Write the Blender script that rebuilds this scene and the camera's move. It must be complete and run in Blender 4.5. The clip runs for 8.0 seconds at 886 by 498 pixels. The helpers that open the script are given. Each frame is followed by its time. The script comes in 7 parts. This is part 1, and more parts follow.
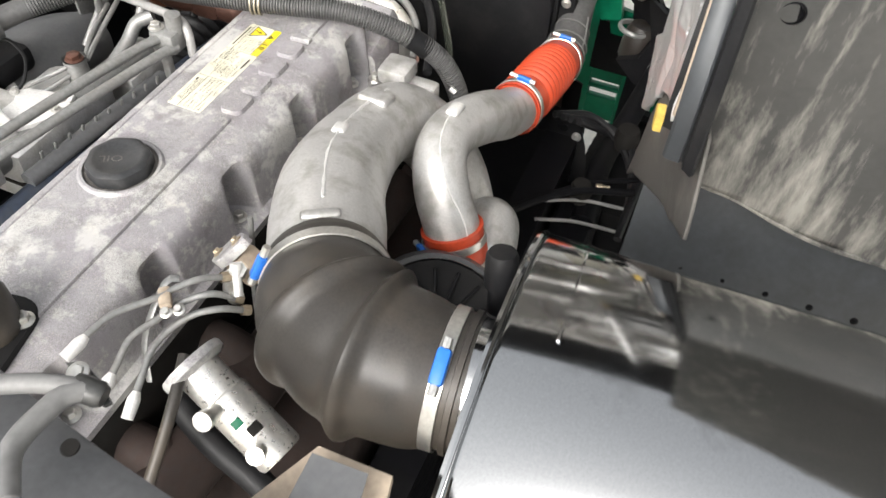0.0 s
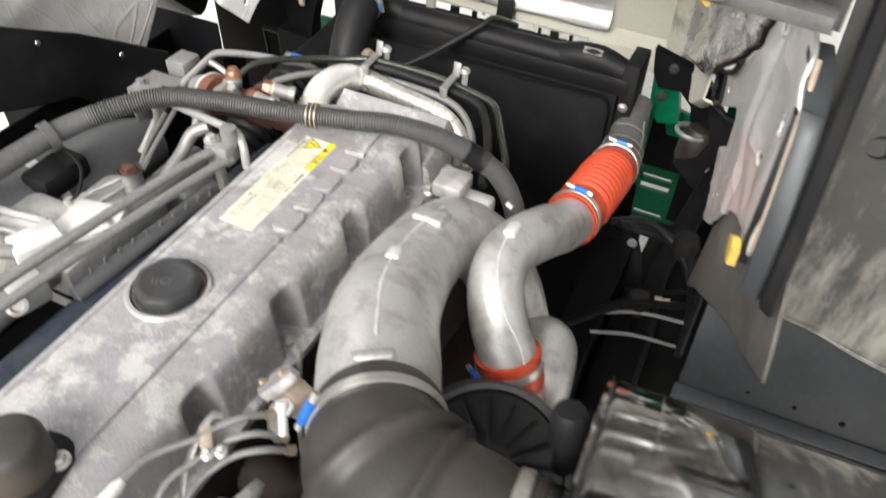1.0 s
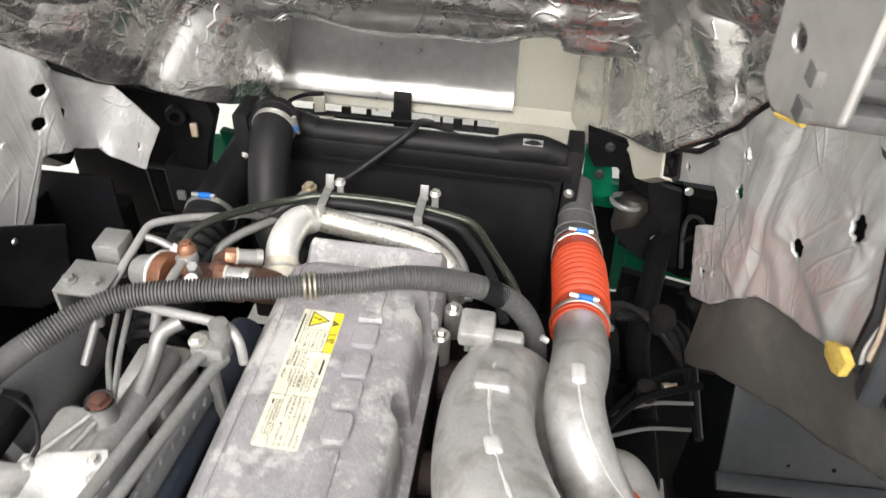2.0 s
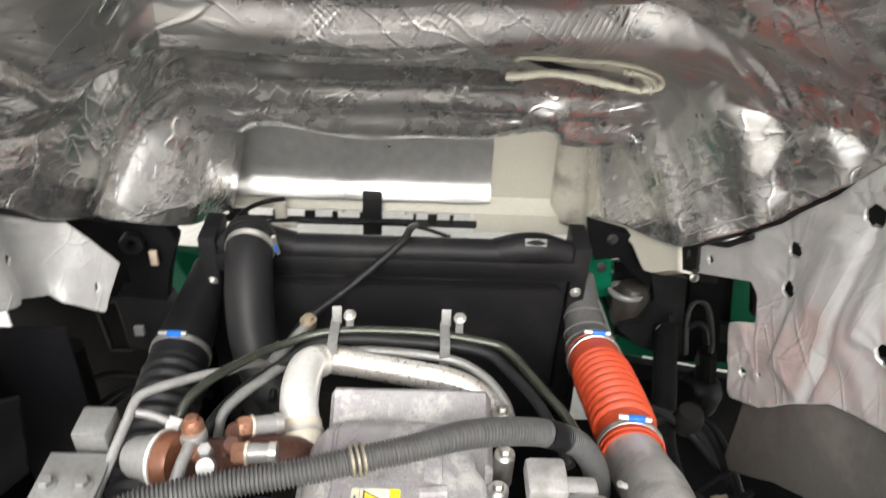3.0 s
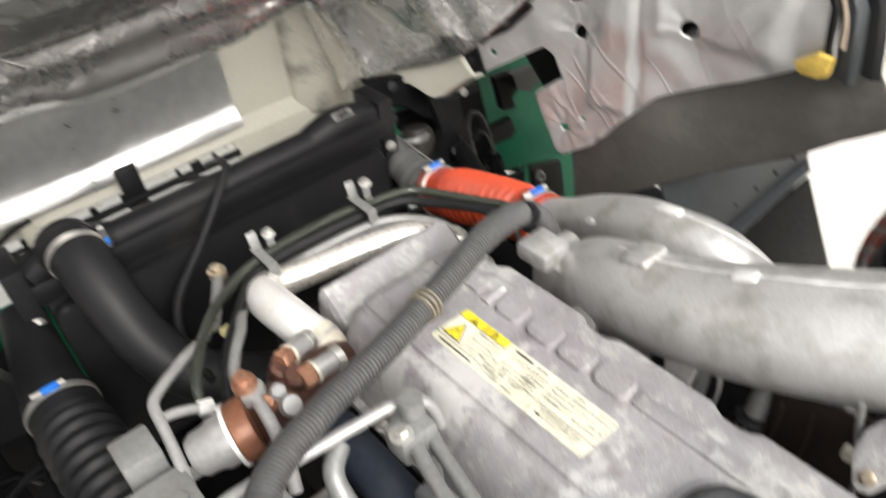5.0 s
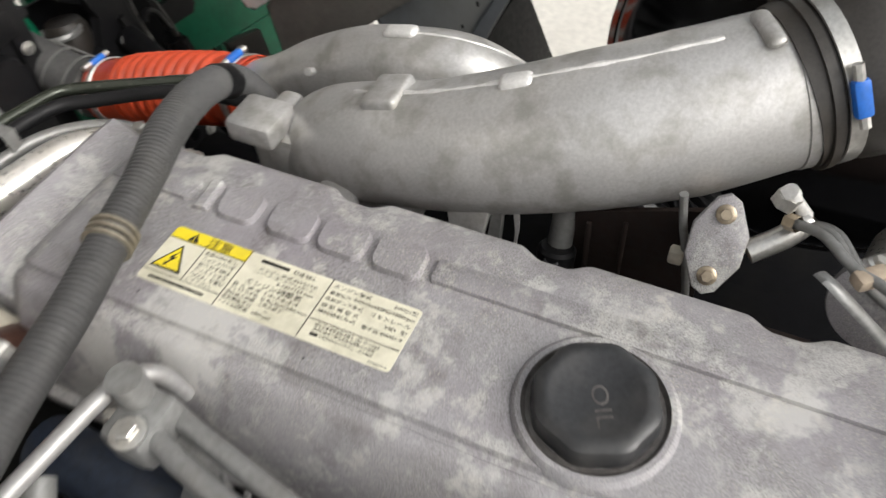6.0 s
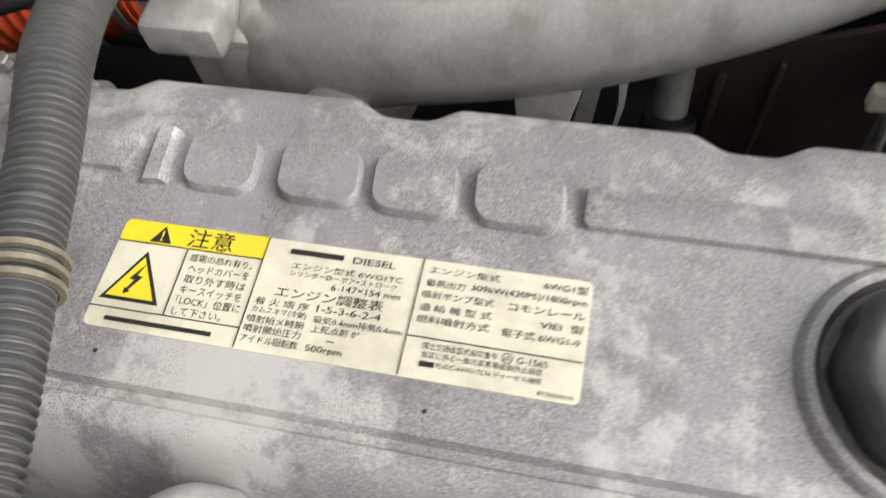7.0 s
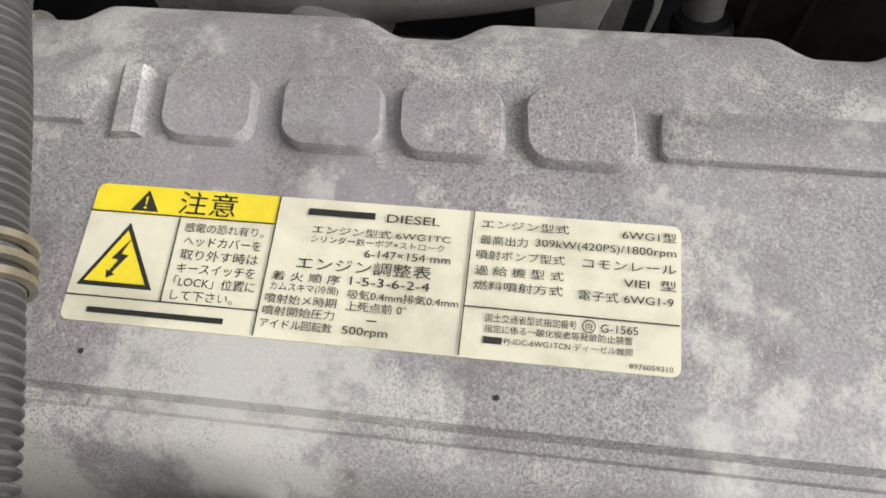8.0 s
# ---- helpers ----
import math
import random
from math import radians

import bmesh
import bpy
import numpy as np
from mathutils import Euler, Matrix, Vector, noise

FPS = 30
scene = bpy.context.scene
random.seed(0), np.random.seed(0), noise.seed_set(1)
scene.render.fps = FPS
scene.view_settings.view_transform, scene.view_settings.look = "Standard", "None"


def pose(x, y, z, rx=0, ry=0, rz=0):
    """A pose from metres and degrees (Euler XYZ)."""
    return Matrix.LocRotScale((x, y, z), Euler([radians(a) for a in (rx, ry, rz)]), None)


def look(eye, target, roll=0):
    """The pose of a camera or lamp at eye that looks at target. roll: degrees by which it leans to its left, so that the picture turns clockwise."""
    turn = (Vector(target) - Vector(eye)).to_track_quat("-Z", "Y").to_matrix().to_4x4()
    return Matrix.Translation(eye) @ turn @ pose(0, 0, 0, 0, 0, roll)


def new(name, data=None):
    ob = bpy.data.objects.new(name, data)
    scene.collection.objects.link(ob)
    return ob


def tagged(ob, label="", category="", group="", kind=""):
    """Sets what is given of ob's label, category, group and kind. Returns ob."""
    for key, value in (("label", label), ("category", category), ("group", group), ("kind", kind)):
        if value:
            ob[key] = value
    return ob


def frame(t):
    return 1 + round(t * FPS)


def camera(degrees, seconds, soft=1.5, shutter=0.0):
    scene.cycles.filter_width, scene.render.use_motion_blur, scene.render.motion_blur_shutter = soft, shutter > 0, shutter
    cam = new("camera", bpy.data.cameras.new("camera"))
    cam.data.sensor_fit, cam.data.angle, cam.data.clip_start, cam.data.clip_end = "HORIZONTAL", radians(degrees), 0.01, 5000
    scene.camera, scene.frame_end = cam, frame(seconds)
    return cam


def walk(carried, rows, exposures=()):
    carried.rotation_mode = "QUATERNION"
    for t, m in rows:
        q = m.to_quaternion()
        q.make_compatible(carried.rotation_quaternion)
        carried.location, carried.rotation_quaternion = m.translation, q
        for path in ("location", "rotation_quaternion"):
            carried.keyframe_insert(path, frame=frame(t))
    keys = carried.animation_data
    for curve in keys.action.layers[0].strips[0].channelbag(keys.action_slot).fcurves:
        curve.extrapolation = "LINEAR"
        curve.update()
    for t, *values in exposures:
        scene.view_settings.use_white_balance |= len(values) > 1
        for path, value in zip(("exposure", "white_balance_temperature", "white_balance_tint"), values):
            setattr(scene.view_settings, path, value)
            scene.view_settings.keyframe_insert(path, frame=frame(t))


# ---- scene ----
cam = camera(60.7, 8.0, shutter=0.4)
PATH = [
    (0, (0.707, -0.837, 2.072), (0.26, 0.388, 0.555), 4.2),
    (0.5, (0.72, -0.784, 2.081), (0.192, 0.446, 0.594), 3.9),
    (1, (0.643, -0.757, 2.089), (0.043, 0.544, 0.693), 2.0),
    (1.5, (0.424, -0.732, 2.104), (0.024, 0.731, 0.8), 1.4),
    (1.7, (0.345, -0.706, 2.11), (0.063, 0.791, 0.813), 2.2),
    (2.8, (0.099, -0.495, 2.085), (0.066, 1.101, 0.88), 2.4),
    (3, (0.044, -0.476, 2.089), (0.103, 1.16, 0.939), 3.0),
    (3.5, (-0.152, -0.512, 2.107), (0.309, 1.156, 1.105), 5.1),
    (4, (-0.255, -0.523, 2.106), (0.23, 1.148, 1.119), 1.8),
    (4.5, (-0.326, -0.474, 2.055), (0.269, 1.124, 1.01), -4.7),
    (5, (-0.391, -0.42, 1.972), (0.51, 0.829, 0.696), -6.5),
    (5.2, (-0.416, -0.421, 1.932), (0.558, 0.68, 0.577), -5.8),
    (6.3, (-0.196, -0.24, 1.745), (0.92, 0.27, 0.165), -6.5),
    (6.5, (-0.166, -0.193, 1.711), (0.913, 0.267, 0.091), -7.9),
    (7, (-0.134, -0.112, 1.63), (0.767, 0.234, -0.122), -10.9),
    (7.5, (-0.105, -0.065, 1.596), (0.673, 0.196, -0.228), -12.1),
    (8, (-0.099, -0.06, 1.583), (0.622, 0.148, -0.271), -10.3),
]
walk(cam, [(t, look(eye, target, roll)) for t, eye, target, roll in PATH],
     exposures=[(0, 1.0), (1.5, 0.85), (3.0, 0.93), (4.5, 0.90), (5.0, 0.85), (6.3, 0.20), (7.0, 0.42), (8.0, 0.24)])

# ---- world, sun, exposure ----
world = bpy.data.worlds.new("world")
scene.world = world
world.use_nodes = True
wn = world.node_tree
sky = wn.nodes.new("ShaderNodeTexSky")
sky.sky_type = "NISHITA"
sky.sun_disc = False
sky.sun_elevation = radians(38)
sky.sun_rotation = radians(184)
sky.dust_density = 6.0
sky.air_density = 2.0
sky.ozone_density = 0.0
haze = wn.nodes.new("ShaderNodeHueSaturation")
haze.inputs["Saturation"].default_value = 0.16
wn.links.new(sky.outputs[0], haze.inputs["Color"])
wn.links.new(haze.outputs[0], wn.nodes["Background"].inputs[0])
wn.nodes["Background"].inputs[1].default_value = 0.15
sun_data = bpy.data.lights.new("sun", "SUN")
sun_data.energy, sun_data.angle, sun_data.color = 0.6, radians(20), (1.0, 0.985, 0.96)
sun = new("sun", sun_data)
sun.matrix_world = look((-0.25, -3.4, 2.85), (0, 0, 0))


# ---- materials ----
def mat(name, base, rough=0.5, metal=0.0, grain=60.0, vary=0.18, bump=0.15, stain=None, stain_scale=9.0,
        stain_amount=0.35, stain_rough=0.0, spec=0.5, coat=0.0, bump_size=0.002, per_object=0.0):
    """Base colour with fine grain, large soft stains and a fine relief, all in metres of the thing itself."""
    m = bpy.data.materials.new(name)
    m.use_nodes = True
    n, k = m.node_tree.nodes, m.node_tree.links
    b = n["Principled BSDF"]
    b.inputs["Metallic"].default_value = metal
    b.inputs["Specular IOR Level"].default_value = spec
    b.inputs["Coat Weight"].default_value = coat
    b.inputs["Coat Roughness"].default_value = 0.08
    tc = n.new("ShaderNodeTexCoord")
    fine = n.new("ShaderNodeTexNoise")
    fine.inputs["Scale"].default_value = grain
    fine.inputs["Detail"].default_value = 6
    big = n.new("ShaderNodeTexNoise")
    big.inputs["Scale"].default_value = stain_scale
    big.inputs["Detail"].default_value = 5
    big.inputs["Roughness"].default_value = 0.62
    for t in (fine, big):
        k.new(tc.outputs["Object"], t.inputs["Vector"])
    lo = [c * (1 - vary) for c in base]
    hi = [min(1, c * (1 + vary)) for c in base]
    ramp = n.new("ShaderNodeValToRGB")
    ramp.color_ramp.elements[0].position, ramp.color_ramp.elements[1].position = 0.3, 0.7
    ramp.color_ramp.elements[0].color, ramp.color_ramp.elements[1].color = (*lo, 1), (*hi, 1)
    k.new(fine.outputs[0], ramp.inputs[0])
    mask = n.new("ShaderNodeMapRange")
    mask.inputs[1].default_value, mask.inputs[2].default_value = 0.48, 0.66
    mask.inputs[3].default_value, mask.inputs[4].default_value = 0.0, stain_amount
    k.new(big.outputs[0], mask.inputs[0])
    mix = n.new("ShaderNodeMix")
    mix.data_type = "RGBA"
    k.new(mask.outputs[0], mix.inputs[0])
    k.new(ramp.outputs[0], mix.inputs[6])
    mix.inputs[7].default_value = (*(stain or [c * 0.55 for c in base]), 1)
    last = mix.outputs[2]
    if per_object:
        info = n.new("ShaderNodeObjectInfo")
        hsv = n.new("ShaderNodeHueSaturation")
        rng = n.new("ShaderNodeMapRange")
        rng.inputs[3].default_value, rng.inputs[4].default_value = 1 - per_object, 1 + per_object
        k.new(info.outputs["Random"], rng.inputs[0])
        k.new(rng.outputs[0], hsv.inputs["Value"])
        k.new(last, hsv.inputs["Color"])
        last = hsv.outputs[0]
    k.new(last, b.inputs["Base Color"])
    rr = n.new("ShaderNodeMapRange")
    rr.inputs[1].default_value, rr.inputs[2].default_value = 0.3, 0.7
    rr.inputs[3].default_value, rr.inputs[4].default_value = max(0.02, rough * 0.85), min(1, rough * 1.15)
    k.new(fine.outputs[0], rr.inputs[0])
    add = n.new("ShaderNodeMath")
    add.operation = "MULTIPLY_ADD"
    k.new(mask.outputs[0], add.inputs[0])
    add.inputs[1].default_value = stain_rough
    k.new(rr.outputs[0], add.inputs[2])
    k.new(add.outputs[0], b.inputs["Roughness"])
    bp = n.new("ShaderNodeBump")
    bp.inputs["Strength"].default_value = bump
    bp.inputs["Distance"].default_value = bump_size
    k.new(fine.outputs[0], bp.inputs["Height"])
    k.new(bp.outputs[0], b.inputs["Normal"])
    return m


def plain(name, base, rough=0.5, metal=0.0):
    return mat(name, base, rough, metal, grain=120, vary=0.08, bump=0.05, stain_amount=0.1)


def casting_material(name):
    """Weathered cast aluminium: violet-grey base, crusty pale bloom in crisp patches, gritty dark speckle in others."""
    m = mat(name, (0.342, 0.331, 0.341), 0.60, 0.2, grain=760, vary=0.27, bump=0.34, stain=(0.29, 0.262, 0.29), stain_scale=6,
            stain_amount=0.6, stain_rough=0.05, bump_size=0.0006)
    n, k = m.node_tree.nodes, m.node_tree.links
    b = n["Principled BSDF"]
    tc = next(x for x in n if x.bl_idname == "ShaderNodeTexCoord")
    col = b.inputs["Base Color"].links[0].from_socket

    def layer(scale, detail, rough, lo, hi, shift):
        mp = n.new("ShaderNodeMapping")
        mp.inputs["Location"].default_value = (shift, shift * 0.6, 0.0)
        k.new(tc.outputs["Object"], mp.inputs[0])
        t = n.new("ShaderNodeTexNoise")
        t.inputs["Scale"].default_value = scale
        t.inputs["Detail"].default_value = detail
        t.inputs["Roughness"].default_value = rough
        k.new(mp.outputs[0], t.inputs["Vector"])
        r = n.new("ShaderNodeMapRange")
        r.inputs[1].default_value, r.inputs[2].default_value = lo, hi
        k.new(t.outputs[0], r.inputs[0])
        return r.outputs[0]

    def times(a, c):
        q = n.new("ShaderNodeMath")
        q.operation = "MULTIPLY"
        k.new(a, q.inputs[0])
        if isinstance(c, float):
            q.inputs[1].default_value = c
        else:
            k.new(c, q.inputs[1])
        return q.outputs[0]

    def over(below, fac, tint):
        mx = n.new("ShaderNodeMix")
        mx.data_type = "RGBA"
        k.new(fac, mx.inputs[0])
        k.new(below, mx.inputs[6])
        mx.inputs[7].default_value = (*tint, 1)
        return mx.outputs[2]

    # broad pale bloom with ragged edges, smaller flecks of it, then grime and grit
    bloom = layer(9, 10, 0.68, 0.525, 0.58, 1.7)
    flecks = times(layer(48, 8, 0.7, 0.54, 0.62, 4.1), layer(7, 4, 0.6, 0.42, 0.56, 8.2))
    col = over(col, times(bloom, 0.74), (0.60, 0.595, 0.57))
    col = over(col, times(flecks, 0.55), (0.63, 0.615, 0.57))
    grime = layer(22, 8, 0.72, 0.54, 0.68, 12.3)
    col = over(col, times(grime, 0.72), (0.18, 0.165, 0.165))
    grit = times(layer(850, 4, 0.7, 0.47, 0.61, 2.2), layer(13, 6, 0.65, 0.41, 0.57, 6.6))
    col = over(col, times(grit, 0.72), (0.13, 0.12, 0.115))
    crumbs = times(layer(650, 3, 0.62, 0.56, 0.67, 9.2), layer(16, 6, 0.65, 0.44, 0.58, 3.3))
    col = over(col, times(crumbs, 0.6), (0.62, 0.58, 0.48))
    k.new(col, b.inputs["Base Color"])
    return m


M_COVER = casting_material("cast_aluminium")
M_PIPE = mat("smooth_cast_pipe", (0.56, 0.552, 0.54), 0.36, 0.5, grain=300, vary=0.10, bump=0.06, stain=(0.31, 0.30, 0.265),
             stain_scale=21, stain_amount=0.7, stain_rough=0.15, bump_size=0.001)
M_WELD = mat("bright_casting_seam", (0.80, 0.79, 0.77), 0.42, 0.35, grain=300, vary=0.1, bump=0.3)
# the brown stain paints the elbow hose's brownish sheen into the colour
M_RUBBER = mat("black_rubber", (0.038, 0.034, 0.030), 0.42, 0, grain=300, vary=0.2, bump=0.1, stain=(0.10, 0.08, 0.06),
               stain_scale=6, stain_amount=0.55, stain_rough=0.1)
M_HOSE = mat("dark_rubber_hose", (0.012, 0.012, 0.013), 0.5, 0, grain=200, vary=0.2, bump=0.1, spec=0.25)
M_CONDUIT = mat("grey_plastic_conduit", (0.078, 0.077, 0.077), 0.5, 0, grain=120, vary=0.2, bump=0.1, stain=(0.10, 0.097, 0.092),
                stain_scale=20, stain_amount=0.4)
M_GUARD = mat("grey_moulded_shield", (0.10, 0.102, 0.106), 0.42, 0, grain=150, vary=0.12, bump=0.06, stain=(0.17, 0.165, 0.16), stain_scale=6, stain_amount=0.35)
M_CLIP = mat("dull_zinc_clip", (0.31, 0.275, 0.215), 0.45, 0.6, grain=200, vary=0.2, bump=0.1)
M_SILICONE = mat("orange_silicone", (0.58, 0.07, 0.024), 0.42, 0, grain=150, vary=0.1, bump=0.1, stain=(0.5, 0.06, 0.025),
                 stain_scale=18, stain_amount=0.35)
M_STEEL = mat("zinc_steel", (0.62, 0.61, 0.58), 0.34, 0.85, grain=250, vary=0.12, bump=0.12, stain=(0.40, 0.37, 0.32), stain_scale=30)
M_BLUE = mat("blue_plastic", (0.02, 0.16, 0.62), 0.4, 0, grain=200, vary=0.1, bump=0.05)
M_GLOSS = mat("glossy_black_chrome", (0.41, 0.415, 0.42), 0.10, 1.0, grain=400, vary=0.05, bump=0.004, stain=(0.17, 0.17, 0.168),
              stain_scale=5, stain_amount=0.85, stain_rough=0.16, spec=0.5, coat=0.3)
M_BLACK = mat("black_plastic", (0.008, 0.008, 0.009), 0.5, 0, grain=180, vary=0.2, bump=0.15, stain=(0.035, 0.034, 0.032),
              stain_scale=8, stain_amount=0.3, spec=0.2)
M_DARK = mat("dark_iron", (0.014, 0.013, 0.012), 0.75, 0.1, grain=60, vary=0.35, bump=0.4, stain=(0.03, 0.022, 0.017), stain_scale=7, spec=0.15)
# near-black: chassis paint, and plates added to stand in for unlit depth
M_NEARBLACK = mat("near_black_paint_and_fill", (0.005, 0.005, 0.006), 0.6, 0, grain=80, vary=0.3, bump=0.2, stain=(0.016, 0.015, 0.013), stain_scale=6, spec=0.08)
M_RUST = mat("rusty_iron", (0.026, 0.0165, 0.0135), 0.8, 0.1, grain=90, vary=0.3, bump=0.4, stain=(0.046, 0.027, 0.021), stain_scale=16)
M_COPPER = mat("coppery_brown_casting", (0.115, 0.055, 0.040), 0.40, 0.5, grain=150, vary=0.25, bump=0.3, stain=(0.10, 0.055, 0.042), stain_scale=20)
M_TUBEDARK = mat("worn_black_steel", (0.07, 0.07, 0.068), 0.4, 0.4, grain=160, vary=0.2, bump=0.15, stain=(0.15, 0.145, 0.135), stain_scale=30, stain_amount=0.4)
M_FLAPDARK = mat("brown_black_rubber", (0.022, 0.018, 0.015), 0.5, 0, grain=140, vary=0.2, bump=0.2, stain=(0.04, 0.034, 0.028), stain_scale=16)
# paler than the pipe metal: the elbow's overexposed white is in its colour
M_ELBOW = mat("brightened_silver_pipe", (0.86, 0.85, 0.83), 0.32, 0.35, grain=140, vary=0.06, bump=0.08, stain=(0.70, 0.64, 0.54), stain_scale=14, stain_amount=0.3)
M_BEIGEPALE = mat("cream_cuff", (0.62, 0.58, 0.48), 0.5, 0.1, grain=140, vary=0.1, bump=0.1, stain=(0.40, 0.33, 0.25), stain_scale=20)
M_NUT = mat("copper_plated_nut", (0.42, 0.22, 0.145), 0.32, 0.7, grain=200, vary=0.15, bump=0.1, stain=(0.36, 0.16, 0.09), stain_scale=30)
M_TUBEPALE = mat("pale_grey_steel", (0.36, 0.355, 0.35), 0.38, 0.4, grain=160, vary=0.12, bump=0.1, stain=(0.30, 0.28, 0.26), stain_scale=25)
M_COPPERLIGHT = mat("orange_brown_flange", (0.19, 0.075, 0.038), 0.42, 0.3, grain=150, vary=0.25, bump=0.2, stain=(0.14, 0.06, 0.04), stain_scale=24)
M_YELLOWPALE = mat("pale_yellow_plastic", (0.60, 0.54, 0.28), 0.55, 0, grain=140, vary=0.15, bump=0.1)
M_CONDUITPALE = mat("pale_grey_hose", (0.20, 0.198, 0.195), 0.5, 0, grain=120, vary=0.15, bump=0.1, stain=(0.13, 0.125, 0.12), stain_scale=14)
M_BRASS = mat("yellowed_zinc_bolt", (0.42, 0.35, 0.26), 0.4, 0.75, grain=200, vary=0.15, bump=0.1)
M_TUBE = mat("grey_painted_tube", (0.25, 0.25, 0.245), 0.42, 0.4, grain=160, vary=0.15, bump=0.1, stain=(0.22, 0.20, 0.18), stain_scale=25)
M_GREENTUBE = mat("grey_green_tube", (0.050, 0.056, 0.044), 0.24, 0.5, grain=160, vary=0.15, bump=0.03)
M_NAVY = mat("navy_rubber_hose", (0.020, 0.028, 0.045), 0.5, 0, grain=140, vary=0.3, bump=0.2, stain=(0.07, 0.07, 0.07), stain_scale=22)
M_HEATPIPE = mat("bright_wrapped_pipe", (0.82, 0.80, 0.76), 0.30, 0.75, grain=140, vary=0.1, bump=0.12, stain=(0.50, 0.42, 0.31),
                 stain_scale=9, stain_amount=0.4)
M_CREAM = mat("cream_primer", (0.47, 0.455, 0.39), 0.45, 0, grain=140, vary=0.05, bump=0.05, stain=(0.40, 0.37, 0.30), stain_scale=9, stain_amount=0.3)
M_FENDER = mat("grey_mudguard_plastic", (0.085, 0.085, 0.085), 0.55, 0, grain=90, vary=0.2, bump=0.15, stain=(0.26, 0.25, 0.23),
               stain_scale=5, stain_amount=0.55)
M_JAMB = mat("dusty_cream_primer", (0.47, 0.455, 0.39), 0.5, 0, grain=420, vary=0.22, bump=0.1, stain=(0.07, 0.065, 0.058), stain_scale=13, stain_amount=0.6)
M_WORN = plain("worn_plastic_edge", (0.16, 0.16, 0.155), 0.5)
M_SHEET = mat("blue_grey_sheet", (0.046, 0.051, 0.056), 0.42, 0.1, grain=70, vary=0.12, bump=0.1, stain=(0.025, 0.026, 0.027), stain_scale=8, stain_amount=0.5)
M_FLAP = mat("dusty_rubber_flap", (0.095, 0.089, 0.081), 0.75, 0, grain=120, vary=0.15, bump=0.2, stain=(0.20, 0.187, 0.168), stain_scale=8, stain_amount=0.4)
M_GREEN = mat("green_vehicle_paint", (0.003, 0.11, 0.055), 0.35, 0, grain=60, vary=0.1, bump=0.03, stain=(0.003, 0.05, 0.03), stain_scale=8, spec=0.2)
M_YELLOW = mat("yellow_foam", (0.62, 0.43, 0.09), 0.8, 0, grain=140, vary=0.2, bump=0.4)
M_PALE = mat("pale_glass_sleeve", (0.46, 0.445, 0.36), 0.7, 0, grain=260, vary=0.15, bump=0.3)
M_BEIGE = mat("dusty_beige_plastic", (0.42, 0.34, 0.26), 0.6, 0, grain=120, vary=0.15, bump=0.15, stain=(0.20, 0.16, 0.12), stain_scale=12)
M_GROUND = mat("beige_concrete", (0.70, 0.67, 0.61), 0.85, 0, grain=30, vary=0.10, bump=0.4, stain=(0.50, 0.47, 0.41), stain_scale=1.5, bump_size=0.002)
M_BLACKCAP = mat("black_moulded_cap", (0.028, 0.029, 0.031), 0.38, 0, grain=220, vary=0.2, bump=0.08, stain=(0.09, 0.085, 0.08), stain_scale=25, stain_amount=0.3)
M_STICKER = mat("cream_sticker", (0.72, 0.69, 0.55), 0.32, 0, grain=90, vary=0.04, bump=0.03, stain=(0.40, 0.375, 0.28), stain_scale=18, stain_amount=0.5)
M_STICKY = mat("yellow_sticker", (0.82, 0.66, 0.03), 0.35, 0, grain=90, vary=0.05, bump=0.03, stain=(0.55, 0.45, 0.10), stain_scale=25, stain_amount=0.25)
M_DARKGREY = mat("dark_grey_casting", (0.075, 0.068, 0.064), 0.35, 0.1, grain=300, vary=0.3, bump=0.2, stain=(0.20, 0.19, 0.18), stain_scale=30, stain_amount=0.6)
M_INK = plain("black_ink", (0.02, 0.02, 0.02), 0.5)


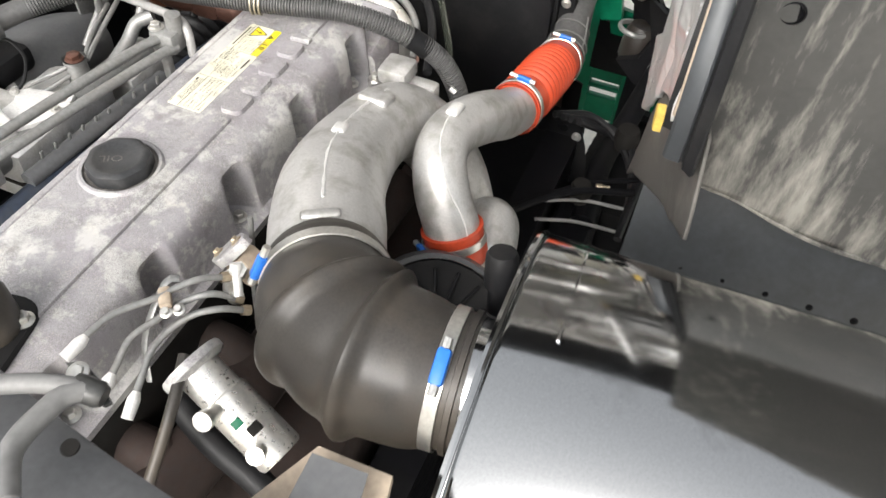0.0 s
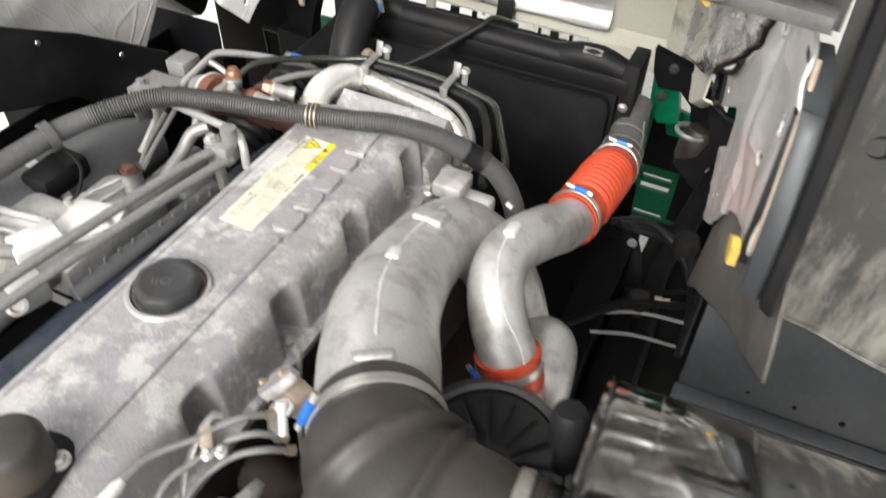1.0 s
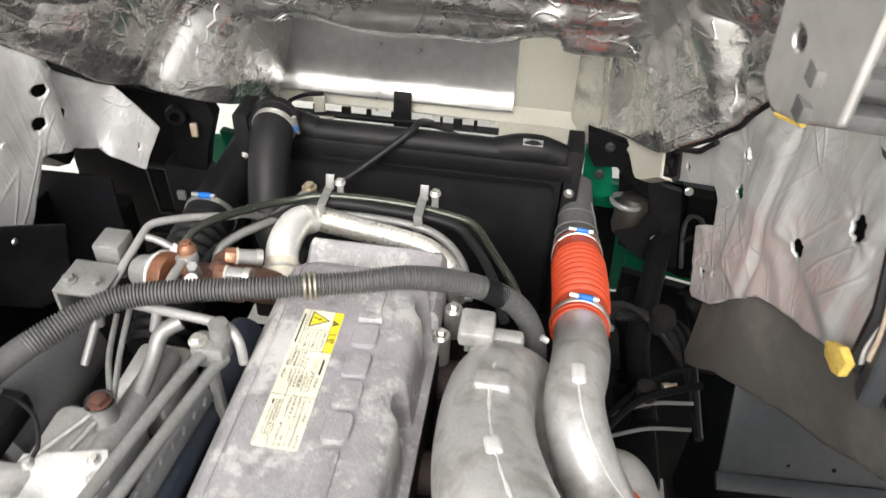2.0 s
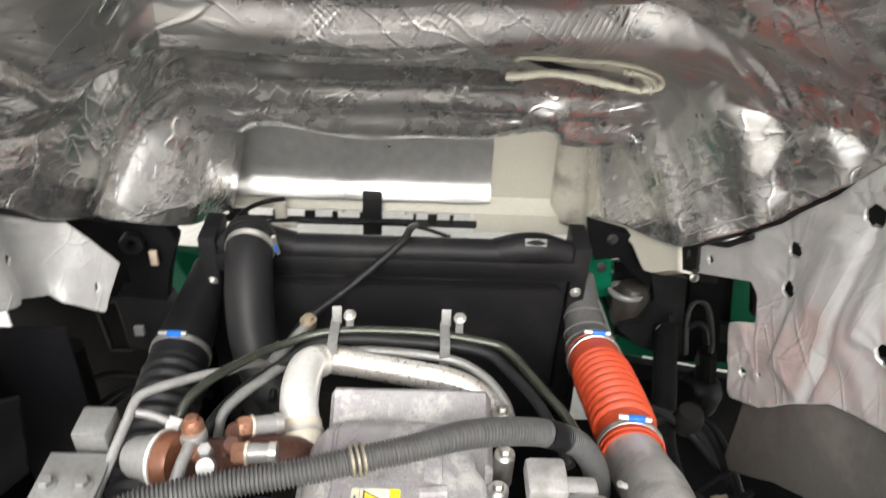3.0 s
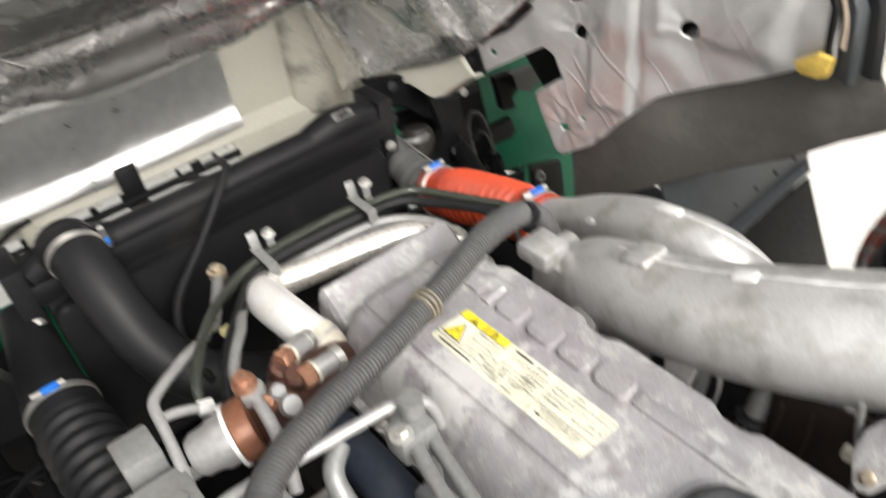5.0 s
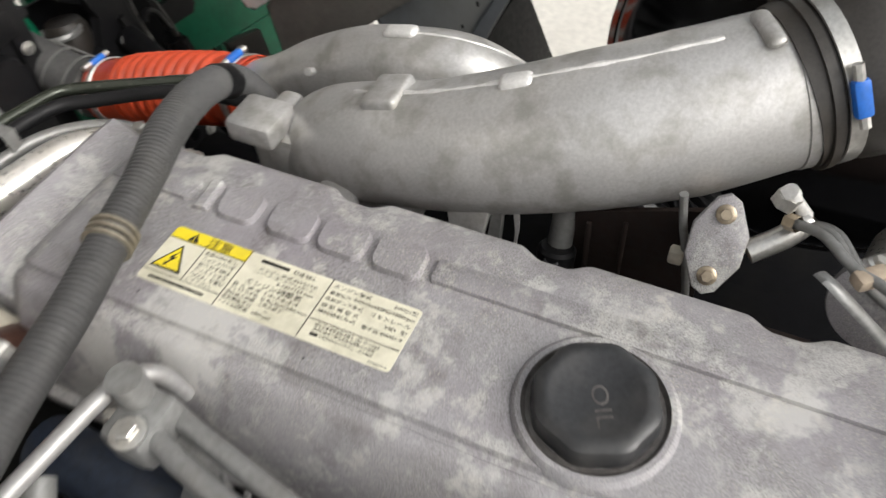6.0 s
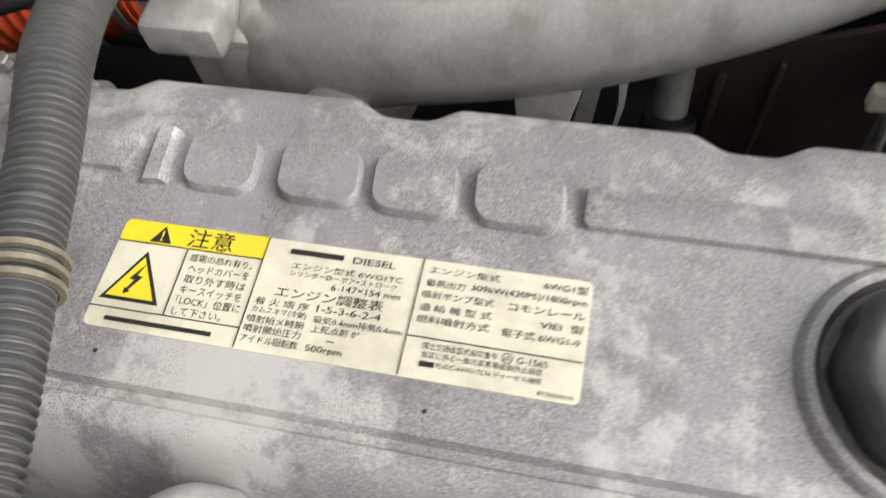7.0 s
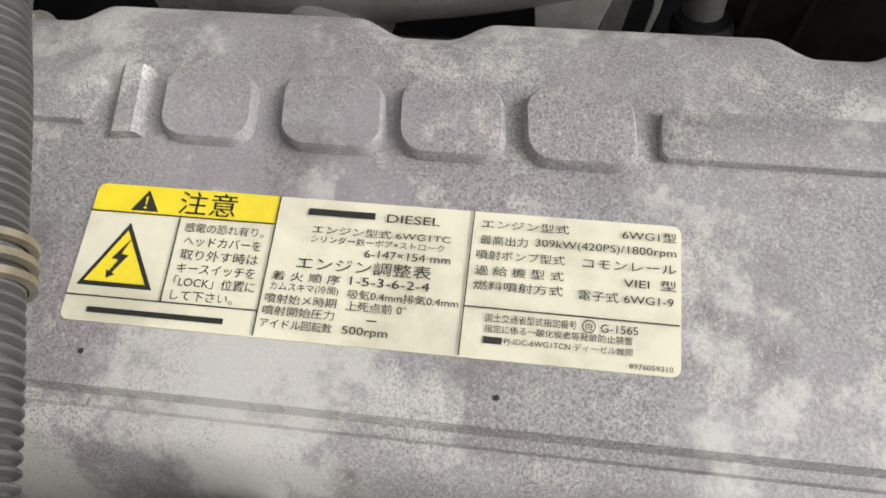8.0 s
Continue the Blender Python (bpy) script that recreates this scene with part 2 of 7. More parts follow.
def foil_material(name, base, crease, rough, metal=0.92, dull=0.25, soft_deep=0.005, plane=Matrix.Rotation(radians(45), 3, "X")):
    """Thin metal foil: fine sharp creases and soft crinkles as relief, patches of dull bloom."""
    m = mat(name, base, rough, metal, grain=35, vary=0.07, bump=0.0, stain=(0.50, 0.48, 0.45), stain_scale=3, stain_amount=dull, stain_rough=0.35)
    n, k = m.node_tree.nodes, m.node_tree.links
    b = n["Principled BSDF"]
    tc = next(x for x in n if x.bl_idname == "ShaderNodeTexCoord")

    def texture(scale, detail, shift, stretch=(1, 1, 1), turn=0.0, wobble=0.0):
        mp = n.new("ShaderNodeMapping")
        mp.vector_type = "TEXTURE"
        mp.inputs["Location"].default_value = (shift, shift * 0.7, shift * 1.3)
        mp.inputs["Rotation"].default_value = (Matrix.Rotation(radians(turn), 3, "Z") @ plane).inverted().to_euler("XYZ")
        mp.inputs["Scale"].default_value = [1 / v for v in stretch]
        k.new(tc.outputs["Object"], mp.inputs[0])
        t = n.new("ShaderNodeTexNoise")
        t.inputs["Scale"].default_value = scale
        t.inputs["Detail"].default_value = detail
        t.inputs["Distortion"].default_value = wobble
        k.new(mp.outputs[0], t.inputs["Vector"])
        return t.outputs[0]

    def math_node(op, a, c):
        q = n.new("ShaderNodeMath")
        q.operation = op
        for i, v in enumerate((a, c)):
            if isinstance(v, float):
                q.inputs[i].default_value = v
            else:
                k.new(v, q.inputs[i])
        return q.outputs[0]

    chain = None
    for scale, shift, turn, stretch, wide, strength, dist in ((12, 0.0, 33, (0.10, 1, 1), 0.03, crease * 0.9, 0.0020), (19, 5.3, -38, (0.09, 1, 1), 0.035, crease, 0.0017), (28, 9.1, 70, (0.12, 1, 1), 0.05, crease * 0.8, 0.0011), (42, 3.4, 6, (0.07, 1, 1), 0.08, crease * 0.7, 0.0008)):
        line = math_node("ABSOLUTE", math_node("SUBTRACT", texture(scale, 1.0, shift, stretch, turn, 0.03), 0.5), 0.0)
        ridge = n.new("ShaderNodeMapRange")
        ridge.interpolation_type = "SMOOTHSTEP"
        ridge.inputs[1].default_value, ridge.inputs[2].default_value, ridge.inputs[3].default_value, ridge.inputs[4].default_value = 0.0, wide, 1.0, 0.0
        k.new(line, ridge.inputs[0])
        mask = n.new("ShaderNodeMapRange")
        mask.inputs[1].default_value, mask.inputs[2].default_value = 0.41, 0.56
        k.new(texture(4.0, 2, shift + 2.7), mask.inputs[0])
        bp = n.new("ShaderNodeBump")
        bp.inputs["Strength"].default_value = strength
        bp.inputs["Distance"].default_value = dist
        k.new(math_node("MULTIPLY", ridge.outputs[0], mask.outputs[0]), bp.inputs["Height"])
        if chain:
            k.new(chain, bp.inputs["Normal"])
        chain = bp.outputs[0]
    soft = n.new("ShaderNodeBump")
    soft.inputs["Strength"].default_value = crease * 0.4
    soft.inputs["Distance"].default_value = soft_deep
    k.new(texture(16, 3, 1.7, (0.4, 1, 1), 12, 0.2), soft.inputs["Height"])
    k.new(chain, soft.inputs["Normal"])
    fine = n.new("ShaderNodeBump")
    fine.inputs["Strength"].default_value = crease * 0.35
    fine.inputs["Distance"].default_value = 0.0007
    k.new(texture(70, 2, 4.4, (0.5, 1, 1), -25, 0.2), fine.inputs["Height"])
    k.new(soft.outputs[0], fine.inputs["Normal"])
    k.new(fine.outputs[0], b.inputs["Normal"])
    return m


M_FOIL = foil_material("crumpled_foil", (0.62, 0.612, 0.60), 0.62, 0.25, soft_deep=0.0030)
M_FOILFLAT = foil_material("smooth_foil", (0.80, 0.795, 0.78), 0.06, 0.32)
M_SHIELD = foil_material("pressed_foil_shield", (0.70, 0.697, 0.69), 0.6, 0.33, 0.48, 0.15, soft_deep=0.003, plane=Matrix.Rotation(radians(90), 3, "Y"))


def dust_band(m, low, high, tint):
    """Dried mud splashed up a panel between two heights, in streaks."""
    n, k = m.node_tree.nodes, m.node_tree.links
    b = n["Principled BSDF"]
    tc = next(x for x in n if x.bl_idname == "ShaderNodeTexCoord")
    geo = n.new("ShaderNodeNewGeometry")
    sep = n.new("ShaderNodeSeparateXYZ")
    k.new(geo.outputs["Position"], sep.inputs[0])
    mp = n.new("ShaderNodeMapping")
    mp.inputs["Scale"].default_value = (1, 1, 0.14)
    k.new(tc.outputs["Object"], mp.inputs[0])
    t = n.new("ShaderNodeTexNoise")
    t.inputs["Scale"].default_value = 30
    t.inputs["Detail"].default_value = 6
    t.inputs["Roughness"].default_value = 0.7
    k.new(mp.outputs[0], t.inputs["Vector"])
    up = n.new("ShaderNodeMapRange")
    up.inputs[1].default_value, up.inputs[2].default_value, up.inputs[3].default_value, up.inputs[4].default_value = low, high, 0.17, -0.06
    k.new(sep.outputs["Z"], up.inputs[0])
    add = n.new("ShaderNodeMath")
    k.new(up.outputs[0], add.inputs[0])
    k.new(t.outputs[0], add.inputs[1])
    r = n.new("ShaderNodeMapRange")
    r.inputs[1].default_value, r.inputs[2].default_value, r.inputs[4].default_value = 0.47, 0.74, 0.85
    across = n.new("ShaderNodeMapRange")
    across.inputs[1].default_value, across.inputs[2].default_value, across.inputs[3].default_value, across.inputs[4].default_value = 0.93, 1.03, 0.0, 0.13
    k.new(sep.outputs["X"], across.inputs[0])
    less = n.new("ShaderNodeMath")
    less.operation = "SUBTRACT"
    k.new(add.outputs[0], less.inputs[0])
    k.new(across.outputs[0], less.inputs[1])
    k.new(less.outputs[0], r.inputs[0])
    mx = n.new("ShaderNodeMix")
    mx.data_type = "RGBA"
    k.new(r.outputs[0], mx.inputs[0])
    k.new(b.inputs["Base Color"].links[0].from_socket, mx.inputs[6])
    mx.inputs[7].default_value = (*tint, 1)
    k.new(mx.outputs[2], b.inputs["Base Color"])


M_MUD = mat("muddy_mudguard_plastic", (0.046, 0.046, 0.044), 0.55, 0, grain=90, vary=0.15, bump=0.12, stain=(0.085, 0.082, 0.076), stain_scale=4, stain_amount=0.5)
dust_band(M_MUD, 1.18, 1.44, (0.34, 0.325, 0.29))


# ---- mesh helpers ----
WORLD_OF = {}


def thing(name, at, label, category, group="", kind=""):
    ob = new(name)
    ob.empty_display_size = 0.05
    ob.location = at
    WORLD_OF[ob] = Matrix.Translation(at)
    return tagged(ob, label, category, group, kind)


def part(name, bm, material, parent=None, label="", smooth=True):
    """Links a bmesh, given in world metres, as one mesh under parent."""
    m = WORLD_OF[parent] if parent else Matrix()
    bm.transform(m.inverted())
    me = bpy.data.meshes.new(name)
    bmesh.ops.recalc_face_normals(bm, faces=bm.faces)
    bm.to_mesh(me)
    bm.free()
    me.materials.append(material)
    if smooth:
        for p in me.polygons:
            p.use_smooth = True
        me.set_sharp_from_angle(angle=radians(36))
    ob = new(name, me)
    if parent:
        ob.parent = parent
        WORLD_OF[ob] = m
    return tagged(ob, label)


def single(name, bm, material, at, label, category, group="", kind="", smooth=True):
    """A thing that is one mesh."""
    bm.transform(Matrix.Translation(-Vector(at)))
    ob = part(name, bm, material, None, "", smooth)
    ob.location = at
    WORLD_OF[ob] = Matrix.Translation(at)
    return tagged(ob, label, category, group, kind)


def join(*bms):
    out = bms[0]
    for b in bms[1:]:
        me = bpy.data.meshes.new("tmp")
        b.to_mesh(me)
        b.free()
        out.from_mesh(me)
        bpy.data.meshes.remove(me)
    return out


def spline(pts, step=0.01):
    """Evenly spaced points of a Catmull-Rom curve through pts, with the place 0..1 on the list for each."""
    p = [Vector(q) for q in pts]
    if len(p) == 2:
        p = [p[0], (p[0] + p[1]) / 2, p[1]]
    ext = [2 * p[0] - p[1], *p, 2 * p[-1] - p[-2]]
    dense, where = [], []
    for i in range(len(p) - 1):
        a, b, c, d = ext[i:i + 4]
        for j in range(24):
            t = j / 24
            dense.append(0.5 * ((2 * b) + (c - a) * t + (2 * a - 5 * b + 4 * c - d) * t * t + (3 * b - a - 3 * c + d) * t ** 3))
            where.append((i + t) / (len(p) - 1))
    dense.append(p[-1])
    where.append(1.0)
    acc = [0.0]
    for a, b in zip(dense, dense[1:]):
        acc.append(acc[-1] + (b - a).length)
    count = max(3, int(acc[-1] / step) + 1)
    out, at = [], []
    for i in range(count):
        s = acc[-1] * i / (count - 1)
        out.append(Vector([float(np.interp(s, acc, [q[c] for q in dense])) for c in range(3)]))
        at.append(float(np.interp(s, acc, where)))
    return out, at, acc[-1]


def sweep(pts, radius, seg=16, step=0.01, wave=None, caps=True, flat=1.0):
    """A round tube along pts. radius: a number, or one for each point; wave(metres along, length) is added to it."""
    line, at, length = spline(pts, step)
    rad = [radius] * 2 if isinstance(radius, (int, float)) else list(radius)
    xs = np.linspace(0, 1, len(rad))
    bm = bmesh.new()
    tan = [(line[min(i + 1, len(line) - 1)] - line[max(i - 1, 0)]).normalized() for i in range(len(line))]
    side = tan[0].orthogonal().normalized() if abs(tan[0].z) > 0.9 else tan[0].cross(Vector((0, 0, 1))).normalized()
    rings = []
    for i, (p, t) in enumerate(zip(line, tan)):
        side = (side - t * side.dot(t)).normalized()
        up = side.cross(t)
        r = float(np.interp(at[i], xs, rad))
        if wave:
            r += wave(length * i / (len(line) - 1), length)
        rings.append([bm.verts.new(p + side * (r * math.cos(2 * math.pi * k / seg)) + up * (r * flat * math.sin(2 * math.pi * k / seg)))
                      for k in range(seg)])
    for a, b in zip(rings, rings[1:]):
        for k in range(seg):
            bm.faces.new((a[k], a[(k + 1) % seg], b[(k + 1) % seg], b[k]))
    if caps:
        bm.faces.new(rings[0])
        bm.faces.new(rings[-1])
    return bm


def axis_pose(at, way):
    """The pose at a place whose z looks along way."""
    return Matrix.Translation(at) @ Vector(way).to_track_quat("Z", "Y").to_matrix().to_4x4()


def lathe(profile, m=Matrix(), seg=32, close=False):
    """profile: (radius, height) rows, turned about z."""
    bm = bmesh.new()
    rings = []
    for r, z in profile:
        if r < 1e-6:
            rings.append([bm.verts.new((0, 0, z))])
        else:
            rings.append([bm.verts.new((r * math.cos(2 * math.pi * k / seg), r * math.sin(2 * math.pi * k / seg), z)) for k in range(seg)])
    pairs = list(zip(rings, rings[1:])) + ([(rings[-1], rings[0])] if close else [])
    for a, b in pairs:
        for k in range(seg):
            f = [a[k % len(a)], a[(k + 1) % len(a)], b[(k + 1) % len(b)], b[k % len(b)]]
            f = list(dict.fromkeys(f))
            if len(f) > 2:
                bm.faces.new(f)
    bm.transform(m)
    return bm


def box(sx, sy, sz, bevel=0.0, m=Matrix(), seg=2):
    bm = bmesh.new()
    bmesh.ops.create_cube(bm, size=1)
    bmesh.ops.scale(bm, vec=(sx, sy, sz), verts=bm.verts)
    if bevel:
        bmesh.ops.bevel(bm, geom=bm.edges[:], offset=bevel, segments=seg, affect="EDGES", profile=0.5)
    bm.transform(m)
    return bm


def boxat(x0, x1, y0, y1, z0, z1, bevel=0.004):
    return box(x1 - x0, y1 - y0, z1 - z0, bevel, Matrix.Translation(((x0 + x1) / 2, (y0 + y1) / 2, (z0 + z1) / 2)))


def prism(poly, depth, m=Matrix(), bevel=0.0):
    """A flat outline (x, y) with a thickness from z 0 to depth."""
    bm = bmesh.new()
    low = [bm.verts.new((x, y, 0)) for x, y in poly]
    top = [bm.verts.new((x, y, depth)) for x, y in poly]
    bm.faces.new(low[::-1])
    cap = bm.faces.new(top)
    for i in range(len(poly)):
        j = (i + 1) % len(poly)
        bm.faces.new((low[i], low[j], top[j], top[i]))
    if bevel:
        bmesh.ops.bevel(bm, geom=cap.edges[:], offset=bevel, segments=2, affect="EDGES", profile=0.5)
    bm.transform(m)
    return bm


def bolt(at, way, r=0.009, h=0.008, washer=1.5):
    """A flanged hexagon bolt head."""
    hexa = lathe([(r, 0.002), (r, h - 0.001), (r * 0.86, h), (0, h)], seg=6)
    return_bm = join(lathe([(r * washer, 0), (r * washer, 0.0015), (r * 1.1, 0.003), (0, 0.003)], seg=18), hexa)
    return_bm.transform(axis_pose(at, way))
    return return_bm


def ring(at, way, r, width, thick=0.0015, seg=36):
    """A flat metal band round a hose."""
    return lathe([(r, -width / 2), (r + thick, -width / 2 + 0.0006), (r + thick, width / 2 - 0.0006), (r, width / 2)], axis_pose(at, way), seg, True)


def clamp(at, way, r, width, toward, label="steel hose clamp with a blue screw housing", size=1.0):
    """A worm-drive hose clamp; its housing sits on the side named by toward."""
    c = thing("hose_clamp", at, label, "hose clamp", "hose clamps")
    part("band", ring(at, way, r, width, 0.002), M_STEEL, c)
    w = Vector(way).normalized()
    o = Vector(toward)
    o = (o - w * o.dot(w)).normalized()
    t = w.cross(o)
    m = Matrix.Translation(Vector(at) + o * (r + 0.006)) @ Matrix((t, w, o)).transposed().to_4x4()
    part("screw_housing", box(0.034 * size, width * 0.95, 0.012 * size, 0.004, m), M_BLUE, c, "blue plastic screw housing")
    part("screw", lathe([(0, -0.03), (0.005, -0.03), (0.005, 0.026 * size), (0, 0.026 * size)],
                        m @ Matrix.Rotation(math.pi / 2, 4, "Y"), 8), M_STEEL, c)
    return c


def plate3(corners, thick, bevel=0.0):
    """A plate through an outline given in space, thickened away from its own plane."""
    p = [Vector(c) for c in corners]
    n = Vector((0, 0, 0))
    for i in range(len(p)):
        n += p[i].cross(p[(i + 1) % len(p)])
    n.normalize()
    c = sum(p, Vector()) / len(p)
    x = (p[1] - p[0])
    x = (x - n * x.dot(n)).normalized()
    y = n.cross(x)
    m = Matrix.Translation(c) @ Matrix((x, y, n)).transposed().to_4x4()
    return prism([((q - c).dot(x), (q - c).dot(y)) for q in p], thick, m, bevel)


def rounded(w, h, r, n=5):
    """A rounded rectangle round the origin."""
    out = []
    for cx, cy, a0 in ((w / 2 - r, h / 2 - r, 0), (-w / 2 + r, h / 2 - r, 90), (-w / 2 + r, -h / 2 + r, 180), (w / 2 - r, -h / 2 + r, 270)):
        for i in range(n + 1):
            a = radians(a0 + 90 * i / n)
            out.append((cx + r * math.cos(a), cy + r * math.sin(a)))
    return out


def smooth01(x, a, b):
    t = min(1, max(0, (x - a) / (b - a)))
    return t * t * (3 - 2 * t)


# ---- ground ----
ground = bmesh.new()
bmesh.ops.create_grid(ground, x_segments=40, y_segments=40, size=150)
single("ground", ground, M_GROUND, (0, 0, 0), "sunlit beige concrete ground under the truck", "ground", kind="structure")

# ---- chassis and engine block ----
chassis = thing("chassis_frame", (0, 0, 0.6), "dark painted steel truck chassis frame with cross members", "truck frame")
for sx in (-1, 1):
    web = sx * 0.51
    part("rail", prism([(0.08, 0.0), (0.08, 0.008), (0.008, 0.008), (0.008, 0.26), (0.08, 0.26), (0.08, 0.268), (0.0, 0.268), (0.0, 0.0)], 3.32 if sx < 0 else 2.88, Matrix.Translation((web, -2.2, 0.60)) @ Matrix(((-sx, 0, 0, 0), (0, 0, 1, 0), (0, 1, 0, 0), (0, 0, 0, 1))), 0.0), M_NEARBLACK, chassis)
for y in (-1.4, 0.62, 0.84):
    part("cross_member", boxat(-0.43, 0.43, y - 0.05, y + 0.05, 0.55, 0.66, 0.01), M_NEARBLACK, chassis)

block = thing("engine_block", (0, -0.2, 0.5), "dark iron engine block below the aluminium head cover", "engine")
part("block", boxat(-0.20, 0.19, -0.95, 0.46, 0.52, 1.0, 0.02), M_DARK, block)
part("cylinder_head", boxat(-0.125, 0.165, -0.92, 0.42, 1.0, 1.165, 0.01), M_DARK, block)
part("exhaust_shield", boxat(0.19, 0.40, -0.95, 0.30, 0.72, 0.94, 0.03), M_RUST, block, "rusty brown heat shield over the exhaust side")
part("exhaust_shield", plate3([(0.255, -0.178, 1.212), (0.255, -0.305, 1.262), (0.255, -0.325, 0.93), (0.255, -0.178, 0.93)], 0.006, 0.001), M_RUST, block, "rusty brown upright heat shield beside the head")
part("shield_rib", boxat(0.2465, 0.2515, -0.234, -0.229, 0.93, 1.222, 0.002), M_RUST, block)
part("shield_rib", boxat(0.2465, 0.2515, -0.198, -0.192, 0.93, 1.208, 0.002), M_RUST, block)
# trays added to close the underside, so gaps beside the engine stay dark
part("shade_tray", boxat(0.40, 0.98, -1.2, 0.12, 0.66, 0.70, 0.01), M_NEARBLACK, block, "dark tray added beside the engine to hide the bright ground")
part("shade_tray", boxat(-0.76, -0.20, -1.2, 0.5, 0.66, 0.70, 0.01), M_NEARBLACK, block, "dark tray added beside the engine to hide the bright ground")
part("shade_tray", boxat(0.19, 0.50, 0.125, 0.80, 0.663, 0.70, 0.01), M_NEARBLACK, block, "dark tray added beside the engine to hide the bright ground")
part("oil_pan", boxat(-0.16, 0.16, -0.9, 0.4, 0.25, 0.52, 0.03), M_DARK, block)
part("service_stand", boxat(-0.06, 0.06, -0.35, -0.2, 0.0, 0.26, 0.01), M_NEARBLACK, block)
part("engine_mount", boxat(-0.512, -0.20, -0.35, -0.2, 0.7, 0.86, 0.01), M_NEARBLACK, block)
part("engine_mount", boxat(0.19, 0.512, -0.35, -0.2, 0.62, 0.74, 0.01), M_NEARBLACK, block)
part("exhaust_manifold", sweep([(0.235, -0.62, 1.06), (0.25, -0.4, 1.05), (0.25, -0.1, 1.04), (0.25, 0.12, 1.02)], 0.048, 14, 0.02), M_RUST, block, "rusty brown exhaust manifold")
for y in (-0.55, -0.36, -0.17, 0.02, 0.21):
    part("manifold_port", sweep([(0.15, y, 1.08), (0.2, y, 1.08), (0.25, y, 1.05)], 0.034, 12, 0.02), M_RUST, block, "rusty brown manifold port")

# ---- head cover ----
cover = thing("head_cover", (0.02, -0.2, 1.17), "stained grey cast aluminium engine head cover with scalloped bolt recesses", "engine cover")
RECESS = (-0.770, -0.579, -0.388, -0.197, -0.006, 0.185)


def recess(y, half=0.020):
    best = 0.0
    for c in RECESS:
        d = abs(y - c) / half
        if d < 1.7:
            best = max(best, 1 - smooth01(d, 0.5, 1.7))
    return best


def cover_body():
    """Lofted along the engine: crowned top, rounded shoulders, side wall cut by the bolt recesses."""
    bm = bmesh.new()
    y0, y1 = -0.93, 0.245
    ys = sorted(set([y0 + (y1 - y0) * i / 90 for i in range(91)] + [c + d * 0.004 for c in RECESS for d in range(-10, 11) if y0 < c + d * 0.004 < y1]))
    rows = []
    for y in ys:
        end = smooth01(y, y1 - 0.03, y1)
        k = recess(y)
        lift = -0.012 * end * end
        shape = [(-0.122, 1.165), (-0.122, 1.178), (-0.112, 1.182), (-0.105, 1.235), (-0.099, 1.256), (-0.090, 1.274), (-0.082, 1.286), (-0.0765, 1.2925), (-0.071, 1.2948), (-0.0655, 1.2945), (-0.0640, 1.2925), (-0.060, 1.2940),
                 (-0.0575, 1.2995), (-0.02, 1.300), (0.02, 1.300), (0.054, 1.300), (0.09, 1.2985), (0.118 - 0.003 * k, 1.2935), (0.133 - 0.008 * k, 1.286 - 0.003 * k),
                 (0.139 - 0.016 * k, 1.277 - 0.006 * k), (0.142 - 0.038 * k, 1.255 - 0.01 * k), (0.146 - 0.046 * k, 1.215), (0.148 - 0.046 * k, 1.186),
                 (0.150 - 0.02 * k, 1.182), (0.163, 1.178), (0.163, 1.165)]
        rows.append([bm.verts.new((x + (0.02 - x) * 0.10 * end, y, z + lift * (1 if z > 1.19 else 0))) for x, z in shape])
    for a, b in zip(rows, rows[1:]):
        for i in range(len(a) - 1):
            bm.faces.new((a[i], a[i + 1], b[i + 1], b[i]))
    bm.faces.new(rows[0])
    bm.faces.new(rows[-1])
    return bm


body = part("body", cover_body(), M_COVER, cover)
for c in RECESS:
    part("cover_bolt", bolt((0.128, c, 1.182), (0, 0, 1), 0.008, 0.012, 1.6), M_STEEL, cover)
    part("cover_bolt", bolt((-0.117, c - 0.05, 1.182), (0, 0, 1), 0.007, 0.010, 1.4), M_STEEL, cover)
part("raised_bar", prism([(0.057, -0.86), (0.081, -0.86), (0.081, -0.1155), (0.078, -0.113), (0.060, -0.113), (0.057, -0.116)], 0.0080, Matrix.Translation((0, 0, 1.2965)), 0.0018), M_COVER, cover)
part("raised_bar", prism([(0.057, 0.139), (0.060, 0.136), (0.078, 0.133), (0.081, 0.136), (0.081, 0.225), (0.057, 0.225)], 0.0080, Matrix.Translation((0, 0, 1.2965)), 0.0018), M_COVER, cover)


# five raised shapes beside the sticker, open towards one side or the other
def ridge(pts, w=0.0095):
    """A raised rib of even width along a line on the cover's top."""
    line = [Vector((x, y, 0)) for x, y in pts]
    bm = bmesh.new()
    rows = []
    for i, p in enumerate(line):
        t = (line[min(i + 1, len(line) - 1)] - line[max(i - 1, 0)]).normalized()
        s = Vector((-t.y, t.x, 0))
        rows.append([bm.verts.new(p + s * d + Vector((0, 0, z))) for d, z in ((-w / 2 - 0.0015, 1.2985), (-w / 2, 1.3045), (-w / 2 + 0.002, 1.3062), (w / 2 - 0.002, 1.3062), (w / 2, 1.3045), (w / 2 + 0.0015, 1.2985))])
    for a, b in zip(rows, rows[1:]):
        for i in range(5):
            bm.faces.new((a[i], a[i + 1], b[i + 1], b[i]))
    bm.faces.new(rows[0])
    bm.faces.new(rows[-1])
    return bm


part("raised_shape", ridge([(0.0515, 0.1175), (0.086, 0.1205)], 0.0125), M_COVER, cover)


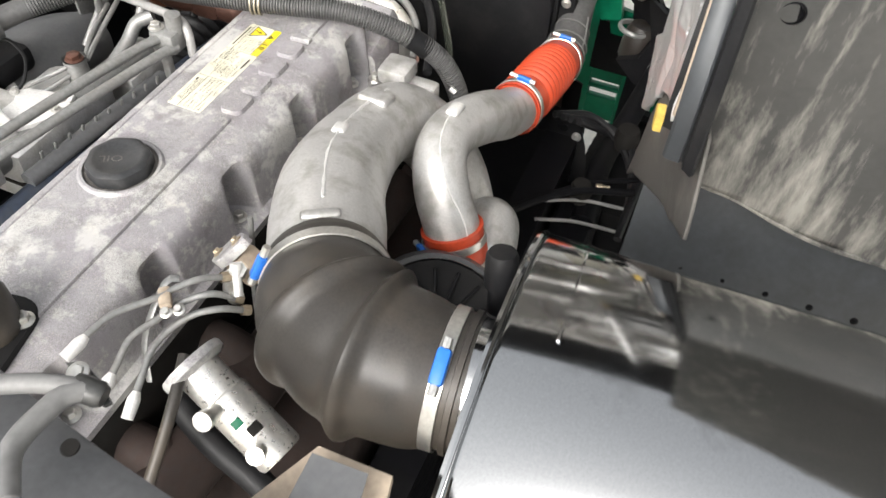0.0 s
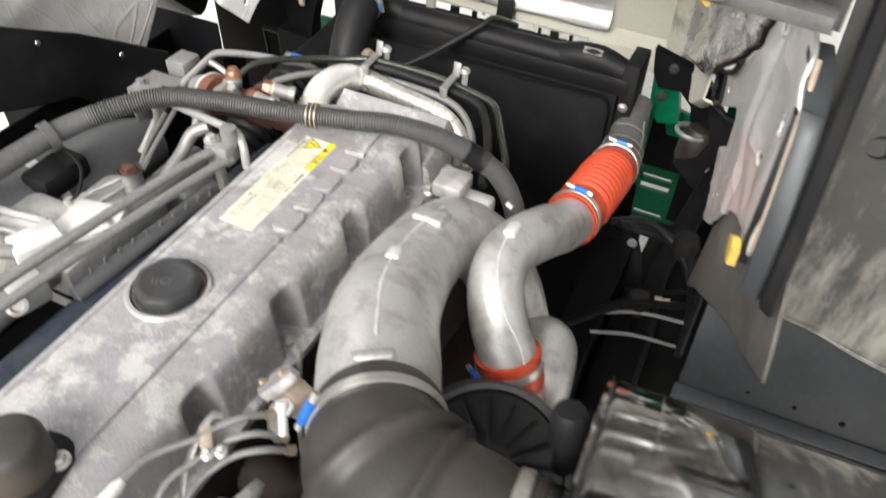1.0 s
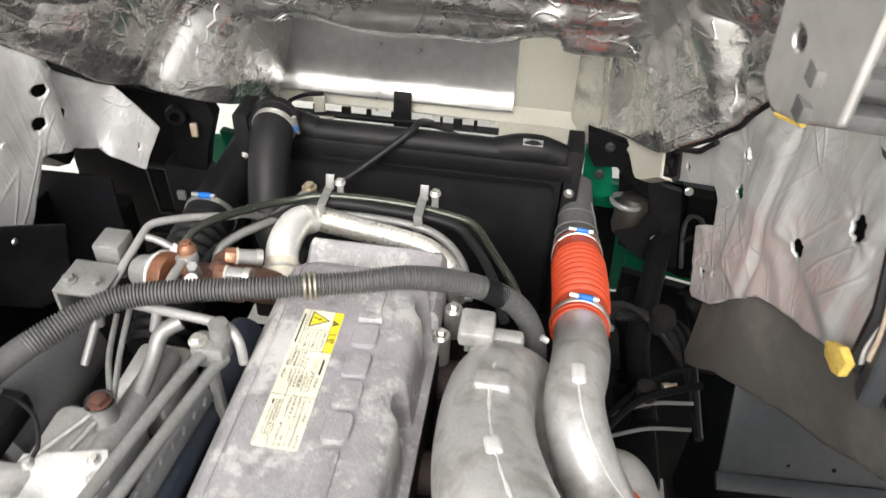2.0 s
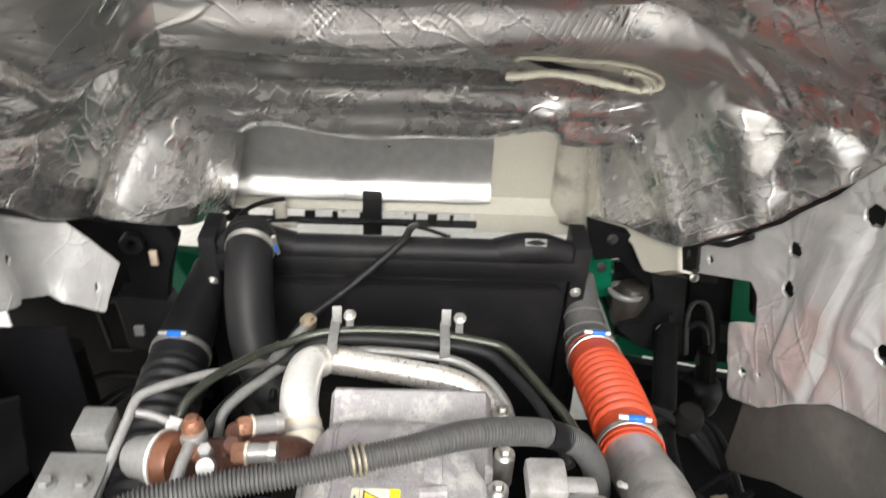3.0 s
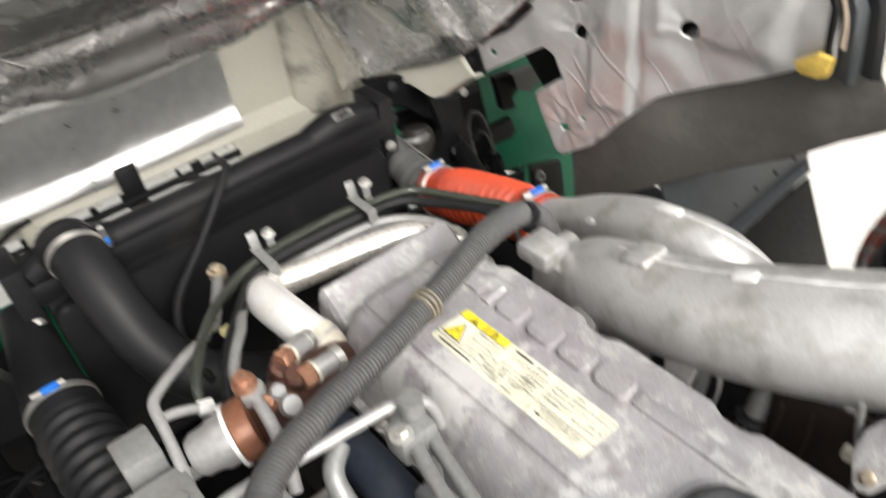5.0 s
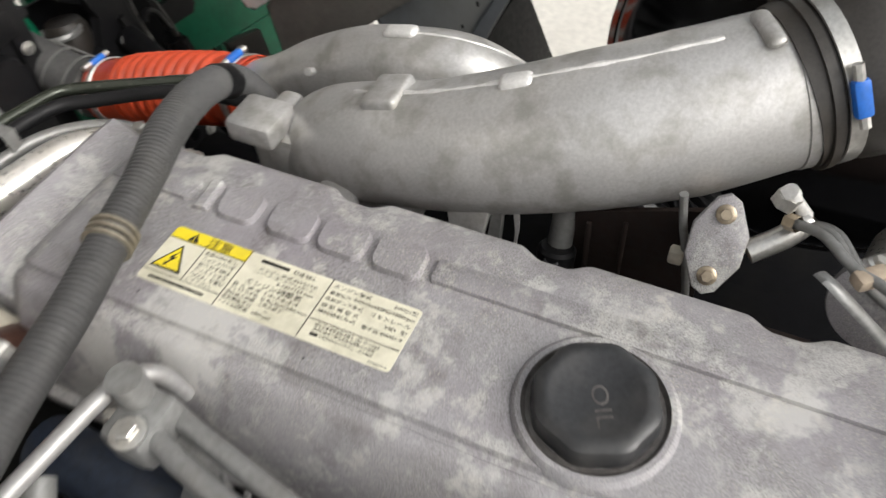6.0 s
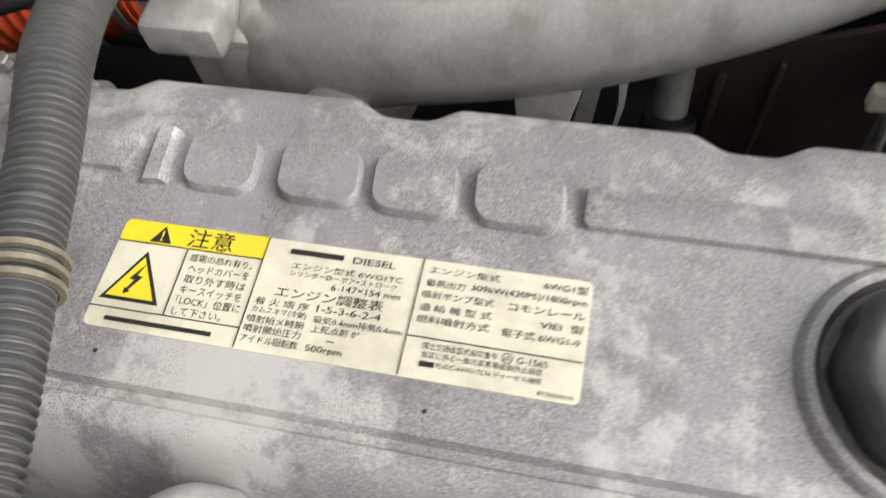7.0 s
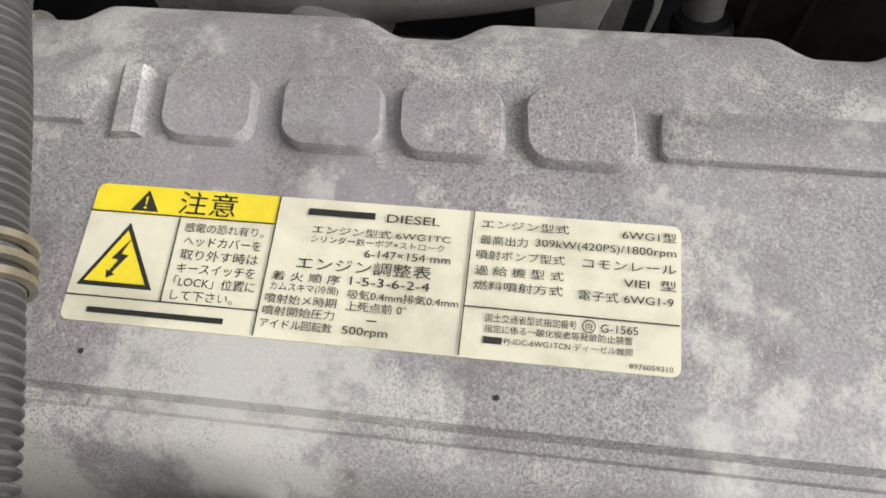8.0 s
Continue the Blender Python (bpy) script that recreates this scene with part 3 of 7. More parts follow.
def pad(y0, y1):
    """A plain raised block with rounded corners."""
    w, h = abs(y1 - y0), 0.036
    outer = [(0.069 + v, (y0 + y1) / 2 + u + 0.10 * v) for u, v in rounded(w, h, 0.011, 6)]
    bm = bmesh.new()
    levels = []
    for loop, k, z in ((outer, 1.05, 1.2985), (outer, 1.0, 1.3045), (outer, 0.95, 1.3062)):
        cx, cy = 0.069, (y0 + y1) / 2
        levels.append([bm.verts.new((cx + (x - cx) * k, cy + (y - cy) * k, z)) for x, y in loop])
    for a, b in zip(levels, levels[1:]):
        for i in range(len(a)):
            j = (i + 1) % len(a)
            bm.faces.new((a[i], a[j], b[j], b[i]))
    bm.faces.new(levels[-1])
    return bm


for ya, yb in ((0.103, 0.062), (0.049, 0.004), (-0.003, -0.048), (-0.057, -0.103)):
    part("raised_shape", pad(ya, yb), M_COVER, cover)

CAP = Vector((0.0, -0.272, 1.30))
part("filler_collar", lathe([(0.062, -0.004), (0.060, 0.002), (0.057, 0.0045), (0.053, 0.0045), (0.0525, 0.0)], Matrix.Translation(CAP), 48), M_COVER, cover)
# the seat's dark colour paints the shadow ring round the cap
part("filler_seat", lathe([(0.0528, 0.0035), (0.050, 0.001), (0.046, 0.0012), (0.044, -0.003)], Matrix.Translation(CAP), 48), M_DARKGREY, cover, "filler seat coloured dark for the shadow round the cap")
cap_bm = bmesh.new()
cap_rows = []
for r, z in ((0.046, 0.0), (0.0455, 0.012), (0.0440, 0.0185), (0.0395, 0.0215), (0.033, 0.0215), (0.030, 0.0195), (0.0, 0.0195)):
    cap_rows.append([cap_bm.verts.new((CAP.x + r * (1 + (0.028 * math.cos(8 * a) if 0.035 < r else 0)) * math.cos(a), CAP.y + r * (1 + (0.028 * math.cos(8 * a) if 0.035 < r else 0)) * math.sin(a), CAP.z + z))
                     for a in (2 * math.pi * i / 64 for i in range(64))] if r else [cap_bm.verts.new((CAP.x, CAP.y, CAP.z + z))])
for a, b in zip(cap_rows, cap_rows[1:]):
    for i in range(64):
        f = list(dict.fromkeys([a[i], a[(i + 1) % 64], b[(i + 1) % len(b)], b[i % len(b)]]))
        cap_bm.faces.new(f)
fcap = part("filler_cap", cap_bm, M_BLACKCAP, cover, "black moulded oil filler cap with a lobed rim")

# rubber-capped breather at the rear of the cover
breather = thing("breather_cap", (0.045, -0.54, 1.30), "black rubber breather cap bolted to the head cover", "engine breather")
part("flange", prism(rounded(0.075, 0.125, 0.03), 0.010, pose(0.055, -0.575, 1.2985, 0, 0, 12), 0.002), M_BLACK, breather)
part("cap", lathe([(0.040, 0.005), (0.040, 0.055), (0.036, 0.064), (0.030, 0.068), (0, 0.070)], Matrix.Translation((0.043, -0.565, 1.30)), 36), M_RUBBER, breather)
part("bolt", bolt((0.074, -0.540, 1.308), (0, 0, 1), 0.009, 0.011, 1.5), M_STEEL, breather)

# front housing beyond the corrugated conduit
front = thing("gear_case_cover", (0.02, 0.33, 1.15), "grey cast aluminium gear case cover in front of the head cover", "engine cover")
fb = bmesh.new()
prof = [(-0.081, 0.0), (-0.080, 0.95), (-0.074, 1.0), (-0.03, 1.0), (0.04, 0.995), (0.10, 0.985), (0.148, 0.965), (0.157, 0.90), (0.163, 0.0)]
frows = []
for y, top, lean in ((0.215, 1.236, 0.0), (0.272, 1.250, 0.0), (0.277, 1.254, 0.0), (0.304, 1.275, 0.004), (0.311, 1.279, 0.006), (0.319, 1.275, 0.008), (0.328, 1.240, 0.010), (0.335, 1.10, 0.010)):
    frows.append([fb.verts.new((x * (1 - lean), y + 0.05 * max(0.0, x), 1.06 + (top - 1.06) * k)) for x, k in prof])
for a, b in zip(frows, frows[1:]):
    for i in range(len(a) - 1):
        fb.faces.new((a[i], a[i + 1], b[i + 1], b[i]))
fb.faces.new(frows[0])
fb.faces.new(frows[-1])
part("body", fb, M_COVER, front)
for p in ((0.176, 0.325, 1.225), (0.165, 0.21, 1.19), (0.178, 0.265, 1.20)):
    part("bolt", join(lathe([(0.016, -0.06), (0.016, 0), (0.013, 0.003), (0, 0.003)], Matrix.Translation(p), 18), bolt(p, (0, 0, 1), 0.008, 0.012)), M_STEEL, front)

# ---- intake pipe ----
intake = thing("intake_pipe", (0.3, -0.1, 1.2), "satin cast aluminium air intake pipe with a raised casting seam", "intake pipe")
IN = [(0.386, -0.360, 1.330), (0.372, -0.335, 1.326), (0.328, -0.256, 1.306), (0.290, -0.177, 1.291), (0.268, -0.097, 1.269), (0.258, -0.027, 1.250), (0.257, 0.044, 1.232), (0.268, 0.110, 1.200),
      (0.305, 0.160, 1.135), (0.355, 0.165, 1.05), (0.40, 0.14, 0.96)]
INR = [0.074, 0.0755, 0.080, 0.0775, 0.0735, 0.069, 0.067, 0.067, 0.066, 0.064, 0.06]
part("pipe", sweep(IN, INR, 40, 0.012), M_PIPE, intake)
part("bead", ring(IN[1], Vector(IN[1]) - Vector(IN[2]), 0.0725, 0.012, 0.005), M_PIPE, intake)


def on_top(pts, radii, lift, lean=0.0):
    """Points along the crown of a tube."""
    line, at, _ = spline(pts, 0.012)
    xs = np.linspace(0, 1, len(radii))
    out = []
    for i, p in enumerate(line):
        t = (line[min(i + 1, len(line) - 1)] - line[max(i - 1, 0)]).normalized()
        s = t.cross(Vector((0, 0, 1))).normalized()
        u = s.cross(t)
        a = radians(lean)
        out.append(p + (u * math.cos(a) + s * math.sin(a)) * (float(np.interp(at[i], xs, radii)) + lift))
    return out


crown = on_top(IN, INR, -0.0005, 0)
part("seam", sweep(crown[7:38], 0.0022, 6, 0.008, lambda s, l: 0.0007 * math.sin(s * 190) + 0.0006 * math.sin(s * 71)), M_WELD, intake, "rough bright casting seam")


def pad_on(parent, p, way, sx, sy, sz, material):
    t = Vector(way).normalized()
    s = t.cross(Vector((0, 0, 1))).normalized()
    u = s.cross(t)
    m = Matrix.Translation(p) @ Matrix((s, t, u)).transposed().to_4x4()
    return part("cast_pad", box(sx, sy, sz, 0.0065, m, 3), material, parent)


pad_on(intake, (0.2685, -0.106, 1.3465), (-0.02, 0.09, -0.025), 0.022, 0.034, 0.014, M_WELD)
pad_on(intake, (0.258, 0.030, 1.302), (0, 0.09, -0.025), 0.052, 0.044, 0.020, M_PIPE)
pad_on(intake, (0.352, -0.305, 1.397), (-0.05, 0.08, -0.02), 0.05, 0.018, 0.010, M_PIPE)
part("bracket", boxat(0.196, 0.252, 0.152, 0.212, 1.231, 1.262, 0.007), M_PIPE, intake, "cast square mounting lug")
part("bracket_leg", boxat(0.215, 0.25, 0.12, 0.18, 1.14, 1.233, 0.008), M_PIPE, intake)
part("bracket_leg", boxat(0.22, 0.30, 0.175, 0.205, 1.13, 1.233, 0.008), M_PIPE, intake)
part("boss", lathe([(0.024, 0), (0.024, 0.006), (0.021, 0.008), (0, 0.008)], axis_pose((0.197, 0.075, 1.195), (-1, 0, 0.1)), 24), M_PIPE, intake)
part("pipe_foot", plate3([(0.215, -0.056, 1.210), (0.215, -0.058, 1.16), (0.215, -0.088, 1.16), (0.215, -0.102, 1.225), (0.222, -0.098, 1.25), (0.222, -0.060, 1.24)], 0.014, 0.004), M_PIPE, intake, "pale cast foot")
part("foot_web", plate3([(0.212, -0.106, 1.25), (0.212, -0.116, 1.25), (0.212, -0.108, 1.16), (0.212, -0.094, 1.16)], 0.012, 0.002), M_TUBE, intake)
sensor = thing("pressure_sensor", (0.24, -0.165, 1.15), "black capped sensor on a grey stub under the intake pipe", "sensor")
part("stub", lathe([(0, 0.05), (0.0125, 0.05), (0.0135, 0.0), (0.0135, -0.012), (0, -0.012)], pose(0.250, -0.166, 1.168, 0, 18, 0), 20), M_TUBE, sensor)
part("cap", lathe([(0, 0.004), (0.018, 0.004), (0.021, 0.0), (0.021, -0.035), (0.016, -0.05), (0, -0.05)], pose(0.240, -0.166, 1.162, 0, 18, 0), 24), M_BLACK, sensor, "black moulded cap")
part("tab", box(0.012, 0.016, 0.006, 0.001, pose(0.224, -0.166, 1.160, 0, 30, 0)), M_GUARD, sensor)
part("blade", plate3([(0.215, -0.125, 1.228), (0.215, -0.131, 1.229), (0.215, -0.131, 1.203), (0.215, -0.127, 1.17), (0.215, -0.125, 1.169), (0.215, -0.127, 1.202)], 0.003), M_PIPE, sensor, "pale steel blade")

# ---- rubber elbow and air cleaner ----
EL = [(0.372, -0.335, 1.326), (0.388, -0.360, 1.336), (0.415, -0.399, 1.345), (0.464, -0.426, 1.348), (0.525, -0.429, 1.349), (0.575, -0.424, 1.352), (0.600, -0.421, 1.353)]


def elbow_wave(s, l):
    out = 0.0
    for c, h, w in ((0.097, 0.0135, 0.0085), (0.160, 0.0135, 0.0085)):
        out += h * math.exp(-((s - c) / w) ** 2)
    return out + 0.004 * smooth01(s, 0.03, 0.06) * (1 - smooth01(s, l - 0.06, l - 0.03))


elbow = thing("rubber_elbow_hose", (0.45, -0.42, 1.3), "thick black rubber elbow hose with two bulging ribs", "rubber hose")
part("hose", sweep(EL, [0.0795, 0.0792, 0.0828, 0.0875, 0.0835, 0.0775, 0.0765], 56, 0.003, elbow_wave), M_RUBBER, elbow)
part("cuff", ring((0.378, -0.345, 1.3295), (0.027, -0.042, 0.012), 0.0800, 0.010, 0.003), M_RUBBER, elbow)
part("cuff", ring((0.590, -0.4225, 1.3525), (1, 0.1, 0), 0.0785, 0.008, 0.003), M_RUBBER, elbow)
clamp((0.386, -0.357, 1.335), (0.027, -0.042, 0.012), 0.0812, 0.016, (-1, -0.3, 0.45))
clamp((0.572, -0.4245, 1.352), (1, 0.1, 0), 0.0795, 0.016, (0, -0.42, 0.9), size=1.15)

AC = axis_pose((0.61, -0.409, 1.169), (1, 0.042, 0))
cleaner = thing("air_cleaner", (0.61, -0.409, 1.169), "large glossy black cylindrical air cleaner canister, scuffed and reflective", "air cleaner")
AIR_R = 0.299
part("canister", lathe([(AIR_R - 0.004, 0.010), (AIR_R, 0.016), (AIR_R, 0.3), (AIR_R + 0.0005, 0.6), (AIR_R, 0.95)], AC, 128), M_GLOSS, cleaner)
part("end_plate", lathe([(0.0, 0.004), (0.20, 0.004), (0.27, 0.002), (AIR_R - 0.012, 0.001), (AIR_R - 0.004, 0.006), (AIR_R - 0.004, 0.012)], AC, 96), M_GLOSS, cleaner)
part("rim", lathe([(AIR_R - 0.006, 0.001), (AIR_R + 0.001, 0.002), (AIR_R + 0.0022, 0.006), (AIR_R + 0.001, 0.009), (AIR_R - 0.006, 0.010)], AC, 128, True), M_GLOSS, cleaner, "worn folded rim")
part("far_plate", lathe([(0, 0.95), (AIR_R, 0.95)], AC, 96), M_GLOSS, cleaner)
part("outlet_neck", sweep([(0.565, -0.425, 1.352), (0.595, -0.421, 1.353), (0.63, -0.42, 1.353)], [0.0745, 0.0745, 0.0745], 40, 0.01), M_GLOSS, cleaner)
part("sensor", join(lathe([(0.019, -0.01), (0.019, 0.03), (0.016, 0.036), (0, 0.037)], axis_pose((0.585, -0.305, 1.40), (-0.1, 0.2, 1)), 24),
                    lathe([(0.012, -0.05), (0.014, 0.0)], axis_pose((0.585, -0.305, 1.40), (-0.1, 0.2, 1)), 18)), M_BLACK, cleaner, "black dust indicator")
part("strap", sweep([(0.66, -0.135, 1.30), (0.665, -0.2, 1.385), (0.67, -0.30, 1.447), (0.675, -0.41, 1.4695)], 0.0022, 6), M_GLOSS, cleaner)

# ---- charge pipe, couplings, turbocharger ----
CP = [(0.468, -0.078, 1.050), (0.455, -0.068, 1.100), (0.436, -0.056, 1.160), (0.405, -0.033, 1.213), (0.383, 0.007, 1.248), (0.377, 0.068, 1.247), (0.386, 0.132, 1.226), (0.396, 0.211, 1.184), (0.402, 0.281, 1.138), (0.406, 0.350, 1.103), (0.409, 0.39, 1.093)]
CR = [0.044, 0.045, 0.046, 0.045, 0.0435, 0.0435, 0.0455, 0.0475, 0.048, 0.048, 0.048]
charge = thing("charge_air_pipe", (0.38, 0.1, 1.2), "satin cast aluminium charge air pipe bent down to the turbocharger", "charge pipe")
part("pipe", sweep(CP, CR, 32, 0.01), M_PIPE, charge)
ccrown = on_top(CP, CR, -0.0004)
part("seam", sweep(ccrown[9:26], 0.0016, 6, 0.008, lambda s, l: 0.0004 * math.sin(s * 210)), M_WELD, charge)
pad_on(charge, (0.377, 0.078, 1.290), (0, 0.1, -0.02), 0.022, 0.042, 0.010, M_WELD)
pad_on(charge, (0.403, 0.300, 1.172), (0.1, 0.8, -0.5), 0.016, 0.02, 0.008, M_WELD)
part("lug", lathe([(0.005, 0), (0.005, 0.012), (0, 0.012)], axis_pose((0.336, 0.185, 1.235), (-1, 0, 0.6)), 10), M_PIPE, charge)

coupling = single("silicone_coupling", sweep([(0.460, -0.072, 1.080), (0.449, -0.064, 1.122), (0.434, -0.055, 1.166)], 0.0505, 32, 0.006, lambda s, l: 0.0015 * math.cos(s / l * math.pi * 4)), M_SILICONE,
                  (0.45, -0.065, 1.12), "short orange silicone coupling under two hose clamps", "hose coupling")
clamp((0.4415, -0.0595, 1.145), (-0.02, 0.012, 0.058), 0.0515, 0.014, (-0.8, -0.8, 0.0), size=0.9)
clamp((0.4535, -0.0675, 1.102), (-0.02, 0.012, 0.058), 0.0515, 0.014, (-0.8, -0.8, 0.0), size=0.9)

OR = [(0.404, 0.345, 1.104), (0.409, 0.41, 1.090), (0.411, 0.49, 1.070), (0.411, 0.565, 1.048), (0.411, 0.63, 1.027), (0.411, 0.69, 1.006)]


def bellows(s, l):
    return 0.0066 * (abs(math.cos(math.pi * (s - 0.06) / 0.0225)) ** 0.8 * 2 - 1.3) * smooth01(s, 0.055, 0.075) * (1 - smooth01(s, l - 0.085, l - 0.06))


charge_hose = thing("silicone_charge_hose", (0.41, 0.55, 1.03), "orange corrugated silicone charge air hose", "silicone hose")
part("bellows", sweep(OR, [0.0515, 0.052, 0.053, 0.054, 0.0535, 0.0525], 40, 0.0022, bellows), M_SILICONE, charge_hose)
part("cuff", ring((0.4045, 0.352, 1.1025), (0.02, 0.19, -0.045), 0.0535, 0.006, 0.002), M_SILICONE, charge_hose)
part("cuff", ring((0.411, 0.684, 1.0085), (0.0, 0.19, -0.065), 0.0545, 0.006, 0.002), M_SILICONE, charge_hose)
clamp((0.4055, 0.366, 1.100), (0.02, 0.19, -0.045), 0.0545, 0.013, (0.0, -0.2, 1), size=0.9)
clamp((0.411, 0.672, 1.012), (0.0, 0.19, -0.065), 0.0555, 0.013, (0.05, -0.1, 1), size=0.9)
duct = thing("intercooler_duct", (0.41, 0.8, 0.98), "charcoal ribbed plastic intercooler end duct with worn edges", "intercooler duct", "intercooler ducts")
part("duct", sweep([(0.411, 0.66, 1.016), (0.411, 0.70, 1.005), (0.410, 0.75, 1.008), (0.405, 0.81, 1.035), (0.402, 0.88, 1.07)], [0.051, 0.052, 0.048, 0.040, 0.034], 24, 0.01, flat=0.9), M_CONDUIT, duct)
part("rib", sweep([(0.452, 0.70, 1.036), (0.450, 0.75, 1.038), (0.436, 0.81, 1.062)], 0.0022, 6), M_WORN, duct, "edge worn to pale grey")
for at, way, r in (((0.411, 0.722, 1.006), (0, 0.95, 0.1), 0.0505), ((0.4095, 0.755, 1.010), (0, 0.9, 0.25), 0.0475), ((0.407, 0.795, 1.027), (0, 0.9, 0.4), 0.0415)):
    part("rib", ring(at, way, r, 0.0035, 0.003), M_WORN, duct, "edge worn to pale grey")

turbo = thing("turbocharger", (0.45, -0.12, 1.0), "grey cast turbocharger with a radially ribbed black cover", "turbocharger")
TM = axis_pose((0.475, -0.215, 1.105), (0.25, -0.55, 0.80))
part("compressor_housing", lathe([(0.075, -0.10), (0.118, -0.07), (0.128, -0.03), (0.120, 0.004), (0.112, 0.010)], TM, 48), M_GUARD, turbo)
part("ribbed_cover", lathe([(0.112, 0.004), (0.108, 0.014), (0.100, 0.010), (0.05, 0.0), (0.0, -0.002)], TM, 48), M_BLACK, turbo, "black radially ribbed cover")
for i in range(16):
    a = 2 * math.pi * i / 16
    part("rib", box(0.062, 0.005, 0.014, 0.0015, TM @ Matrix.Rotation(a, 4, "Z") @ Matrix.Translation((0.066, 0, 0.009))), M_BLACK, turbo)
part("outlet", sweep([(0.52, -0.14, 0.98), (0.50, -0.11, 1.01), (0.478, -0.085, 1.045), (0.463, -0.074, 1.075)], [0.06, 0.056, 0.048, 0.045], 24), M_PIPE, turbo)
part("scroll", sweep([(0.40, 0.06, 0.98), (0.445, 0.075, 1.04), (0.472, 0.045, 1.085), (0.487, -0.015, 1.075), (0.492, -0.08, 1.01)], [0.044, 0.048, 0.050, 0.049, 0.046], 24), M_PIPE, turbo)

# ---- radiator ----
radiator = thing("radiator", (0, 0.83, 0.95), "black radiator with a moulded plastic top tank and fan shroud", "radiator")
part("top_tank", join(boxat(-0.385, 0.385, 0.795, 0.875, 1.115, 1.165, 0.012), sweep([(-0.26, 0.83, 1.165), (0, 0.83, 1.165), (0.235, 0.83, 1.165)], [0.03, 0.03], 20, 0.05)), M_BLACK, radiator)
part("tank_hump", sweep([(0.20, 0.832, 1.165), (0.25, 0.832, 1.176), (0.30, 0.832, 1.178), (0.36, 0.832, 1.165)], [0.030, 0.034, 0.034, 0.028], 20, 0.01), M_BLACK, radiator)
part("tank_tag", box(0.045, 0.016, 0.0015, 0.0, pose(0.283, 0.814, 1.2055, 35, 0, 0)), M_TUBE, radiator, "pale paper tag")
part("tank_hump", sweep([(-0.37, 0.83, 1.165), (-0.33, 0.83, 1.178), (-0.28, 0.83, 1.178), (-0.22, 0.83, 1.168)], [0.03, 0.036, 0.036, 0.03], 20, 0.01), M_BLACK, radiator)
part("shroud", prism(rounded(0.72, 0.42, 0.03), 0.020, pose(-0.01, 0.80, 0.90, 90, 0, 0), 0.008), M_BLACK, radiator)
part("core", boxat(-0.37, 0.36, 0.805, 0.88, 0.66, 1.115, 0.003), M_BLACK, radiator)
for sx in (-0.395, 0.382):
    part("side_bracket", boxat(sx - 0.018, sx + 0.018, 0.80, 0.90, 0.66, 1.20, 0.003), M_BLACK, radiator)
    part("bracket_bolt", bolt((sx - 0.003 if sx > 0 else sx, 0.799, 1.090), (0, -1, 0), 0.008, 0.008), M_STEEL, radiator)

rad_hose = thing("radiator_hose", (-0.29, 0.7, 1.15), "thick black radiator hose", "radiator hose")
part("cuff", ring((-0.2985, 0.785, 1.2145), (0.05, -1, 0), 0.0475, 0.02, 0.003), M_HOSE, rad_hose)
part("hose", sweep([(-0.30, 0.80, 1.215), (-0.293, 0.745, 1.212), (-0.286, 0.68, 1.165), (-0.272, 0.62, 1.09), (-0.235, 0.565, 1.03), (-0.17, 0.52, 0.995), (-0.1, 0.49, 0.97)], 0.046, 28, 0.01),
       M_HOSE, rad_hose)
clamp((-0.2935, 0.752, 1.212), (0, 0.9, 0.15), 0.047, 0.014, (1, 0, 0.1), size=0.6)
ribbed = thing("ribbed_charge_hose", (-0.43, 0.5, 1.0), "black ribbed charge air hose with a smooth clamped cuff", "charge hose")
part("bellows", sweep([(-0.428, 0.612, 1.019), (-0.425, 0.52, 1.01), (-0.42, 0.40, 0.99), (-0.41, 0.28, 0.96)], [0.0585, 0.06, 0.06, 0.06], 32, 0.003,
                      lambda s, l: 0.004 * math.cos(2 * math.pi * s / 0.027) * smooth01(s, 0.0, 0.02)), M_HOSE, ribbed)
part("cuff", sweep([(-0.43, 0.68, 1.03), (-0.429, 0.645, 1.024), (-0.428, 0.610, 1.019)], [0.056, 0.0575, 0.0585], 32, 0.008), M_HOSE, ribbed)
clamp((-0.429, 0.645, 1.024), (0, 0.9, 0.15), 0.0585, 0.013, (0, -0.1, 1), size=0.9)
duct2 = thing("intercooler_duct", (-0.42, 0.75, 1.0), "black plastic intercooler end duct", "intercooler duct", "intercooler ducts")
part("duct", sweep([(-0.43, 0.66, 1.027), (-0.427, 0.72, 1.035), (-0.42, 0.79, 1.055), (-0.41, 0.86, 1.085)], [0.054, 0.052, 0.045, 0.038], 24, 0.01), M_BLACK, duct2)
single("overflow_hose", sweep([(0.03, 0.98, 1.13), (0.02, 0.85, 1.205), (0.0, 0.80, 1.20), (-0.10, 0.74, 1.13), (-0.19, 0.68, 1.08), (-0.22, 0.6, 1.05), (-0.22, 0.5, 1.05)], 0.008, 12, 0.01), M_HOSE, (0, 0.8, 1.2),
       "thin black overflow hose draped over the radiator", "hose")

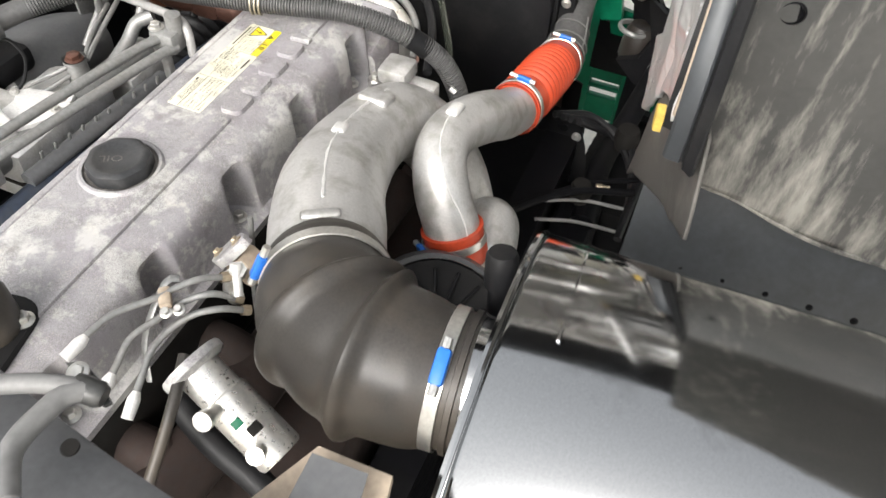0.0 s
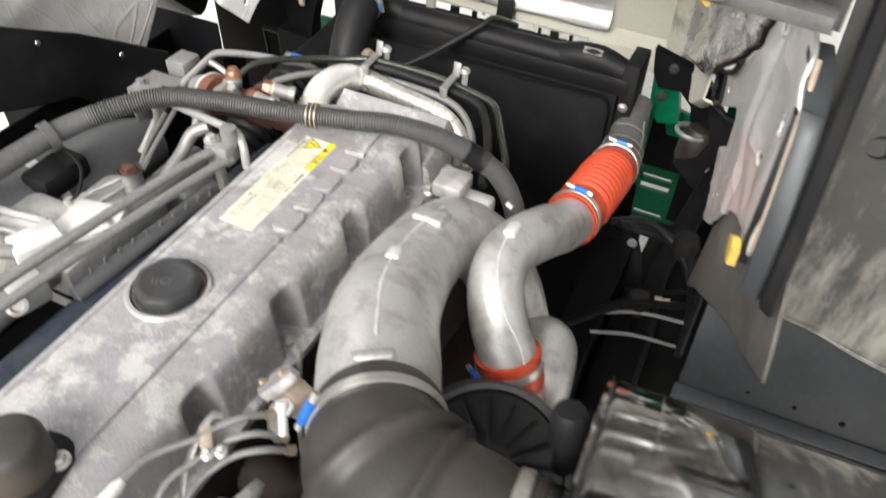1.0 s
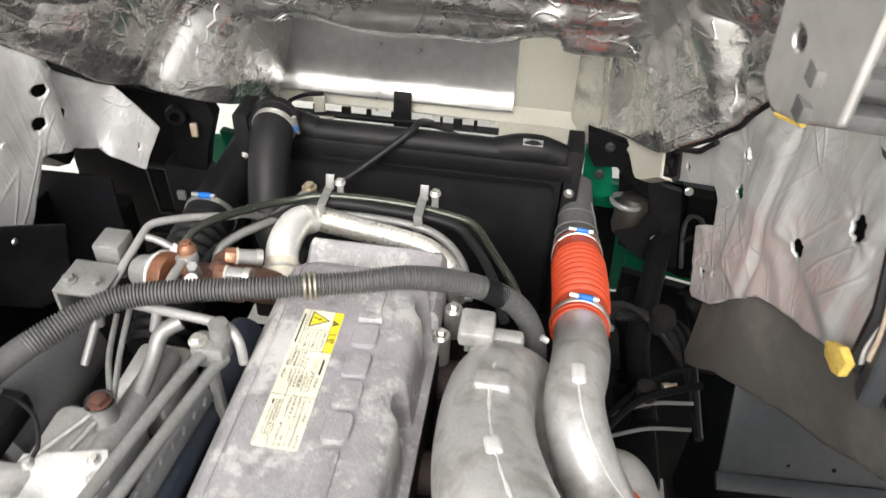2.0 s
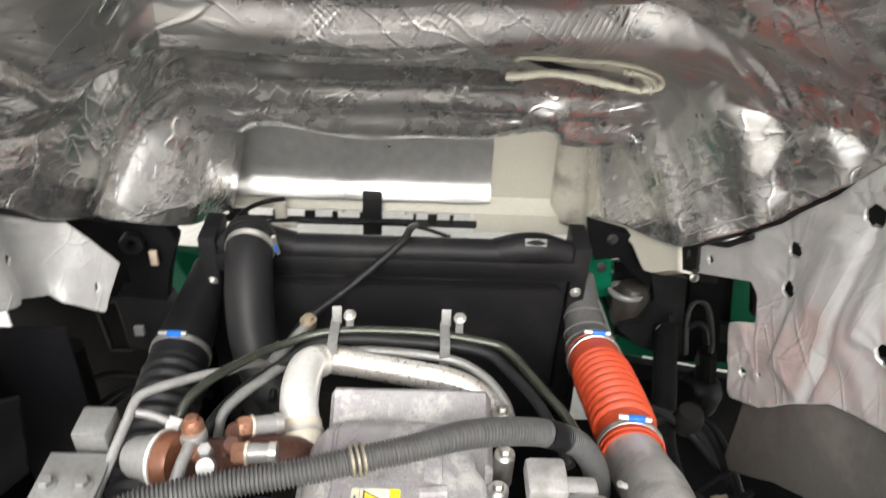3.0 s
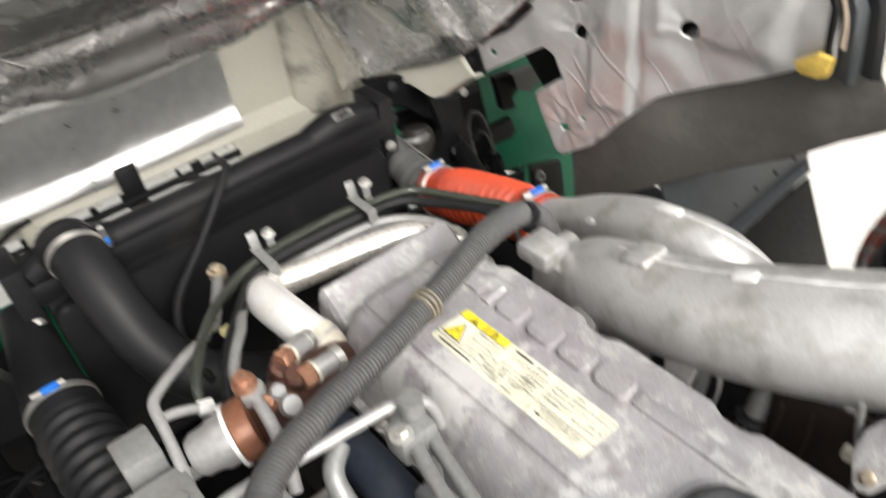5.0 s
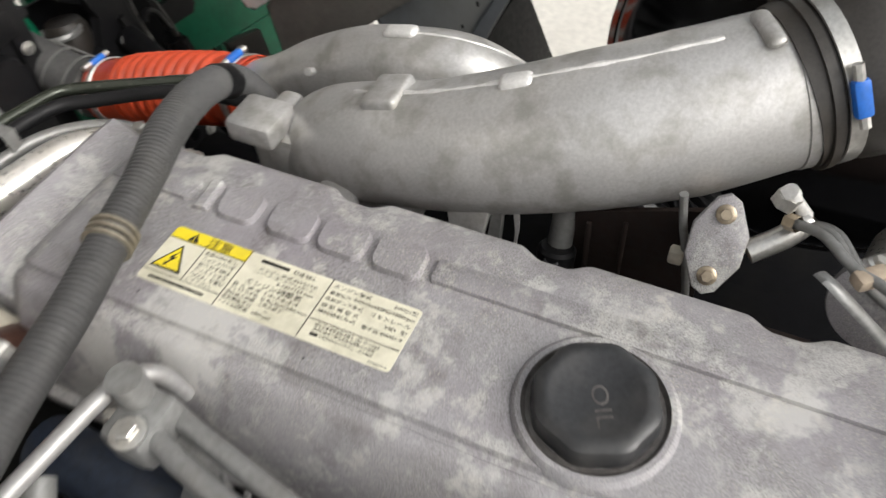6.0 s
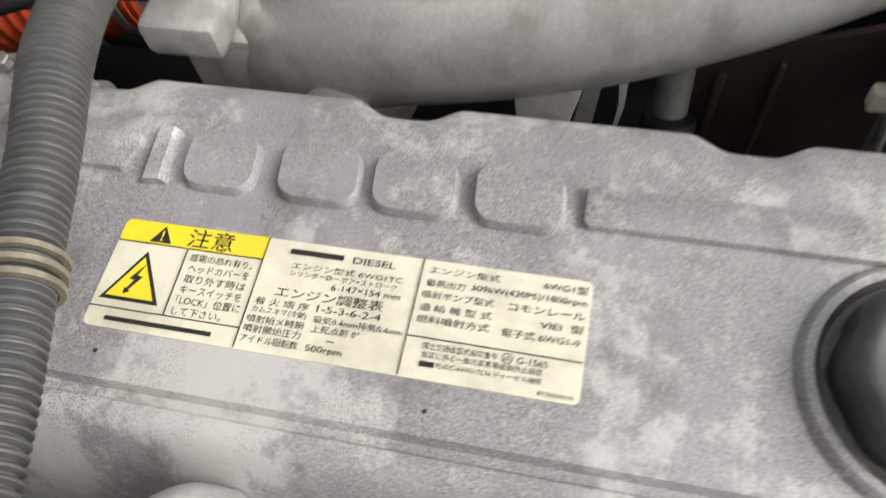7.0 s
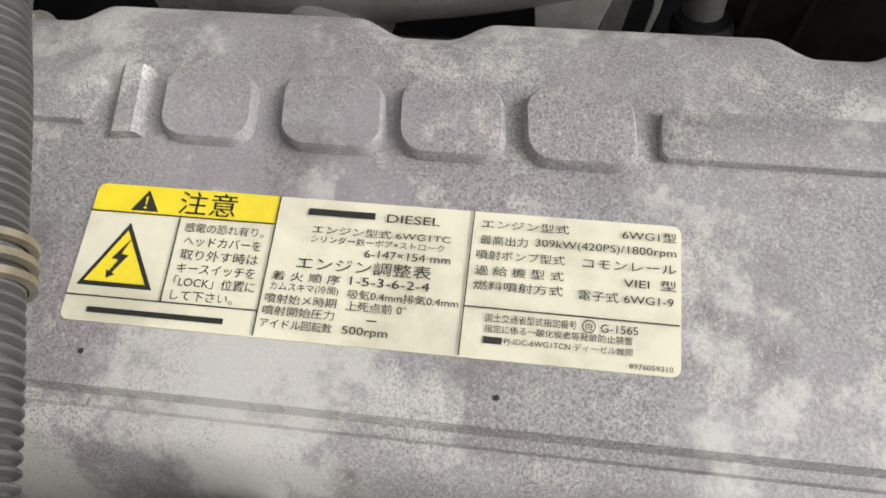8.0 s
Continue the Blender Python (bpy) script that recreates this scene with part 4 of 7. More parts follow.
# ---- heat-wrapped pipe and coolant lines at the front ----
pipe_f = thing("bright_coolant_pipe", (0, 0.38, 1.26), "bright heat-stained metal pipe with a brightened elbow", "coolant pipe")
part("pipe", sweep([(-0.122, 0.405, 1.240), (-0.108, 0.426, 1.230), (-0.085, 0.431, 1.224), (-0.02, 0.414, 1.226), (0.06, 0.390, 1.233), (0.118, 0.372, 1.232), (0.160, 0.352, 1.210), (0.180, 0.340, 1.15)],
                   [0.0270, 0.0255, 0.0240, 0.0215, 0.0210, 0.0200, 0.0180, 0.016], 24, 0.006), M_HEATPIPE, pipe_f)
part("elbow", sweep([(-0.119, 0.268, 1.249), (-0.126, 0.295, 1.256), (-0.129, 0.325, 1.257), (-0.130, 0.360, 1.252), (-0.128, 0.390, 1.244), (-0.119, 0.411, 1.236), (-0.108, 0.422, 1.231)],
                    [0.0275, 0.0282, 0.0290, 0.0290, 0.0285, 0.0278, 0.026], 26, 0.005), M_ELBOW, pipe_f, "silvery elbow, paler to carry its strong light")
part("cuff", sweep([(-0.114, 0.236, 1.233), (-0.117, 0.255, 1.243), (-0.120, 0.272, 1.251)], [0.0280, 0.0300, 0.0296], 26, 0.004), M_BEIGEPALE, pipe_f, "cream cuff with a clamp")
part("seam", ring((-0.118, 0.258, 1.2445), (-0.15, 0.8, 0.4), 0.0302, 0.006, 0.0016), M_STEEL, pipe_f)
lines = (([(-0.283, 0.215, 1.20), (-0.290, 0.245, 1.252), (-0.283, 0.273, 1.278), (-0.258, 0.315, 1.285), (-0.215, 0.385, 1.266), (-0.165, 0.438, 1.252), (-0.09, 0.462, 1.258), (0.05, 0.468, 1.255), (0.165, 0.456, 1.246), (0.190, 0.446, 1.242), (0.205, 0.428, 1.240), (0.24, 0.365, 1.238), (0.275, 0.30, 1.235), (0.295, 0.24, 1.225)], 0.0075, M_GREENTUBE, "grey-green metal fuel line"),
         ([(-0.255, 0.225, 1.19), (-0.255, 0.262, 1.235), (-0.225, 0.32, 1.248), (-0.175, 0.385, 1.248), (-0.10, 0.447, 1.252), (0.05, 0.450, 1.249), (0.15, 0.438, 1.244), (0.19, 0.40, 1.24), (0.235, 0.31, 1.245), (0.265, 0.22, 1.23)], 0.0085, M_HOSE, "black metal fuel line"),
         ([(-0.240, 0.25, 1.205), (-0.236, 0.280, 1.248), (-0.216, 0.312, 1.258), (-0.190, 0.345, 1.258), (-0.155, 0.405, 1.240), (-0.07, 0.448, 1.228), (0.06, 0.432, 1.238), (0.13, 0.41, 1.235), (0.18, 0.36, 1.22), (0.20, 0.30, 1.19)], 0.0078, M_TUBE, "grey metal fuel line"))
for pts, r, m, label in lines:
    single("fuel_line", sweep(pts, r, 12, 0.012), m, pts[3], label, "fuel line", "fuel lines at the front")
for x, y in ((-0.092, 0.452), (0.088, 0.452)):
    c = thing("line_clip", (x, y, 1.24), "bent zinc-plated clip holding the fuel lines", "pipe clip", "fuel line clips")
    part("strip", join(box(0.016, 0.060, 0.003, 0.001, pose(x, y, 1.266, 0, 0, 0)), box(0.016, 0.003, 0.055, 0.001, pose(x, y - 0.03, 1.24)), box(0.016, 0.003, 0.03, 0.001, pose(x + 0.002, y + 0.028, 1.278, -18, 0, 0))), M_TUBE, c)
    part("strip", box(0.013, 0.003, 0.042, 0.001, pose(x + 0.024, y + 0.02, 1.272, -12, 0, 0)), M_TUBE, c)
    part("bolt", bolt((x + 0.024, y + 0.019, 1.285), (0, -0.2, 1), 0.007, 0.008), M_STEEL, c)
fitting = thing("banjo_fitting", (-0.14, 0.52, 1.2), "coppery banjo bolt on a grey arm", "banjo bolt", "banjo bolts")
part("arm", sweep([(-0.20, 0.44, 1.20), (-0.165, 0.49, 1.215), (-0.146, 0.52, 1.222)], 0.009, 10), M_TUBE, fitting)
part("bolt", join(lathe([(0.014, -0.006), (0.014, 0.004), (0.012, 0.006)], Matrix.Translation((-0.146, 0.523, 1.222)), 18), bolt((-0.146, 0.523, 1.227), (0, 0, 1), 0.010, 0.010)), M_BRASS, fitting)

# ---- brown thermostat housing with fittings ----
thermo = thing("thermostat_housing", (-0.22, 0.22, 1.2), "brown coppery thermostat housing with metal fittings", "thermostat housing")
part("casting", join(sweep([(-0.262, 0.172, 1.285), (-0.235, 0.185, 1.268), (-0.200, 0.200, 1.262), (-0.160, 0.205, 1.258), (-0.128, 0.212, 1.248), (-0.112, 0.228, 1.232)], [0.031, 0.030, 0.026, 0.030, 0.029, 0.027], 20, 0.006), boxat(-0.215, -0.15, 0.172, 0.215, 1.235, 1.292, 0.012)), M_COPPER, thermo)
part("lug", lathe([(0, -0.02), (0.014, -0.02), (0.016, -0.012), (0.016, 0.012), (0.012, 0.016), (0, 0.016)], axis_pose((-0.196, 0.215, 1.285), (0.3, -0.3, 1)), 16), M_COPPER, thermo)
part("lug", lathe([(0, -0.02), (0.012, -0.02), (0.014, -0.012), (0.014, 0.010), (0.010, 0.014), (0, 0.014)], axis_pose((-0.190, 0.182, 1.298), (-0.2, -0.2, 1)), 16), M_COPPER, thermo)
for p, q in (((-0.186, 0.220, 1.297), (-0.140, 0.240, 1.284)), ((-0.181, 0.170, 1.304), (-0.133, 0.172, 1.303))):
    d = Vector(q) - Vector(p)
    part("sleeve", sweep([Vector(p) + d * 0.2, q], 0.0130, 16, 0.006), M_TUBEPALE, thermo, "pale zinc sleeve")
    part("collar", lathe([(0.0105, -0.006), (0.0148, -0.006), (0.0148, 0.004), (0.0105, 0.004)], axis_pose(Vector(p) + d * 0.92, d), 18), M_STEEL, thermo)
    part("nut", lathe([(0, -0.009), (0.0120, -0.009), (0.0145, -0.006), (0.0145, 0.008), (0.0120, 0.010), (0, 0.010)], axis_pose(p, d), 6), M_NUT, thermo, "copper plated nut")
    part("washer", lathe([(0.010, -0.002), (0.0150, -0.002), (0.0150, 0.002), (0.010, 0.002)], axis_pose(Vector(p) + d * 0.21, d), 18), M_BEIGEPALE, thermo)
part("banjo_bolt", join(lathe([(0, 0.004), (0.0135, 0.004), (0.0150, 0.0), (0.0150, -0.014), (0.012, -0.018), (0.012, -0.04), (0, -0.04)], axis_pose((-0.246, 0.200, 1.322), (-0.1, 0.15, 1)), 20), bolt((-0.246, 0.201, 1.325), (-0.1, 0.15, 1), 0.0095, 0.009, 1.2)), M_NUT, thermo, "copper banjo bolt")
part("banjo_eye", lathe([(0.010, -0.008), (0.0165, -0.008), (0.0180, -0.004), (0.0180, 0.004), (0.0165, 0.008), (0.010, 0.008)], axis_pose((-0.244, 0.192, 1.308), (-0.1, 0.15, 1)), 22), M_TUBEPALE, thermo, "pale banjo eye")
part("banjo_tube", sweep([(-0.244, 0.180, 1.310), (-0.247, 0.150, 1.309), (-0.250, 0.126, 1.302), (-0.255, 0.100, 1.285), (-0.262, 0.085, 1.25)], 0.0080, 12, 0.006), M_TUBEPALE, thermo, "pale steel tube")
part("union", join(lathe([(0, 0.010), (0.0085, 0.010), (0.0100, 0.006), (0.0100, -0.020), (0, -0.02)], axis_pose((-0.222, 0.166, 1.312), (0.1, -0.5, 1)), 6), lathe([(0, 0.008), (0.0115, 0.008), (0.0125, 0.004), (0.0125, -0.008), (0, -0.008)], axis_pose((-0.218, 0.148, 1.302), (0.1, -0.7, 0.8)), 18)), M_TUBEPALE, thermo, "pale stacked union")
part("union_nut", lathe([(0, -0.006), (0.0105, -0.006), (0.0105, 0.006), (0, 0.007)], axis_pose((-0.236, 0.166, 1.304), (-0.5, -0.2, 0.8)), 6), M_NUT, thermo)
part("end_flange", lathe([(0.0, -0.016), (0.036, -0.016), (0.038, -0.012), (0.038, 0.006), (0.034, 0.009), (0, 0.009)], axis_pose((-0.272, 0.172, 1.284), (-1, 0.25, -0.2)), 28), M_COPPERLIGHT, thermo, "orange-brown round flange")
part("gasket", lathe([(0.030, 0.0), (0.0395, 0.0), (0.0395, 0.005), (0.030, 0.005)], axis_pose((-0.279, 0.1737, 1.2825), (-1, 0.25, -0.2)), 28, True), M_ELBOW, thermo, "pale gasket ring")
part("end_cap", lathe([(0.032, 0.0), (0.032, 0.018), (0.028, 0.026), (0.027, 0.042), (0.022, 0.050), (0, 0.052)], axis_pose((-0.283, 0.1747, 1.282), (-1, 0.25, -0.2)), 28), M_TUBEPALE, thermo, "grey round end cap")
part("stub_nut", lathe([(0, -0.008), (0.010, -0.008), (0.010, 0.010), (0, 0.010)], axis_pose((-0.287, 0.240, 1.276), (-1, 0.15, 0.3)), 6), M_ELBOW, thermo, "pale tube nut")
single("hose_tag", box(0.020, 0.012, 0.012, 0.003, pose(-0.194, 0.399, 1.222, 0, 10, 25)), M_YELLOWPALE, (-0.194, 0.399, 1.216), "pale yellow plastic tag on the front hoses", "tag")
bracket = thing("steel_bracket", (-0.40, 0.15, 1.2), "grey folded steel bracket with two bolts", "bracket")
part("plate", join(boxat(-0.425, -0.345, 0.10, 0.175, 1.285, 1.292, 0.002), boxat(-0.425, -0.418, 0.10, 0.175, 1.20, 1.285, 0.002), boxat(-0.40, -0.355, 0.185, 0.235, 1.25, 1.315, 0.004)), M_TUBE, bracket)
for x in (-0.41, -0.365):
    part("bolt", bolt((x, 0.125, 1.292), (0, 0, 1), 0.009, 0.010), M_TUBE, bracket)
bypass = thing("bypass_tube", (-0.34, 0.26, 1.3), "bent pale grey metal bypass tube with a branch", "metal tube")
part("tube", sweep([(-0.365, 0.04, 1.20), (-0.356, 0.11, 1.262), (-0.347, 0.17, 1.288), (-0.341, 0.222, 1.302), (-0.339, 0.244, 1.307), (-0.336, 0.257, 1.309), (-0.326, 0.270, 1.308), (-0.300, 0.295, 1.300), (-0.268, 0.326, 1.286), (-0.240, 0.350, 1.272), (-0.226, 0.372, 1.262), (-0.215, 0.40, 1.240), (-0.20, 0.43, 1.21)], 0.0068, 12, 0.005), M_TUBEPALE, bypass)
part("branch", sweep([(-0.341, 0.236, 1.303), (-0.318, 0.240, 1.294), (-0.284, 0.240, 1.275)], 0.0062, 12, 0.006), M_TUBEPALE, bypass)

# ---- corrugated conduit across the engine ----
CO = [(-0.46, -0.33, 1.285), (-0.43, -0.20, 1.300), (-0.395, -0.085, 1.318), (-0.349, -0.010, 1.330), (-0.287, 0.055, 1.339), (-0.20, 0.087, 1.341), (-0.10, 0.113, 1.339), (-0.028, 0.137, 1.336), (0.04, 0.158, 1.335), (0.103, 0.182, 1.333),
      (0.17, 0.208, 1.315), (0.235, 0.235, 1.280), (0.285, 0.252, 1.235), (0.318, 0.255, 1.17), (0.33, 0.25, 1.09)]
conduit = thing("corrugated_conduit", (-0.03, 0.137, 1.33), "grey corrugated plastic cable conduit laid across the engine", "cable conduit")
part("conduit", sweep(CO, [0.0200, 0.0195, 0.0190, 0.0178, 0.0166, 0.0160, 0.0158, 0.0158, 0.0160, 0.0178, 0.018, 0.018, 0.018, 0.018, 0.018], 24, 0.0006,
                      lambda s, l: 0.0016 * math.tanh(2.2 * math.cos(2 * math.pi * s / 0.0050)) * smooth01(s, 0.30, 0.33)), M_CONDUIT, conduit)
part("tape", sweep([(0.225, 0.231, 1.287), (0.24, 0.237, 1.276), (0.255, 0.243, 1.263)], 0.0202, 22, 0.004), M_BLACK, conduit, "black tape wrap")
for d in (-0.42, 0, 0.42):
    part("clip", ring((-0.026 + d * 0.0168, 0.1375 + d * 0.005, 1.336), (0.068, 0.021, 0), 0.0180, 0.0042, 0.003), M_CLIP, conduit, "dull zinc clip band")
part("collar", ring((-0.40, -0.10, 1.315), (0.3, 0.9, 0.1), 0.0235, 0.018, 0.003), M_CONDUIT, conduit)

# ---- fuel lines and pump along the inlet side ----
single("navy_hose", sweep([(-0.16, 0.18, 1.17), (-0.165, 0.0, 1.18), (-0.17, -0.25, 1.185), (-0.18, -0.55, 1.18), (-0.19, -0.85, 1.17)], 0.030, 20, 0.02), M_NAVY, (-0.17, -0.25, 1.18),
       "dusty navy-black rubber hose beside the head cover", "rubber hose")
for off, z in ((0.0, 1.300), (0.026, 1.288)):
    single("pressure_tube", sweep([(-0.140 + off * 0.8, 0.02, z), (-0.158 + off, -0.03, z + 0.002), (-0.200 + off, -0.25, z - 0.002), (-0.235 + off, -0.45, z - 0.01), (-0.26 + off, -0.62, z - 0.02)], 0.0085, 12, 0.02), M_TUBE,
           (-0.2, -0.25, 1.29), "straight grey high-pressure fuel tube", "fuel tube", "high-pressure fuel tubes")
knuckle = thing("tube_bracket", (-0.14, 0.03, 1.25), "grey metal knuckle joining the fuel tubes", "tube bracket")
part("knuckle", join(boxat(-0.165, -0.115, 0.005, 0.045, 1.275, 1.315, 0.008), lathe([(0.014, 0), (0.014, 0.035), (0, 0.036)], Matrix.Translation((-0.128, 0.035, 1.305)), 14)), M_TUBE, knuckle)
part("post", boxat(-0.14, -0.125, -0.005, 0.01, 1.17, 1.28, 0.003), M_TUBE, knuckle)
part("nut", bolt((-0.155, 0.02, 1.315), (0, 0, 1), 0.009, 0.01), M_STEEL, knuckle)
single("cross_tube", sweep([(-0.098, 0.030, 1.27), (-0.104, 0.038, 1.305), (-0.122, 0.050, 1.318), (-0.150, 0.054, 1.322), (-0.22, 0.065, 1.318), (-0.31, 0.085, 1.305), (-0.345, 0.092, 1.290), (-0.355, 0.09, 1.24)], 0.0075, 12, 0.006), M_TUBEPALE, (-0.22, 0.065, 1.31),
       "bent pale grey fuel tube", "fuel tube")
pump = thing("supply_pump", (-0.3, -0.1, 1.1), "pale cast aluminium fuel supply pump", "fuel pump")
part("body", boxat(-0.345, -0.215, -0.28, -0.05, 1.12, 1.235, 0.02), M_PIPE, pump)
part("governor", boxat(-0.40, -0.30, -0.36, -0.16, 1.15, 1.255, 0.022), M_PIPE, pump)
part("front_casing", boxat(-0.30, -0.21, -0.02, 0.10, 1.1, 1.21, 0.015), M_PIPE, pump)
part("dome", lathe([(0.06, -0.05), (0.06, 0.02), (0.05, 0.035), (0.02, 0.042), (0, 0.043)], Matrix.Translation((-0.36, -0.33, 1.235)), 32), M_WELD, pump)
part("top_plate", prism([(-0.335, -0.15), (-0.23, -0.125), (-0.212, -0.165), (-0.25, -0.235), (-0.34, -0.225)], 0.014, Matrix.Translation((0, 0, 1.234)), 0.003), M_WELD, pump, "bright machined top plate")
part("valve_block", box(0.055, 0.075, 0.05, 0.006, pose(-0.285, -0.262, 1.245, 0, 0, -22)), M_WELD, pump, "bright machined valve block")
part("valve_block", box(0.045, 0.05, 0.045, 0.006, pose(-0.238, -0.33, 1.235, 0, 0, -15)), M_PIPE, pump)
for sx, sy in ((-0.32, -0.165), (-0.24, -0.145), (-0.228, -0.17), (-0.265, -0.225), (-0.33, -0.215)):
    part("screw", bolt((sx, sy, 1.248), (0, 0, 1), 0.006, 0.007), M_STEEL, pump)
part("plug", lathe([(0.016, -0.02), (0.016, 0.012), (0.010, 0.013), (0.009, 0.006), (0, 0.006)], axis_pose((-0.225, -0.36, 1.24), (0.7, -0.5, 0.5)), 18), M_STEEL, pump, "hollow steel plug")
part("fitting", lathe([(0.012, -0.02), (0.012, 0.02), (0.009, 0.024), (0.009, 0.045), (0, 0.046)], axis_pose((-0.30, -0.30, 1.262), (-0.5, -0.6, 0.35)), 16), M_STEEL, pump)
part("rib", box(0.10, 0.008, 0.012, 0.003, pose(-0.35, -0.23, 1.262, 0, 0, 10)), M_PIPE, pump)
part("rib", box(0.10, 0.008, 0.012, 0.003, pose(-0.35, -0.27, 1.262, 0, 0, 10)), M_PIPE, pump)
part("rib", box(0.10, 0.008, 0.012, 0.003, pose(-0.35, -0.31, 1.262, 0, 0, 10)), M_PIPE, pump)
part("gasket", boxat(-0.348, -0.212, -0.283, -0.047, 1.170, 1.176, 0.001), M_DARK, pump)
part("actuator", boxat(-0.44, -0.375, -0.16, -0.06, 1.215, 1.262, 0.012), M_BLACK, pump, "black plastic actuator")
single("sensor_wire", sweep([(-0.43, -0.10, 1.262), (-0.39, -0.09, 1.285), (-0.335, -0.11, 1.28), (-0.315, -0.14, 1.262), (-0.318, -0.155, 1.25)], 0.003, 8, 0.006), M_BLACK, (-0.39, -0.09, 1.28), "thin black sensor wire looping over the pump", "wire")
gallery = thing("wiring_gallery", (-0.15, -0.1, 1.24), "dusty dark fuel gallery with a row of small clips", "fuel gallery")
part("body", sweep([(-0.150, 0.0, 1.228), (-0.165, -0.15, 1.226), (-0.18, -0.30, 1.22)], 0.014, 12, 0.02), M_GUARD, gallery)
for k in range(11):
    part("clip", box(0.004, 0.005, 0.026, 0.001, pose(-0.136 - 0.0045 * k, 0.0 - 0.026 * k, 1.237, 0, 14, 0)), M_TUBE, gallery)
part("rail", sweep([(-0.235, 0.06, 1.225), (-0.245, -0.1, 1.225), (-0.26, -0.4, 1.215)], 0.022, 16), M_TUBE, pump, "grey fuel rail")
bj = thing("banjo_fitting", (-0.259, -0.077, 1.24), "coppery banjo bolt on the fuel rail", "banjo bolt", "banjo bolts")
part("body", lathe([(0.02, -0.06), (0.02, 0.0), (0.0185, 0.004), (0.017, 0.028), (0.02, 0.030), (0.02, 0.036)], Matrix.Translation((-0.259, -0.077, 1.245)), 20), M_TUBE, bj)
part("bolt", bolt((-0.259, -0.077, 1.279), (0, 0, 1), 0.012, 0.011, 1.3), M_COPPER, bj)
for pts in ([(-0.262, -0.085, 1.27), (-0.30, -0.13, 1.255), (-0.345, -0.18, 1.24)], [(-0.262, -0.09, 1.255), (-0.29, -0.145, 1.24), (-0.325, -0.20, 1.235)],
            [(-0.255, -0.06, 1.27), (-0.285, 0.0, 1.278), (-0.305, 0.07, 1.29)], [(-0.25, -0.06, 1.27), (-0.272, 0.01, 1.282), (-0.285, 0.075, 1.30)]):
    single("injector_line", sweep(pts, 0.0045, 10, 0.01), M_TUBE, pts[1], "thin grey steel injector line", "fuel line", "thin injector lines")
single("elbow_tube", sweep([(-0.235, -0.03, 1.24), (-0.232, 0.02, 1.262), (-0.228, 0.05, 1.285), (-0.205, 0.07, 1.295)], 0.012, 14, 0.008), M_TUBE, (-0.23, 0.03, 1.26), "curved grey metal tube", "fuel tube")
manifold = thing("inlet_manifold", (-0.45, -0.1, 1.05), "dusty grey inlet manifold with a pale cast flange", "inlet manifold")
part("body", sweep([(-0.42, 0.12, 1.16), (-0.44, 0.0, 1.17), (-0.47, -0.3, 1.17), (-0.50, -0.7, 1.16)], [0.05, 0.075, 0.085, 0.085], 28, 0.02), M_GUARD, manifold)
part("flange", ring((-0.452, -0.12, 1.17), (0.1, 1, 0), 0.082, 0.018, 0.006), M_PIPE, manifold)
part("branch", sweep([(-0.45, -0.20, 1.17), (-0.38, -0.21, 1.16), (-0.30, -0.22, 1.12)], 0.035, 18, 0.02), M_PIPE, manifold)

# ---- fuel return lines and solenoid valve on the exhaust side ----
dosing = thing("fuel_dosing_block", (0.2, -0.33, 1.2), "dirty cast diamond flange with yellowed bolts and a line fitting", "fuel block")
dia = [(0.0, 0.046), (0.010, 0.041), (0.024, 0.014), (0.024, -0.014), (0.010, -0.041), (0.0, -0.046), (-0.010, -0.041), (-0.024, -0.014), (-0.024, 0.014), (-0.010, 0.041)]
FZ = Vector((-0.748, -0.055, 0.643)).normalized()
FY = Vector((0.036, 0.0, 0.042)).normalized()
FR = Matrix.Translation(Vector((0.206, -0.318, 1.274)) - FZ * 0.012) @ Matrix((FY.cross(FZ), FY, FZ)).transposed().to_4x4()
part("flange", prism(dia, 0.014, FR, 0.003), M_COVER, dosing)
part("bolt", bolt(FR @ Vector((0, 0.028, 0.014)), FR.to_3x3() @ Vector((0, 0, 1)), 0.0058, 0.007), M_BRASS, dosing)
part("bolt", bolt(FR @ Vector((0, -0.028, 0.014)), FR.to_3x3() @ Vector((0, 0, 1)), 0.0058, 0.007), M_BRASS, dosing)
part("body", box(0.034, 0.05, 0.05, 0.008, FR @ Matrix.Translation((0, 0, -0.026))), M_BEIGE, dosing)
part("fitting", join(sweep([(0.225, -0.345, 1.255), (0.245, -0.372, 1.268), (0.262, -0.385, 1.275)], 0.011, 14), lathe([(0.012, -0.006), (0.012, 0.006), (0, 0.006)], axis_pose((0.255, -0.362, 1.300), (0.2, -0.3, 0.9)), 6)), M_STEEL, dosing)
part("fitting", join(lathe([(0.006, -0.035), (0.006, 0.0), (0.008, 0.0), (0.008, 0.008), (0, 0.009)], axis_pose((0.255, -0.365, 1.306), (-0.3, 0.5, 0.8)), 16)), M_WELD, dosing)
